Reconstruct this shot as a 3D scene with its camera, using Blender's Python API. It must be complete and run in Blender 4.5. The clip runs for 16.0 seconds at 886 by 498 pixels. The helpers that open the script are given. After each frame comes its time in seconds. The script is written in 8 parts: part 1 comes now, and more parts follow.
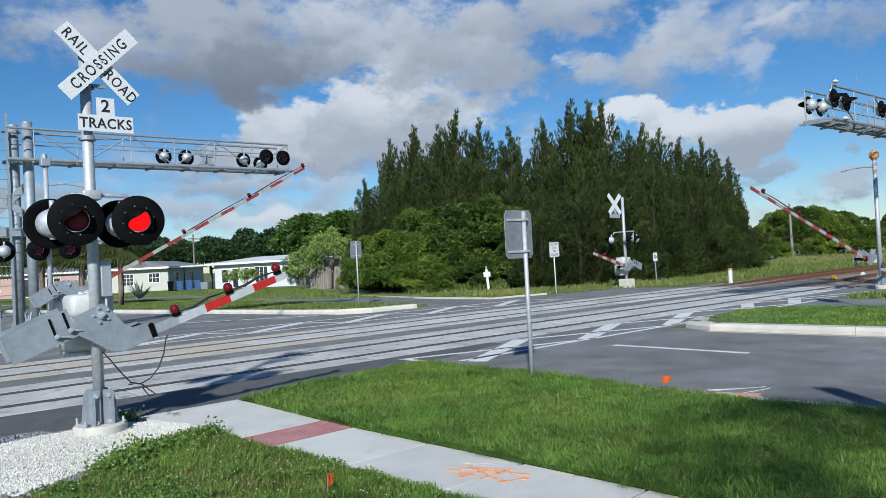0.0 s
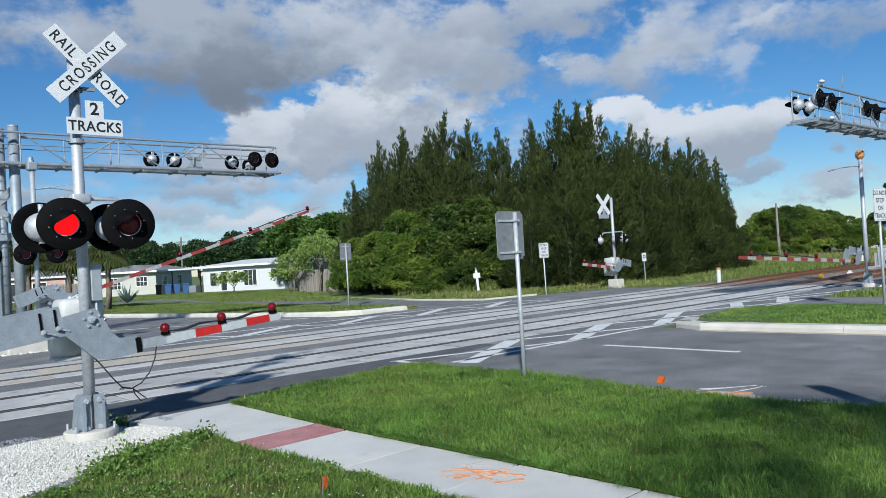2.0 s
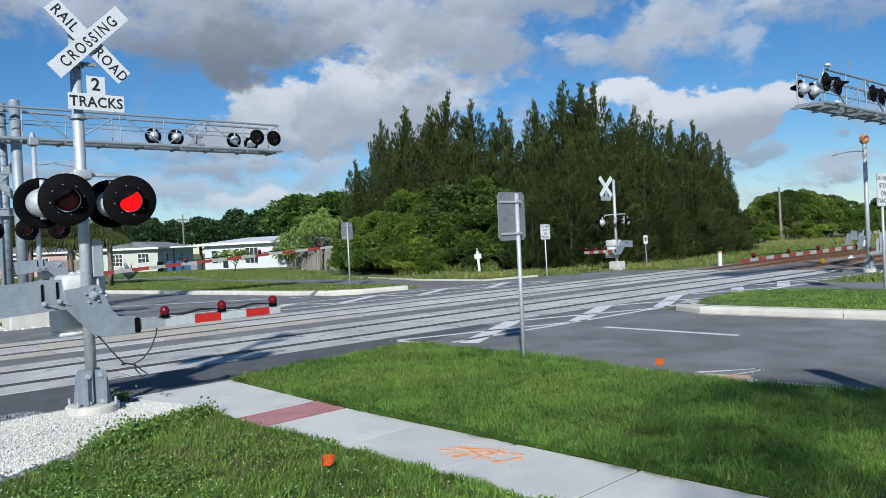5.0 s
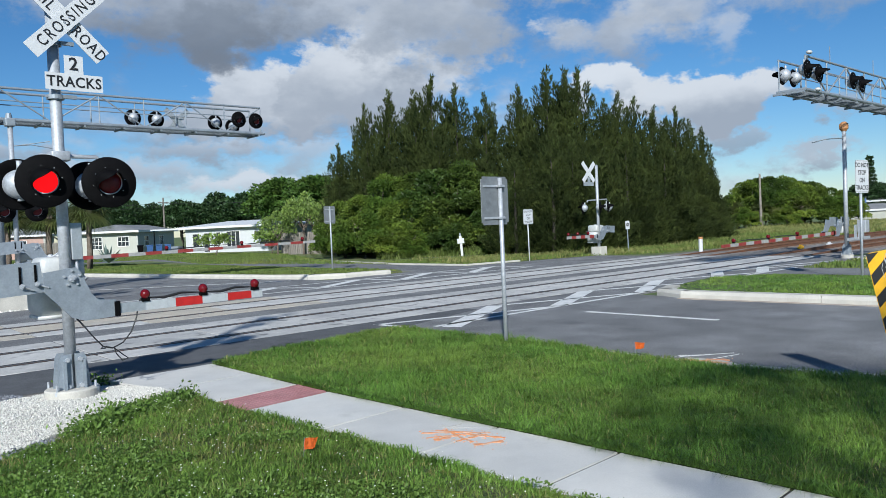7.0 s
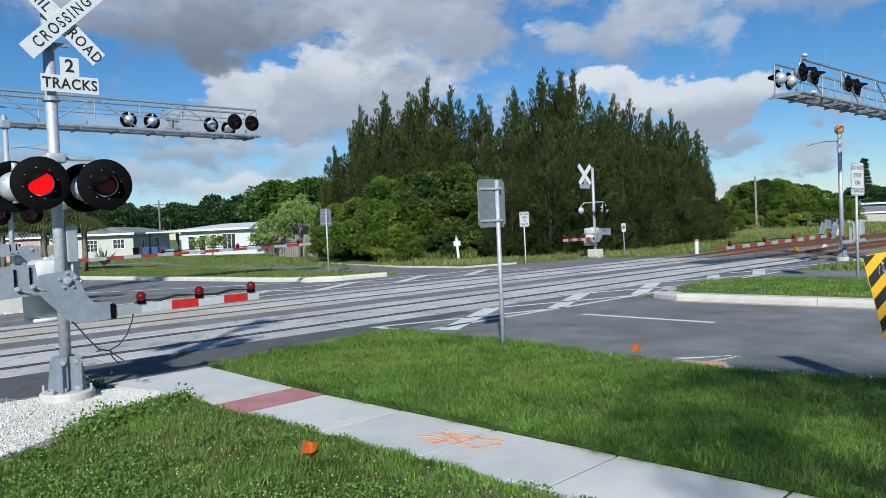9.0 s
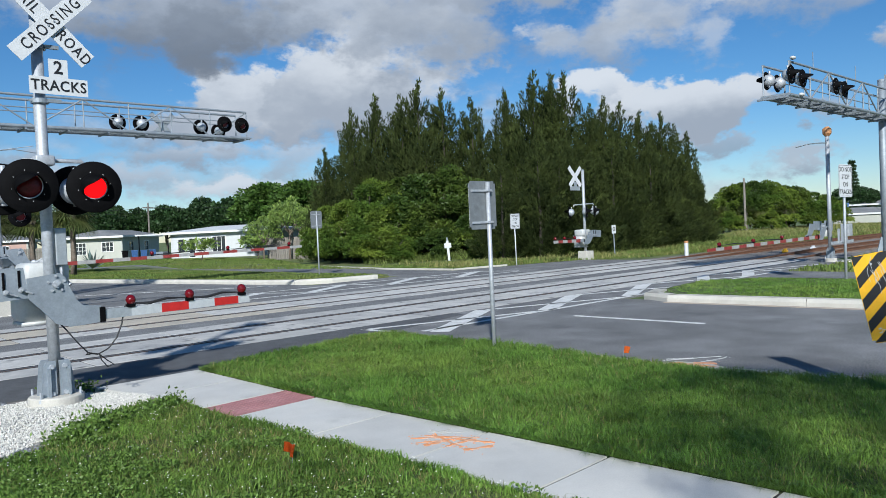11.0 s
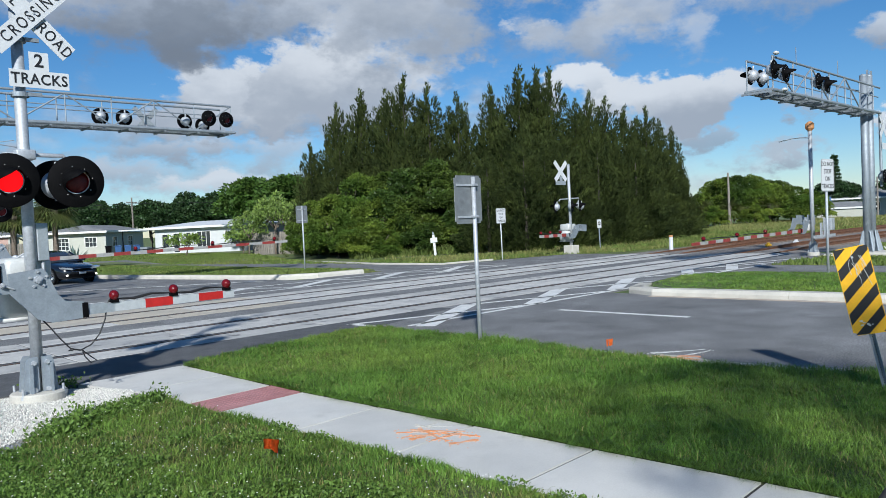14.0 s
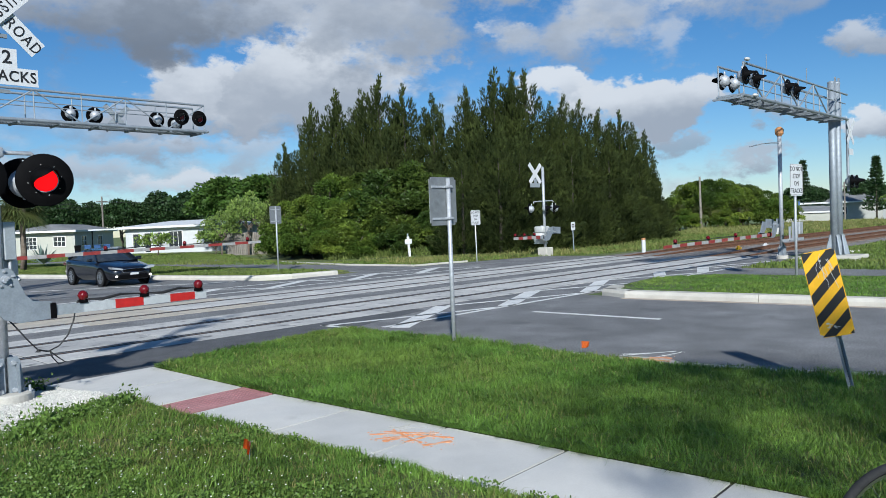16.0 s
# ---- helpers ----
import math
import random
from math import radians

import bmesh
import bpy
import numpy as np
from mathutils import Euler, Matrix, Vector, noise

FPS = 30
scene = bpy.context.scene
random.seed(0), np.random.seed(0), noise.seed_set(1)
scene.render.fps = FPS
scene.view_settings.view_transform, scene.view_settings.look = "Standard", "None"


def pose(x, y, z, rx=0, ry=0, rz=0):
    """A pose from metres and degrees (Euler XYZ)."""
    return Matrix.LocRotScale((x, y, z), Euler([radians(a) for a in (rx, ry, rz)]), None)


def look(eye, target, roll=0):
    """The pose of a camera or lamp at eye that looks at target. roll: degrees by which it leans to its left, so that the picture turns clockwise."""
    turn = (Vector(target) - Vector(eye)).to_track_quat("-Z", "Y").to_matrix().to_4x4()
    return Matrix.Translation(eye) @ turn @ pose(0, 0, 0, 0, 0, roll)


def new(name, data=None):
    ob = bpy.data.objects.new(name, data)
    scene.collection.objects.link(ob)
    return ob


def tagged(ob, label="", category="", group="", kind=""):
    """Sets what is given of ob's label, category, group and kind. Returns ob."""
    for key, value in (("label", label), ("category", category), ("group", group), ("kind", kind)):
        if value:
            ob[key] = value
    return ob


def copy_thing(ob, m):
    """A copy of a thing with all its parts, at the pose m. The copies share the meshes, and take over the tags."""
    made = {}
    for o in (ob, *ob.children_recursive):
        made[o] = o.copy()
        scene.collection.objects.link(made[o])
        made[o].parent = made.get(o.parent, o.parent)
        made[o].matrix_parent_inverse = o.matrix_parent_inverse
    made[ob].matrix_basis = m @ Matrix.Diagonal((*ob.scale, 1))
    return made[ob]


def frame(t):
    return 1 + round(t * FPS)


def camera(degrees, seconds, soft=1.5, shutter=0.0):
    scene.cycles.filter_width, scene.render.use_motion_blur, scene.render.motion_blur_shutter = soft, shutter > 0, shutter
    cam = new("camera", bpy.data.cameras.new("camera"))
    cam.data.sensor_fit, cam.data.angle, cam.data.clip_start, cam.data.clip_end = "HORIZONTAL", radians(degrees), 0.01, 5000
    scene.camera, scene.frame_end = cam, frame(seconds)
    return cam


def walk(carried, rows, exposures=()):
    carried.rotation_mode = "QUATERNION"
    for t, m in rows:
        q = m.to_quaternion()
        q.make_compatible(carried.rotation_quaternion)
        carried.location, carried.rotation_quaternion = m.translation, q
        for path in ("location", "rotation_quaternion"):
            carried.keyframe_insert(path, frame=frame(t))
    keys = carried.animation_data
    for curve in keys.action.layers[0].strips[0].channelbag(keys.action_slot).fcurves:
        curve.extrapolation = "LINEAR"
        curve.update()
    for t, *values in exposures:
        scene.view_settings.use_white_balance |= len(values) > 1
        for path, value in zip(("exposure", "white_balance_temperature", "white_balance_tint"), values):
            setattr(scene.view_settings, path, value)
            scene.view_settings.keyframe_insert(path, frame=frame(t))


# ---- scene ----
cam = camera(61.0, 16.0, 0.8)


def aim(x, y, z, yaw, pitch, roll):
    """The camera's pose from its place, its turn to the left of +y, its tilt up and its lean."""
    a, b = radians(yaw), radians(pitch)
    ahead = Vector((-math.sin(a) * math.cos(b), math.cos(a) * math.cos(b), math.sin(b)))
    return look((x, y, z), Vector((x, y, z)) + 2 * ahead, roll)


walk(cam, [
    (0.0, aim(0.000, -0.000, 1.800, -40.09, 0.85, -2.96)),
    (0.5, aim(-0.023, 0.019, 1.805, -40.28, 0.78, -3.10)),
    (1.0, aim(-0.032, 0.037, 1.800, -40.67, 0.74, -3.21)),
    (1.5, aim(-0.023, 0.041, 1.803, -40.99, 0.78, -3.23)),
    (2.0, aim(-0.027, 0.030, 1.802, -40.94, 0.92, -3.37)),
    (2.5, aim(-0.028, 0.025, 1.805, -40.60, 1.06, -3.37)),
    (3.0, aim(-0.033, 0.042, 1.802, -40.21, 1.13, -3.34)),
    (3.5, aim(-0.037, 0.043, 1.801, -39.96, 1.00, -3.15)),
    (4.0, aim(-0.032, 0.037, 1.802, -40.00, 0.57, -2.96)),
    (6.5, aim(-0.022, 0.017, 1.795, -42.00, -1.76, -2.53)),
    (7.0, aim(-0.021, 0.031, 1.794, -42.00, -1.80, -2.43)),
    (7.5, aim(-0.019, 0.051, 1.793, -41.90, -1.86, -2.32)),
    (8.0, aim(-0.024, 0.055, 1.796, -41.86, -1.82, -2.33)),
    (8.5, aim(-0.021, 0.053, 1.792, -42.00, -1.75, -2.37)),
    (9.0, aim(-0.020, 0.051, 1.793, -42.31, -1.62, -2.41)),
    (11.5, aim(-0.031, 0.054, 1.791, -43.11, -1.50, -2.56)),
    (12.0, aim(-0.036, 0.051, 1.790, -43.19, -1.52, -2.58)),
    (12.5, aim(-0.031, 0.047, 1.791, -43.31, -1.59, -2.60)),
    (13.0, aim(-0.021, 0.051, 1.792, -43.52, -1.71, -2.66)),
    (13.5, aim(-0.017, 0.049, 1.788, -43.77, -1.80, -2.67)),
    (14.0, aim(-0.019, 0.049, 1.789, -44.06, -1.94, -2.62)),
    (14.5, aim(-0.023, 0.044, 1.790, -44.41, -2.02, -2.54)),
    (15.0, aim(-0.026, 0.039, 1.793, -44.84, -2.05, -2.46)),
    (15.5, aim(-0.020, 0.039, 1.789, -45.36, -1.99, -2.34)),
    (16.0, aim(-0.021, 0.047, 1.790, -46.00, -1.91, -2.24)),
], [(0.0, 0.39, 5880, 8), (16.0, 0.39, 5880, 8)])

# ---- world and sun ----
SUN_AZ = radians(224.5)   # the way to the sun on the plan, from +x to the left
SUN_EL = radians(31.0)
sun_way = Vector((math.cos(SUN_AZ) * math.cos(SUN_EL), math.sin(SUN_AZ) * math.cos(SUN_EL), math.sin(SUN_EL)))
sun = new("sun", bpy.data.lights.new("sun", "SUN"))
sun.data.energy, sun.data.angle, sun.data.color = 4.6, radians(2.0), (1.0, 0.955, 0.865)
sun.matrix_world = look(sun_way * 50, (0, 0, 0))

world = bpy.data.worlds.new("world")
scene.world = world
world.use_nodes = True
WN, WL = world.node_tree.nodes, world.node_tree.links
WN.clear()


def wn(kind, operation=None):
    n = WN.new(kind)
    if operation:
        n.operation = operation
    return n


def wmath(op, a, b=0.0, clamp=False):
    n = wn("ShaderNodeMath", op)
    n.use_clamp = clamp
    for i, v in enumerate((a, b)):
        if isinstance(v, (int, float)):
            n.inputs[i].default_value = v
        else:
            WL.new(v, n.inputs[i])
    return n.outputs[0]


sky = wn("ShaderNodeTexSky")
sky.sky_type, sky.sun_disc = "NISHITA", False
sky.sun_elevation, sky.sun_rotation = SUN_EL, math.pi / 2 - SUN_AZ
sky.air_density, sky.dust_density, sky.ozone_density = 1.0, 0.0, 5.0
way = wn("ShaderNodeTexCoord").outputs["Generated"]


def wnoise(scale, detail, rough, squash=1.0, shift=0.0):
    m = wn("ShaderNodeMapping")
    m.inputs["Scale"].default_value = (scale, scale, scale * squash)
    m.inputs["Location"].default_value = (shift, shift * 0.7, shift * 0.3)
    WL.new(way, m.inputs["Vector"])
    n = wn("ShaderNodeTexNoise")
    n.inputs["Scale"].default_value, n.inputs["Detail"].default_value, n.inputs["Roughness"].default_value = 1.0, detail, rough
    WL.new(m.outputs[0], n.inputs["Vector"])
    return n.outputs["Fac"]


split = wn("ShaderNodeSeparateXYZ")
WL.new(way, split.inputs[0])
bearing = wmath("MULTIPLY", wmath("ARCTAN2", split.outputs["X"], split.outputs["Y"]), math.degrees(1))
height_deg = wmath("MULTIPLY", wmath("ARCSINE", split.outputs["Z"]), math.degrees(1))
billow = wnoise(8.0, 9, 0.60, 1.7, 3.1)
billow_side = wnoise(7.0, 8, 0.60, 1.7, 11.3)
tuft_n = wnoise(17.0, 8, 0.62, 1.5, 6.2)
shade_n = wnoise(10.0, 7, 0.58, 1.8, 8.4)
az_bent = wmath("ADD", bearing, wmath("MULTIPLY", wmath("SUBTRACT", billow_side, 0.5), 20.0))
el_bent = wmath("ADD", height_deg, wmath("MULTIPLY", wmath("SUBTRACT", billow, 0.5), 9.0))
ragged = wmath("MULTIPLY", wmath("SUBTRACT", tuft_n, 0.5), 1.5)
bright = wmath("MULTIPLY", wmath("SUBTRACT", shade_n, 0.5), 2.0)


def smooth(value, lo, hi, to0=0.0, to1=1.0):
    m = wn("ShaderNodeMapRange")
    m.interpolation_type = "SMOOTHSTEP"
    for key, v in (("From Min", lo), ("From Max", hi), ("To Min", to0), ("To Max", to1)):
        m.inputs[key].default_value = v
    WL.new(value, m.inputs["Value"])
    return m.outputs[0]


def lay(under, over, fac):
    m = wn("ShaderNodeMix")
    m.data_type = "RGBA"
    WL.new(fac, m.inputs[0])
    for i, c in ((6, under), (7, over)):
        if isinstance(c, tuple):
            m.inputs[i].default_value = (*c, 1)
        else:
            WL.new(c, m.inputs[i])
    return m.outputs[2]


def cloud_tone(v):
    """A neutral white in the sun, bluer as the cloud turns grey."""
    k = min(1.0, max(0.0, (0.85 - v) / 0.6))
    return (v * (1 - 0.14 * k), v * (1 - 0.02 * k), v * (1 + 0.17 * k))


rich = wn("ShaderNodeHueSaturation")
rich.inputs["Saturation"].default_value = 1.18
WL.new(sky.outputs[0], rich.inputs["Color"])
blue = wn("ShaderNodeVectorMath", "SCALE")
blue.inputs["Scale"].default_value = 0.066 / 0.68
WL.new(rich.outputs[0], blue.inputs[0])
sky_col = blue.outputs[0]
# broken cloud all round the sky
loose = wmath("ADD", wmath("MULTIPLY", billow, 0.6), wmath("MULTIPLY", wnoise(2.6, 4, 0.5, 2.4, 1.7), 0.6))
loose_tone = lay(cloud_tone(0.72), cloud_tone(0.36), smooth(wmath("ADD", loose, bright), 0.5, 0.95))
sky_col = lay(sky_col, loose_tone, smooth(loose, 0.64, 0.82, 0.0, 0.85))
# bearing right of +y, height, half width, half height (degrees), softness, cover, tone of the top and of the base
CLOUDS = [
    (18.7, 4.6, 14.9, 1.5, 1.00, 0.85, 0.62, 0.46),  # low pale streaks
    (13.8, 6.3, 6.3, 1.2, 0.80, 0.85, 0.62, 0.40),
    (25.0, 6.6, 7.3, 1.2, 0.80, 0.85, 0.64, 0.42),
    (31.4, 5.8, 4.1, 2.2, 0.80, 0.70, 0.66, 0.46),
    (26.9, 3.6, 8.4, 1.2, 0.70, 0.90, 0.78, 0.50),
    (66.5, 3.2, 6.3, 1.1, 0.75, 0.85, 0.56, 0.42),
    (61.6, 5.4, 2.8, 1.1, 0.60, 0.75, 0.52, 0.40),
    (68.7, 6.4, 3.0, 1.0, 0.70, 0.80, 0.50, 0.40),
    (62.5, 2.3, 5.4, 1.0, 1.00, 0.50, 0.70, 0.60),
    (32.2, 8.3, 14.8, 1.6, 0.70, 0.80, 0.50, 0.40),  # main white cumulus
    (37.0, 10.6, 9.1, 4.7, 0.45, 0.95, 0.80, 0.46),
    (28.5, 9.9, 5.8, 3.5, 0.30, 0.98, 0.80, 0.48),
    (34.4, 11.1, 5.3, 3.5, 0.35, 0.98, 0.78, 0.48),
    (39.0, 11.6, 3.8, 2.4, 0.50, 0.90, 0.80, 0.50),
    (15.2, 16.5, 7.3, 3.8, 0.70, 0.90, 0.62, 0.40),  # grey deck above
    (34.7, 16.8, 12.0, 4.6, 0.60, 0.92, 0.70, 0.36),
    (41.0, 14.0, 6.8, 3.5, 0.70, 0.90, 0.62, 0.42),
    (23.9, 16.4, 11.1, 4.9, 0.60, 0.95, 0.52, 0.28),
    (26.2, 14.7, 6.5, 2.9, 0.60, 0.85, 0.32, 0.25),
    (44.2, 16.2, 7.8, 3.9, 0.60, 0.90, 0.64, 0.42),
    (48.6, 17.9, 7.7, 2.1, 0.70, 0.85, 0.62, 0.44),
    (56.2, 13.5, 5.9, 3.4, 0.70, 0.85, 0.66, 0.40),  # right-hand clouds
    (60.8, 14.8, 7.8, 3.2, 0.80, 0.80, 0.72, 0.42),
    (62.3, 11.8, 2.7, 1.7, 0.90, 0.60, 0.68, 0.50),
    (65.4, 15.0, 3.4, 1.0, 0.90, 0.60, 0.75, 0.60),
    (69.1, 14.4, 4.0, 2.0, 0.90, 0.65, 0.62, 0.42),
    (54.7, 9.2, 3.1, 1.9, 0.40, 0.95, 0.85, 0.50),
    (60.8, 8.0, 5.7, 2.0, 0.32, 0.98, 0.80, 0.46),
    (76.0, 10.7, 3.5, 1.8, 0.60, 0.90, 0.68, 0.38),
    (76.9, 5.4, 2.5, 1.3, 0.40, 0.95, 0.82, 0.42),
    (51.6, 14.5, 2.0, 0.6, 0.90, 0.70, 0.75, 0.65),
]
for az, el, ra, rb, soft_edge, cover, top_tone, base_tone in CLOUDS:
    dx = wmath("MULTIPLY", wmath("SUBTRACT", az_bent, az), 1 / ra)
    dy = wmath("MULTIPLY", wmath("SUBTRACT", el_bent, el), 1 / rb)
    depth = wmath("SUBTRACT", 1.0, wmath("SQRT", wmath("ADD", wmath("MULTIPLY", dx, dx), wmath("MULTIPLY", dy, dy))))
    depth = wmath("ADD", depth, ragged)
    lift = wmath("ADD", wmath("MULTIPLY", wmath("SUBTRACT", height_deg, el), 1 / rb), bright)
    tone = lay(cloud_tone(base_tone), cloud_tone(top_tone), smooth(lift, -0.75, 0.65))
    sky_col = lay(sky_col, tone, smooth(depth, 0.0, soft_edge, 0.0, cover))
b_sky, w_out = wn("ShaderNodeBackground"), wn("ShaderNodeOutputWorld")
WL.new(sky_col, b_sky.inputs["Color"])
b_sky.inputs["Strength"].default_value = 0.68
WL.new(b_sky.outputs[0], w_out.inputs["Surface"])


# ---- materials ----
def mat(name, colour, rough=0.7, metal=0.0, vary=0.15, scale=3.0, grain=0.12, gscale=60.0, bump=0.15, second=None, amount=0.5,
        island=0.0, obj=0.0, spec=0.5, transl=0.0, world_space=False, coat=0.0, stains=None):
    """A surface with two scales of variation: broad (scale) and grain (gscale); second: a colour blended in by the broad noise."""
    m = bpy.data.materials.new(name)
    m.use_nodes = True
    n, l = m.node_tree.nodes, m.node_tree.links
    p = n["Principled BSDF"]
    p.inputs["Roughness"].default_value, p.inputs["Metallic"].default_value = rough, metal
    p.inputs["Specular IOR Level"].default_value = spec
    if coat:
        p.inputs["Coat Weight"].default_value, p.inputs["Coat Roughness"].default_value = coat, 0.05
    geo = n.new("ShaderNodeNewGeometry")
    src = geo.outputs["Position"] if world_space else n.new("ShaderNodeTexCoord").outputs["Object"]

    def tex(sc, det):
        t = n.new("ShaderNodeTexNoise")
        t.inputs["Scale"].default_value, t.inputs["Detail"].default_value = sc, det
        l.new(src, t.inputs["Vector"])
        return t.outputs["Fac"]

    def spread(fac, by):
        r = n.new("ShaderNodeMapRange")
        r.inputs["From Min"].default_value, r.inputs["From Max"].default_value = 0.3, 0.7
        r.inputs["To Min"].default_value, r.inputs["To Max"].default_value = 1 - by, 1 + by
        l.new(fac, r.inputs["Value"])
        return r.outputs[0]

    def times(a, b):
        k = n.new("ShaderNodeMath")
        k.operation = "MULTIPLY"
        l.new(a, k.inputs[0])
        l.new(b, k.inputs[1])
        return k.outputs[0]

    broad_f, fine_f = tex(scale, 5), tex(gscale, 4)
    base = n.new("ShaderNodeMix")
    base.data_type = "RGBA"
    base.inputs[6].default_value = (*colour, 1)
    base.inputs[7].default_value = (*(second or colour), 1)
    k = n.new("ShaderNodeMapRange")
    k.inputs["From Min"].default_value, k.inputs["From Max"].default_value = 0.42, 0.66
    k.inputs["To Max"].default_value = amount if second else 0.0
    l.new(broad_f, k.inputs["Value"])
    l.new(k.outputs[0], base.inputs[0])
    val = times(spread(tex(scale * 2.7, 3), vary), spread(fine_f, grain))
    if island or obj:
        who = geo.outputs["Random Per Island"] if island else n.new("ShaderNodeObjectInfo").outputs["Random"]
        r = n.new("ShaderNodeMapRange")
        by = island or obj
        r.inputs["To Min"].default_value, r.inputs["To Max"].default_value = 1 - by, 1 + by
        l.new(who, r.inputs["Value"])
        val = times(val, r.outputs[0])
    h = n.new("ShaderNodeVectorMath")
    h.operation = "SCALE"
    l.new(base.outputs[2], h.inputs[0])
    l.new(val, h.inputs["Scale"])
    col = h.outputs[0]
    if stains:
        sc, lo, hi, scol = stains
        s = n.new("ShaderNodeMix")
        s.data_type = "RGBA"
        sr = n.new("ShaderNodeMapRange")
        sr.inputs["From Min"].default_value, sr.inputs["From Max"].default_value = lo, hi
        l.new(tex(sc, 6), sr.inputs["Value"])
        l.new(sr.outputs[0], s.inputs[0])
        l.new(col, s.inputs[6])
        s.inputs[7].default_value = (*scol, 1)
        col = s.outputs[2]
    l.new(col, p.inputs["Base Color"])
    if bump:
        b = n.new("ShaderNodeBump")
        b.inputs["Strength"].default_value, b.inputs["Distance"].default_value = bump, 0.01
        l.new(fine_f, b.inputs["Height"])
        l.new(b.outputs[0], p.inputs["Normal"])
    if transl:
        tr, mx = n.new("ShaderNodeBsdfTranslucent"), n.new("ShaderNodeMixShader")
        l.new(col, tr.inputs["Color"])
        mx.inputs[0].default_value = transl
        l.new(p.outputs[0], mx.inputs[1])
        l.new(tr.outputs[0], mx.inputs[2])
        l.new(mx.outputs[0], n["Material Output"].inputs["Surface"])
    return m


def glow(name, colour, strength):
    m = mat(name, tuple(c * 0.3 for c in colour), 0.5, bump=0, spec=0.15)
    p = m.node_tree.nodes["Principled BSDF"]
    p.inputs["Emission Color"].default_value, p.inputs["Emission Strength"].default_value = (*colour, 1), strength
    return m


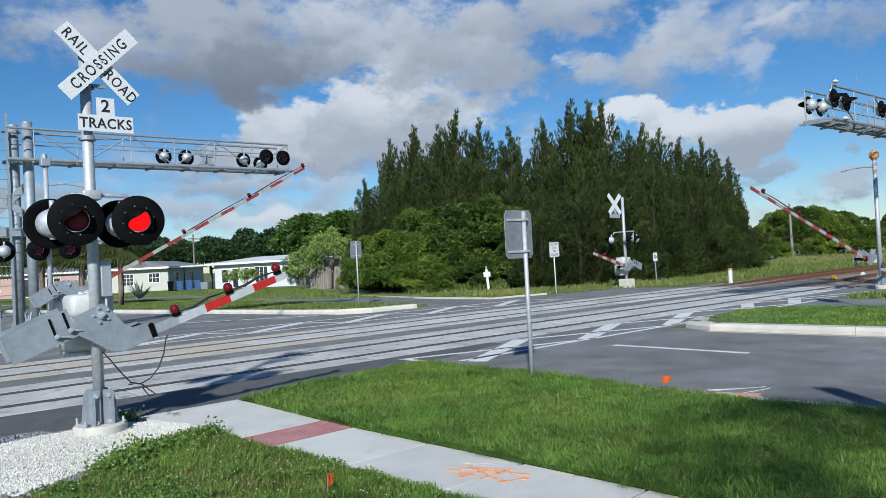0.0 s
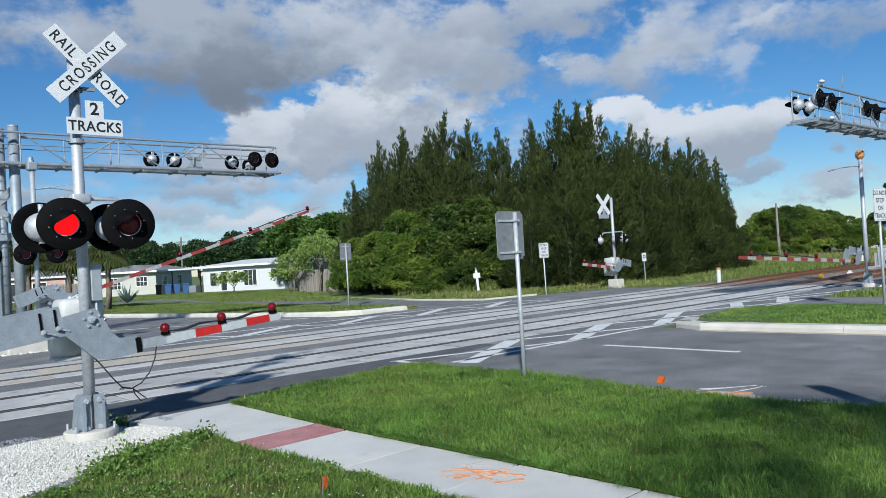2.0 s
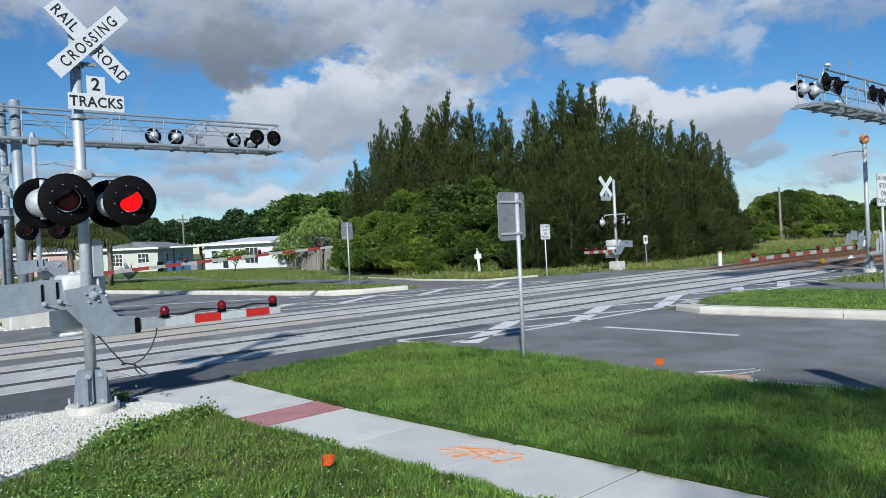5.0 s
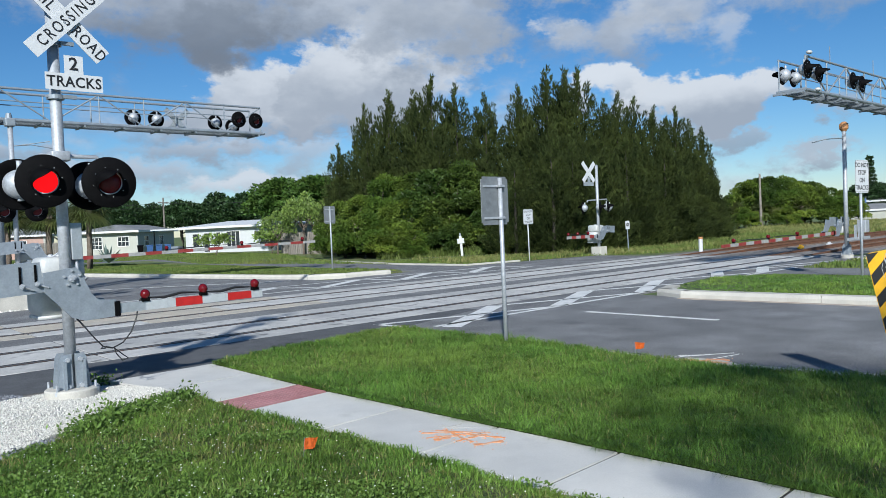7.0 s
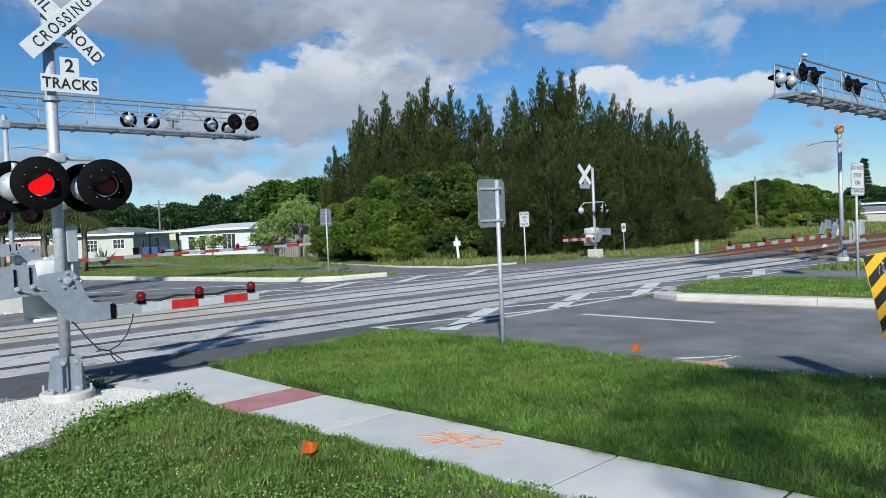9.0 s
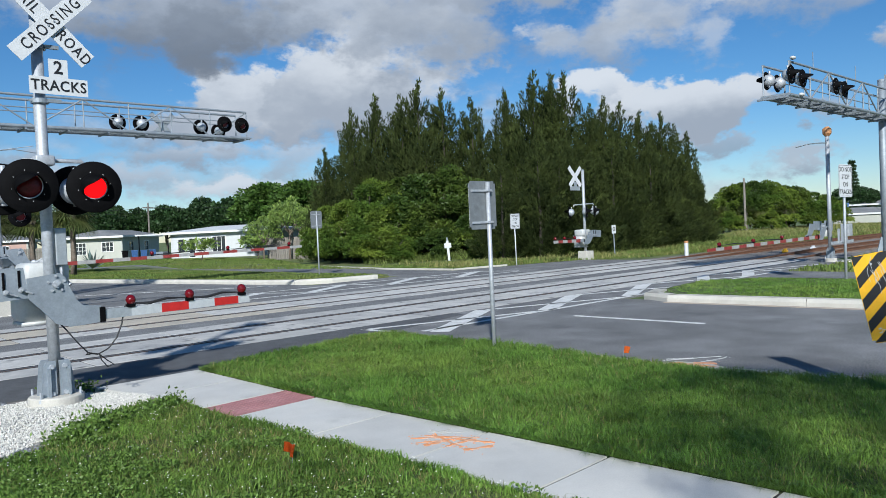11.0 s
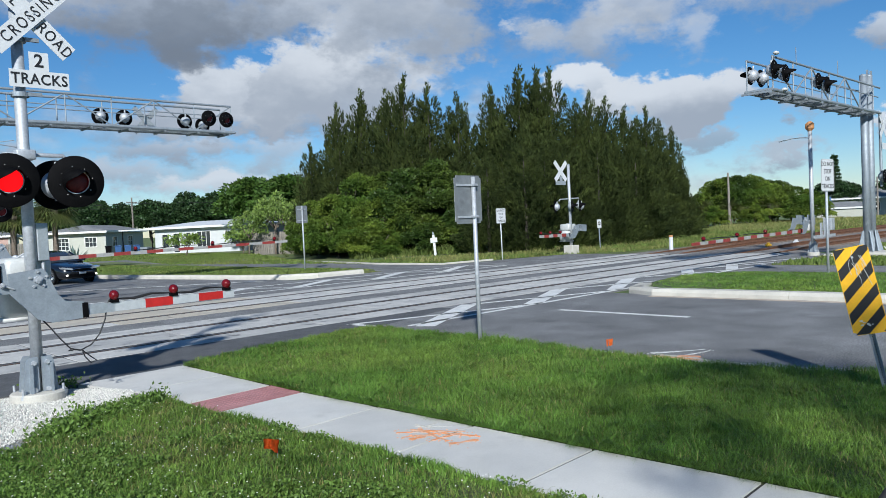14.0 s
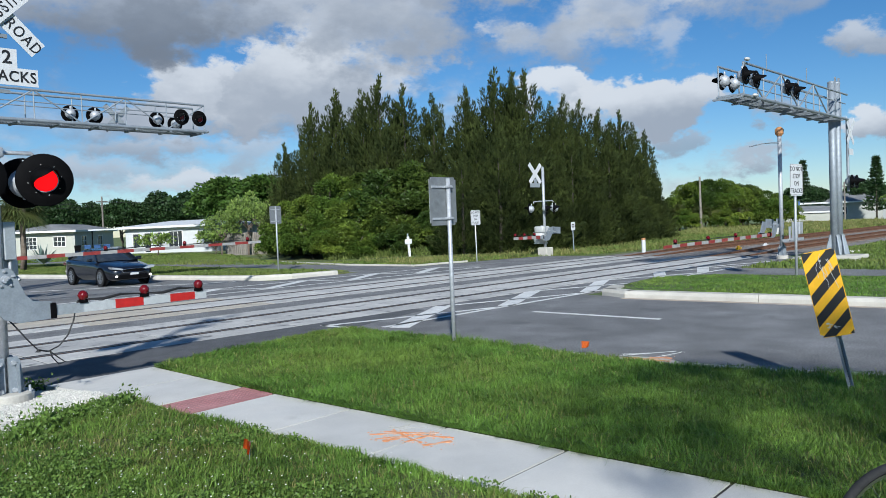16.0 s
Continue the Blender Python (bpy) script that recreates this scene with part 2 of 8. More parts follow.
M = dict(
    asphalt=mat("asphalt", (0.148, 0.148, 0.148), 0.88, vary=0.22, scale=0.5, grain=0.55, gscale=45, bump=0.8, second=(0.195, 0.195, 0.195), amount=0.9, world_space=True, stains=(0.9, 0.60, 0.76, (0.098, 0.098, 0.10))),
    asphalt_new=mat("asphalt_new", (0.088, 0.089, 0.092), 0.85, vary=0.2, scale=1.2, grain=0.3, gscale=80, bump=0.5, world_space=True),
    panel=mat("panel", (0.485, 0.472, 0.445), 0.8, vary=0.1, scale=1.1, grain=0.12, gscale=40, bump=0.2, second=(0.37, 0.365, 0.355), amount=0.9, obj=0.12, world_space=True, stains=(3.2, 0.58, 0.72, (0.17, 0.17, 0.165))),
    panel_tan=mat("panel_tan", (0.46, 0.41, 0.33), 0.8, vary=0.1, scale=1.1, grain=0.12, gscale=40, bump=0.2, second=(0.4, 0.37, 0.32), amount=0.8, world_space=True, stains=(2.6, 0.62, 0.74, (0.17, 0.16, 0.15))),
    flange=mat("flange", (0.028, 0.027, 0.027), 0.8, vary=0.3, scale=2, grain=0.2, gscale=50),
    slab=mat("slab", (0.565, 0.55, 0.515), 0.85, vary=0.06, scale=0.9, grain=0.07, gscale=120, bump=0.2, second=(0.49, 0.485, 0.465), amount=0.7, obj=0.05, world_space=True, stains=(1.6, 0.66, 0.85, (0.34, 0.335, 0.32))),
    kerb=mat("kerb", (0.50, 0.475, 0.42), 0.85, vary=0.1, scale=1.2, grain=0.1, gscale=70, bump=0.25, second=(0.4, 0.38, 0.34), amount=0.7, world_space=True),
    gutter=mat("gutter", (0.40, 0.33, 0.26), 0.85, vary=0.15, scale=1.5, grain=0.12, gscale=60, bump=0.25, second=(0.30, 0.28, 0.26), amount=0.8, world_space=True),
    paint=mat("paint", (0.66, 0.66, 0.64), 0.7, vary=0.08, scale=2.5, grain=0.14, gscale=60, bump=0.2, second=(0.5, 0.5, 0.49), amount=0.6, world_space=True, stains=(5.0, 0.64, 0.8, (0.25, 0.25, 0.25))),
    dome=mat("dome", (0.33, 0.15, 0.15), 0.75, vary=0.12, scale=2.0, grain=0.1, gscale=70, second=(0.42, 0.25, 0.24), amount=0.5, world_space=True),
    soil=mat("soil", (0.05, 0.07, 0.025), 0.95, vary=0.25, scale=0.9, grain=0.35, gscale=30, bump=0.6, second=(0.13, 0.115, 0.06), amount=0.6, world_space=True),
    field=mat("field", (0.085, 0.125, 0.03), 0.95, vary=0.25, scale=0.25, grain=0.3, gscale=9, bump=0.7, second=(0.15, 0.15, 0.055), amount=0.7, world_space=True),
    blade=mat("blade", (0.128, 0.235, 0.038), 0.5, vary=0.28, scale=0.55, grain=0.1, gscale=20, bump=0, second=(0.20, 0.28, 0.052), amount=0.7, island=0.45, transl=0.35, spec=0.3, world_space=True),
    blade_far=mat("blade_far", (0.130, 0.190, 0.042), 0.6, vary=0.25, scale=0.3, grain=0.1, gscale=20, bump=0, second=(0.205, 0.215, 0.066), amount=0.7, island=0.35, transl=0.3, spec=0.2, world_space=True),
    blade_dry=mat("blade_dry", (0.28, 0.26, 0.095), 0.6, vary=0.2, scale=1.5, grain=0.1, gscale=20, bump=0, second=(0.13, 0.19, 0.045), amount=0.8, island=0.35, transl=0.3, spec=0.2, world_space=True),
    weed=mat("weed", (0.125, 0.205, 0.04), 0.5, vary=0.2, scale=3, bump=0, island=0.35, transl=0.3, spec=0.3),
    flower=mat("flower", (0.75, 0.75, 0.70), 0.6, bump=0, island=0.1),
    galv=mat("galv", (0.44, 0.46, 0.485), 0.6, 0.45, vary=0.12, scale=6, grain=0.1, gscale=45, bump=0.06, second=(0.40, 0.42, 0.45), amount=0.8),
    galv_dull=mat("galv_dull", (0.29, 0.325, 0.36), 0.6, 0.45, vary=0.1, scale=2.5, grain=0.08, gscale=50, bump=0.08, second=(0.24, 0.27, 0.30), amount=0.8, stains=(7, 0.66, 0.8, (0.24, 0.25, 0.26))),
    alu=mat("alu", (0.40, 0.43, 0.45), 0.5, 0.55, vary=0.1, scale=5, grain=0.06, gscale=60, bump=0.05),
    sign_back=mat("sign_back", (0.20, 0.215, 0.225), 0.55, 0.35, vary=0.12, scale=5, grain=0.08, gscale=60, bump=0.05, stains=(6, 0.62, 0.8, (0.13, 0.14, 0.145))),
    box_white=mat("box_white", (0.52, 0.525, 0.51), 0.45, 0.1, vary=0.07, scale=3, grain=0.05, gscale=40, bump=0.04, stains=(4, 0.66, 0.85, (0.4, 0.39, 0.37))),
    black=mat("black", (0.0035, 0.0035, 0.004), 0.7, spec=0.06, vary=0.2, scale=4, grain=0.1, gscale=40, bump=0.05),
    cable=mat("cable", (0.012, 0.012, 0.013), 0.6, bump=0),
    lens=mat("lens", (0.13, 0.006, 0.010), 0.3, vary=0.2, scale=20, grain=0.1, gscale=120, bump=0.2, coat=0.1, spec=0.25),
    lens_red=mat("lens_red", (0.12, 0.004, 0.007), 0.2, vary=0.2, scale=20, grain=0.1, gscale=120, bump=0.2, coat=0.3, spec=0.3),
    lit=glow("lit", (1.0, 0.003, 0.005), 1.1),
    sign=mat("sign", (0.56, 0.57, 0.58), 0.45, vary=0.04, scale=2, grain=0.03, gscale=80, bump=0.02),
    ink=mat("ink", (0.012, 0.012, 0.013), 0.5, bump=0),
    red_tape=mat("red_tape", (0.40, 0.018, 0.016), 0.35, vary=0.1, scale=6, grain=0.05, gscale=60, bump=0.03),
    white_tape=mat("white_tape", (0.40, 0.42, 0.43), 0.4, vary=0.08, scale=5, grain=0.05, gscale=60, bump=0.03),
    # darker copies of both tapes: the far arms' shade is put into the colour
    red_tape_old=mat("red_tape_old", (0.22, 0.026, 0.022), 0.5, vary=0.2, scale=6, grain=0.1, gscale=60, bump=0.03, second=(0.28, 0.06, 0.05), amount=0.5),
    white_tape_old=mat("white_tape_old", (0.32, 0.32, 0.31), 0.5, vary=0.15, scale=5, grain=0.1, gscale=60, bump=0.03, second=(0.24, 0.23, 0.21), amount=0.6),
    gravel=mat("gravel", (0.62, 0.60, 0.55), 0.8, vary=0.1, scale=6, grain=0.1, gscale=60, bump=0.1, island=0.22),
    stone=mat("stone", (0.17, 0.18, 0.20), 0.85, vary=0.2, scale=6, grain=0.15, gscale=60, bump=0.2, island=0.4),
    ballast=mat("ballast", (0.23, 0.21, 0.19), 0.9, vary=0.25, scale=2, grain=0.35, gscale=22, bump=0.9, second=(0.10, 0.078, 0.062), amount=0.7, world_space=True),
    rust=mat("rust", (0.16, 0.075, 0.04), 0.75, 0.2, vary=0.25, scale=4, grain=0.2, gscale=40, second=(0.10, 0.05, 0.03), amount=0.7),
    rail_top=mat("rail_top", (0.13, 0.12, 0.115), 0.5, 0.5, vary=0.1, scale=3, grain=0.1, gscale=50),
    tie=mat("tie", (0.17, 0.13, 0.10), 0.9, vary=0.25, scale=3, grain=0.2, gscale=40, obj=0.2),
    casuarina=mat("casuarina", (0.026, 0.037, 0.012), 0.7, vary=0.3, scale=0.5, grain=0.1, gscale=8, bump=0, second=(0.070, 0.089, 0.023), amount=0.75, island=0.22, transl=0.05, spec=0.08),
    bush=mat("bush", (0.060, 0.105, 0.016), 0.45, vary=0.35, scale=0.35, grain=0.1, gscale=9, bump=0, second=(0.185, 0.235, 0.034), amount=0.9, island=0.22, transl=0.1, spec=0.12),
    bush_dark=mat("bush_dark", (0.034, 0.062, 0.012), 0.45, vary=0.35, scale=0.35, grain=0.1, gscale=9, bump=0, second=(0.100, 0.135, 0.022), amount=0.85, island=0.25, transl=0.08, spec=0.14),
    leaf=mat("leaf", (0.06, 0.12, 0.022), 0.5, vary=0.25, scale=0.6, grain=0.1, gscale=9, bump=0, second=(0.10, 0.16, 0.03), amount=0.6, island=0.45, transl=0.3, spec=0.3),
    leaf_dark=mat("leaf_dark", (0.028, 0.060, 0.018), 0.55, vary=0.3, scale=0.3, grain=0.1, gscale=6, bump=0, second=(0.045, 0.075, 0.025), amount=0.6, island=0.5, transl=0.25, spec=0.3),
    leaf_light=mat("leaf_light", (0.22, 0.31, 0.065), 0.5, vary=0.25, scale=0.7, bump=0, second=(0.08, 0.14, 0.03), amount=0.6, island=0.4, transl=0.3),
    palm=mat("palm", (0.085, 0.115, 0.03), 0.5, vary=0.2, scale=1, bump=0, second=(0.16, 0.14, 0.05), amount=0.5, island=0.35, transl=0.25),
    agave=mat("agave", (0.13, 0.19, 0.17), 0.5, vary=0.15, scale=2, bump=0, island=0.2),
    bark=mat("bark", (0.13, 0.10, 0.075), 0.9, vary=0.25, scale=3, grain=0.25, gscale=25, bump=0.6, second=(0.20, 0.17, 0.14), amount=0.6),
    bark_dark=mat("bark_dark", (0.045, 0.038, 0.030), 0.9, vary=0.25, scale=3, grain=0.25, gscale=25, bump=0.5),
    wall_cream=mat("wall_cream", (0.44, 0.44, 0.385), 0.85, vary=0.05, scale=0.8, grain=0.05, gscale=20, bump=0.15),
    # dimmer, greyer copy of wall_cream with the bungalow's side shade in its colour
    wall_grey_dim=mat("wall_grey_dim", (0.42, 0.425, 0.39), 0.85, vary=0.05, scale=0.8, grain=0.05, gscale=20, bump=0.15),
    wall_white=mat("wall_white", (0.54, 0.55, 0.55), 0.8, vary=0.04, scale=0.8, grain=0.04, gscale=20, bump=0.12),
    wall_pink=mat("wall_pink", (0.45, 0.30, 0.25), 0.85, vary=0.06, scale=0.8, bump=0.15),
    roof_grey=mat("roof_grey", (0.17, 0.175, 0.18), 0.85, vary=0.12, scale=0.7, grain=0.15, gscale=14, bump=0.4, second=(0.24, 0.24, 0.235), amount=0.6),
    roof_white=mat("roof_white", (0.56, 0.57, 0.58), 0.6, vary=0.06, scale=0.6, grain=0.05, gscale=14, bump=0.1),
    trim=mat("trim", (0.72, 0.72, 0.70), 0.6, vary=0.04, scale=2, bump=0.05),
    fence=mat("fence", (0.20, 0.18, 0.155), 0.9, vary=0.2, scale=2, grain=0.2, gscale=25, bump=0.4, obj=0.2),
    glass=mat("glass", (0.03, 0.036, 0.042), 0.06, vary=0.3, scale=1.5, bump=0, spec=0.8),
    bin_blue=mat("bin_blue", (0.03, 0.085, 0.22), 0.5, vary=0.08, scale=3, bump=0.03),
    car=mat("car", (0.006, 0.007, 0.011), 0.25, 0.15, vary=0.1, scale=3, grain=0.03, gscale=200, bump=0, coat=1.0),
    tyre=mat("tyre", (0.018, 0.018, 0.019), 0.85, vary=0.2, scale=8, bump=0.2),
    alloy=mat("alloy", (0.45, 0.46, 0.48), 0.3, 0.85, vary=0.06, scale=5, bump=0),
    chrome=mat("chrome", (0.65, 0.66, 0.68), 0.12, 1.0, vary=0.03, scale=5, bump=0),
    lamp_glass=mat("lamp_glass", (0.42, 0.44, 0.47), 0.08, 0.2, vary=0.2, scale=18, bump=0, coat=1.0),
    fog=glow("fog", (1.0, 0.93, 0.80), 1.3),
    flag=mat("flag", (0.90, 0.20, 0.03), 0.6, vary=0.06, scale=10, bump=0.05, transl=0.3),
    spray=mat("spray", (0.72, 0.29, 0.11), 0.8, vary=0.15, scale=14, grain=0.2, gscale=90, second=(0.55, 0.42, 0.33), amount=0.7, world_space=True),
    yellow=mat("yellow", (0.78, 0.42, 0.012), 0.4, vary=0.06, scale=4, grain=0.05, gscale=60, bump=0.03),
    amber=mat("amber", (0.42, 0.20, 0.08), 0.6, vary=0.25, scale=9, grain=0.2, gscale=40, bump=0.2),
    rubber=mat("rubber", (0.02, 0.02, 0.02), 0.7, bump=0.1),
    dish=mat("dish", (0.08, 0.16, 0.36), 0.5, bump=0.05),
)

# ---- building helpers ----
RNG = np.random.default_rng(7)


def part(name, bm, material, parent=None, label="", smooth=False):
    """Links a bmesh (or mesh) as one object under a thing or part."""
    if isinstance(bm, bmesh.types.BMesh):
        me = bpy.data.meshes.new(name)
        bmesh.ops.recalc_face_normals(bm, faces=bm.faces)
        bm.to_mesh(me)
        bm.free()
    else:
        me = bm
    if material is not None:
        me.materials.append(material)
    if smooth:
        me.polygons.foreach_set("use_smooth", [True] * len(me.polygons))
    ob = new(name, me)
    ob.parent = parent
    if label:
        ob["label"] = label
    return ob


def thing(name, m, label, category, group="", kind=""):
    ob = new(name)
    ob.empty_display_size = 0.2
    ob.matrix_basis = m
    return tagged(ob, label, category, group, kind)


def box(bm, x0, x1, y0, y1, z0, z1, m=None, bevel=0.0):
    r = bmesh.ops.create_cube(bm, size=1.0)
    v = r["verts"]
    for p in v:
        p.co = Vector((x0 + (p.co.x + 0.5) * (x1 - x0), y0 + (p.co.y + 0.5) * (y1 - y0), z0 + (p.co.z + 0.5) * (z1 - z0)))
    if bevel:
        e = list({e for p in v for e in p.link_edges})
        b = bmesh.ops.bevel(bm, geom=e, offset=bevel, segments=2, affect="EDGES", profile=0.5)
        v = list({p for f in b["faces"] for p in f.verts})
    if m is not None:
        bmesh.ops.transform(bm, matrix=m, verts=v)
    return bm


def cyl(bm, a, b, r0, r1=None, n=12, cap=True):
    a, b = Vector(a), Vector(b)
    d = b - a
    rot = d.to_track_quat("Z", "Y").to_matrix().to_4x4()
    bmesh.ops.create_cone(bm, cap_ends=cap, segments=n, radius1=r0, radius2=r0 if r1 is None else r1, depth=d.length,
                          matrix=Matrix.Translation((a + b) / 2) @ rot)
    return bm


def tube(bm, pts, r, n=6):
    """A round bar bent along points."""
    pts = [Vector(p) for p in pts]
    rings = []
    for i, p in enumerate(pts):
        d = (pts[min(i + 1, len(pts) - 1)] - pts[max(i - 1, 0)]).normalized()
        q = d.to_track_quat("Z", "Y")
        rr = r[i] if isinstance(r, (list, tuple)) else r
        rings.append([bm.verts.new(p + q @ Vector((rr * math.cos(k * math.tau / n), rr * math.sin(k * math.tau / n), 0))) for k in range(n)])
    for a, b in zip(rings, rings[1:]):
        for k in range(n):
            bm.faces.new((a[k], a[(k + 1) % n], b[(k + 1) % n], b[k]))
    bm.faces.new(rings[0])
    bm.faces.new(rings[-1])
    return bm


def plate(bm, pts, t0, t1, m=None):
    """A flat plate of an outline in x, z, between depths y = t0 and t1."""
    a = [bm.verts.new((x, t0, z)) for x, z in pts]
    b = [bm.verts.new((x, t1, z)) for x, z in pts]
    k = len(pts)
    bm.faces.new(a)
    bm.faces.new(list(reversed(b)))
    for i in range(k):
        bm.faces.new((a[i], b[i], b[(i + 1) % k], a[(i + 1) % k]))
    if m is not None:
        bmesh.ops.transform(bm, matrix=m, verts=a + b)
    return bm


def slab(bm, pts, z0, z1):
    """A slab of an outline in x, y."""
    a = [bm.verts.new((x, y, z0)) for x, y in pts]
    b = [bm.verts.new((x, y, z1)) for x, y in pts]
    k = len(pts)
    bm.faces.new(list(reversed(a)))
    bm.faces.new(b)
    for i in range(k):
        bm.faces.new((a[i], a[(i + 1) % k], b[(i + 1) % k], b[i]))
    return bm


def ball(bm, c, r, sx=1.0, sy=1.0, sz=1.0, u=14, v=9):
    bmesh.ops.create_uvsphere(bm, u_segments=u, v_segments=v, radius=r, matrix=Matrix.Translation(c) @ Matrix.Diagonal((sx, sy, sz, 1)))
    return bm


def lathe(bm, prof, n=24, axis="Z", c=(0, 0, 0)):
    """A turned body from a profile of (radius, height)."""
    rings = []
    for r, h in prof:
        ring = []
        for k in range(n):
            a = k * math.tau / n
            p = (r * math.cos(a), r * math.sin(a), h)
            if axis == "Y":
                p = (p[0], -p[2], p[1])
            ring.append(bm.verts.new(Vector(p) + Vector(c)))
        rings.append(ring)
    for a, b in zip(rings, rings[1:]):
        for k in range(n):
            bm.faces.new((a[k], a[(k + 1) % n], b[(k + 1) % n], b[k]))
    return bm


def quads_mesh(name, verts, per):
    """A mesh of loose faces, each of per corners, from an array (n, per, 3)."""
    n = len(verts)
    me = bpy.data.meshes.new(name)
    me.vertices.add(n * per)
    me.vertices.foreach_set("co", np.ascontiguousarray(verts, dtype=np.float32).ravel())
    me.loops.add(n * per)
    me.loops.foreach_set("vertex_index", np.arange(n * per, dtype=np.int32))
    me.polygons.add(n)
    me.polygons.foreach_set("loop_start", np.arange(n, dtype=np.int32) * per)
    me.update(calc_edges=True)
    me.validate()
    return me


def indexed_mesh(name, verts, faces):
    """A mesh from vertices (n, 3) and faces (m, 3 or 4)."""
    me = bpy.data.meshes.new(name)
    k = faces.shape[1]
    me.vertices.add(len(verts))
    me.vertices.foreach_set("co", np.ascontiguousarray(verts, dtype=np.float32).ravel())
    me.loops.add(faces.size)
    me.loops.foreach_set("vertex_index", faces.astype(np.int32).ravel())
    me.polygons.add(len(faces))
    me.polygons.foreach_set("loop_start", np.arange(len(faces), dtype=np.int32) * k)
    me.update(calc_edges=True)
    me.validate()
    return me


def words(name, text, size, material, parent, m, bold=0.012, label="", spacing=1.0, sx=1.0):
    """Raised lettering in the built-in font, centred, as one mesh."""
    cu = bpy.data.curves.new(name, "FONT")
    cu.body, cu.size, cu.align_x, cu.align_y = text, size, "CENTER", "CENTER"
    cu.extrude, cu.offset, cu.space_character, cu.resolution_u = 0.0015, bold * size, spacing, 3
    tmp = bpy.data.objects.new(name, cu)
    me = bpy.data.meshes.new_from_object(tmp)
    bpy.data.objects.remove(tmp)
    me.transform(m @ Matrix.Diagonal((sx, 1, 1, 1)))
    me.materials.clear()
    return part(name, me, material, parent, label)


FRONT = pose(0, 0, 0, 90, 0, 0)   # lettering that stands upright and is read from -y


# ---- leaves and grass ----
def unit(v):
    return v / np.maximum(np.linalg.norm(v, axis=-1, keepdims=True), 1e-9)


def leaves(rng, pos, out, length, width, droop=0.2, spread=0.7):
    """Diamond leaves at pos that point along out with scatter."""
    n = len(pos)
    d = unit(out + rng.normal(0, spread, (n, 3)) + np.array([0, 0, -droop]))
    s = unit(np.cross(d, rng.normal(0, 1, (n, 3))))
    ln = (length * rng.uniform(0.6, 1.3, n))[:, None]
    w = (width * rng.uniform(0.6, 1.3, n))[:, None]
    nrm = np.cross(d, s)
    return np.stack([pos, pos + d * ln * 0.5 + s * w + nrm * w * 0.3, pos + d * ln, pos + d * ln * 0.5 - s * w + nrm * w * 0.3], 1)


def lumps(rng, n_lump, rad, height, base, flat=0.9):
    """Clumps spread through a crown: centres and radii."""
    u = unit(rng.normal(0, 1, (n_lump, 3)))
    if base < 0.3:
        u[:, 2] = np.abs(u[:, 2]) * 1.75 - 0.78
    else:
        u[:, 2] = np.abs(u[:, 2]) * 1.1 - 0.25
    c = u * rng.uniform(0.72, 1.0, (n_lump, 1)) * np.array([rad, rad, height * flat / 2])
    c[:, 2] += base + height * 0.42
    return c, rng.uniform(0.17, 0.34, n_lump) * rad if base < 0.3 else rng.uniform(0.2, 0.42, n_lump) * rad


def crown_mesh(name, seed, rad, height, base, n_lump=26, n_leaf=260, length=0.2, width=0.06, droop=0.15):
    rng = np.random.default_rng(seed)
    c, r = lumps(rng, n_lump, rad, height, base)
    k = n_lump * n_leaf
    who = rng.integers(0, n_lump, k)
    u = unit(rng.normal(0, 1, (k, 3)))
    u[:, 2] = np.where(u[:, 2] < -0.4, -u[:, 2], u[:, 2])
    pos = c[who] + u * (r[who] * rng.uniform(0.55, 1.05, k) ** 0.6)[:, None] * np.array([1, 1, 0.8])
    pos[:, 2] = np.maximum(pos[:, 2], 0.05)
    return quads_mesh(name, leaves(rng, pos, u, length, width, droop), 4)


def trunk_mesh(seed, height, r0, limbs=5, reach=1.0, start=0.35):
    rng = np.random.default_rng(seed)
    bm = bmesh.new()
    pts = [Vector((0.06 * rng.normal() * i, 0.06 * rng.normal() * i, height * i / 5)) for i in range(6)]
    tube(bm, pts, [r0 * (1 - 0.15 * i) for i in range(6)], 8)
    for i in range(limbs):
        a = rng.uniform(0, math.tau)
        h = height * rng.uniform(start, 0.9)
        p = Vector((0, 0, h))
        q = p + Vector((math.cos(a), math.sin(a), 0.7)) * reach * 0.5
        tube(bm, [p, q, q + Vector((math.cos(a) * 0.4, math.sin(a) * 0.4, 0.6)) * reach], [r0 * 0.5, r0 * 0.35, r0 * 0.12], 6)
    return bm


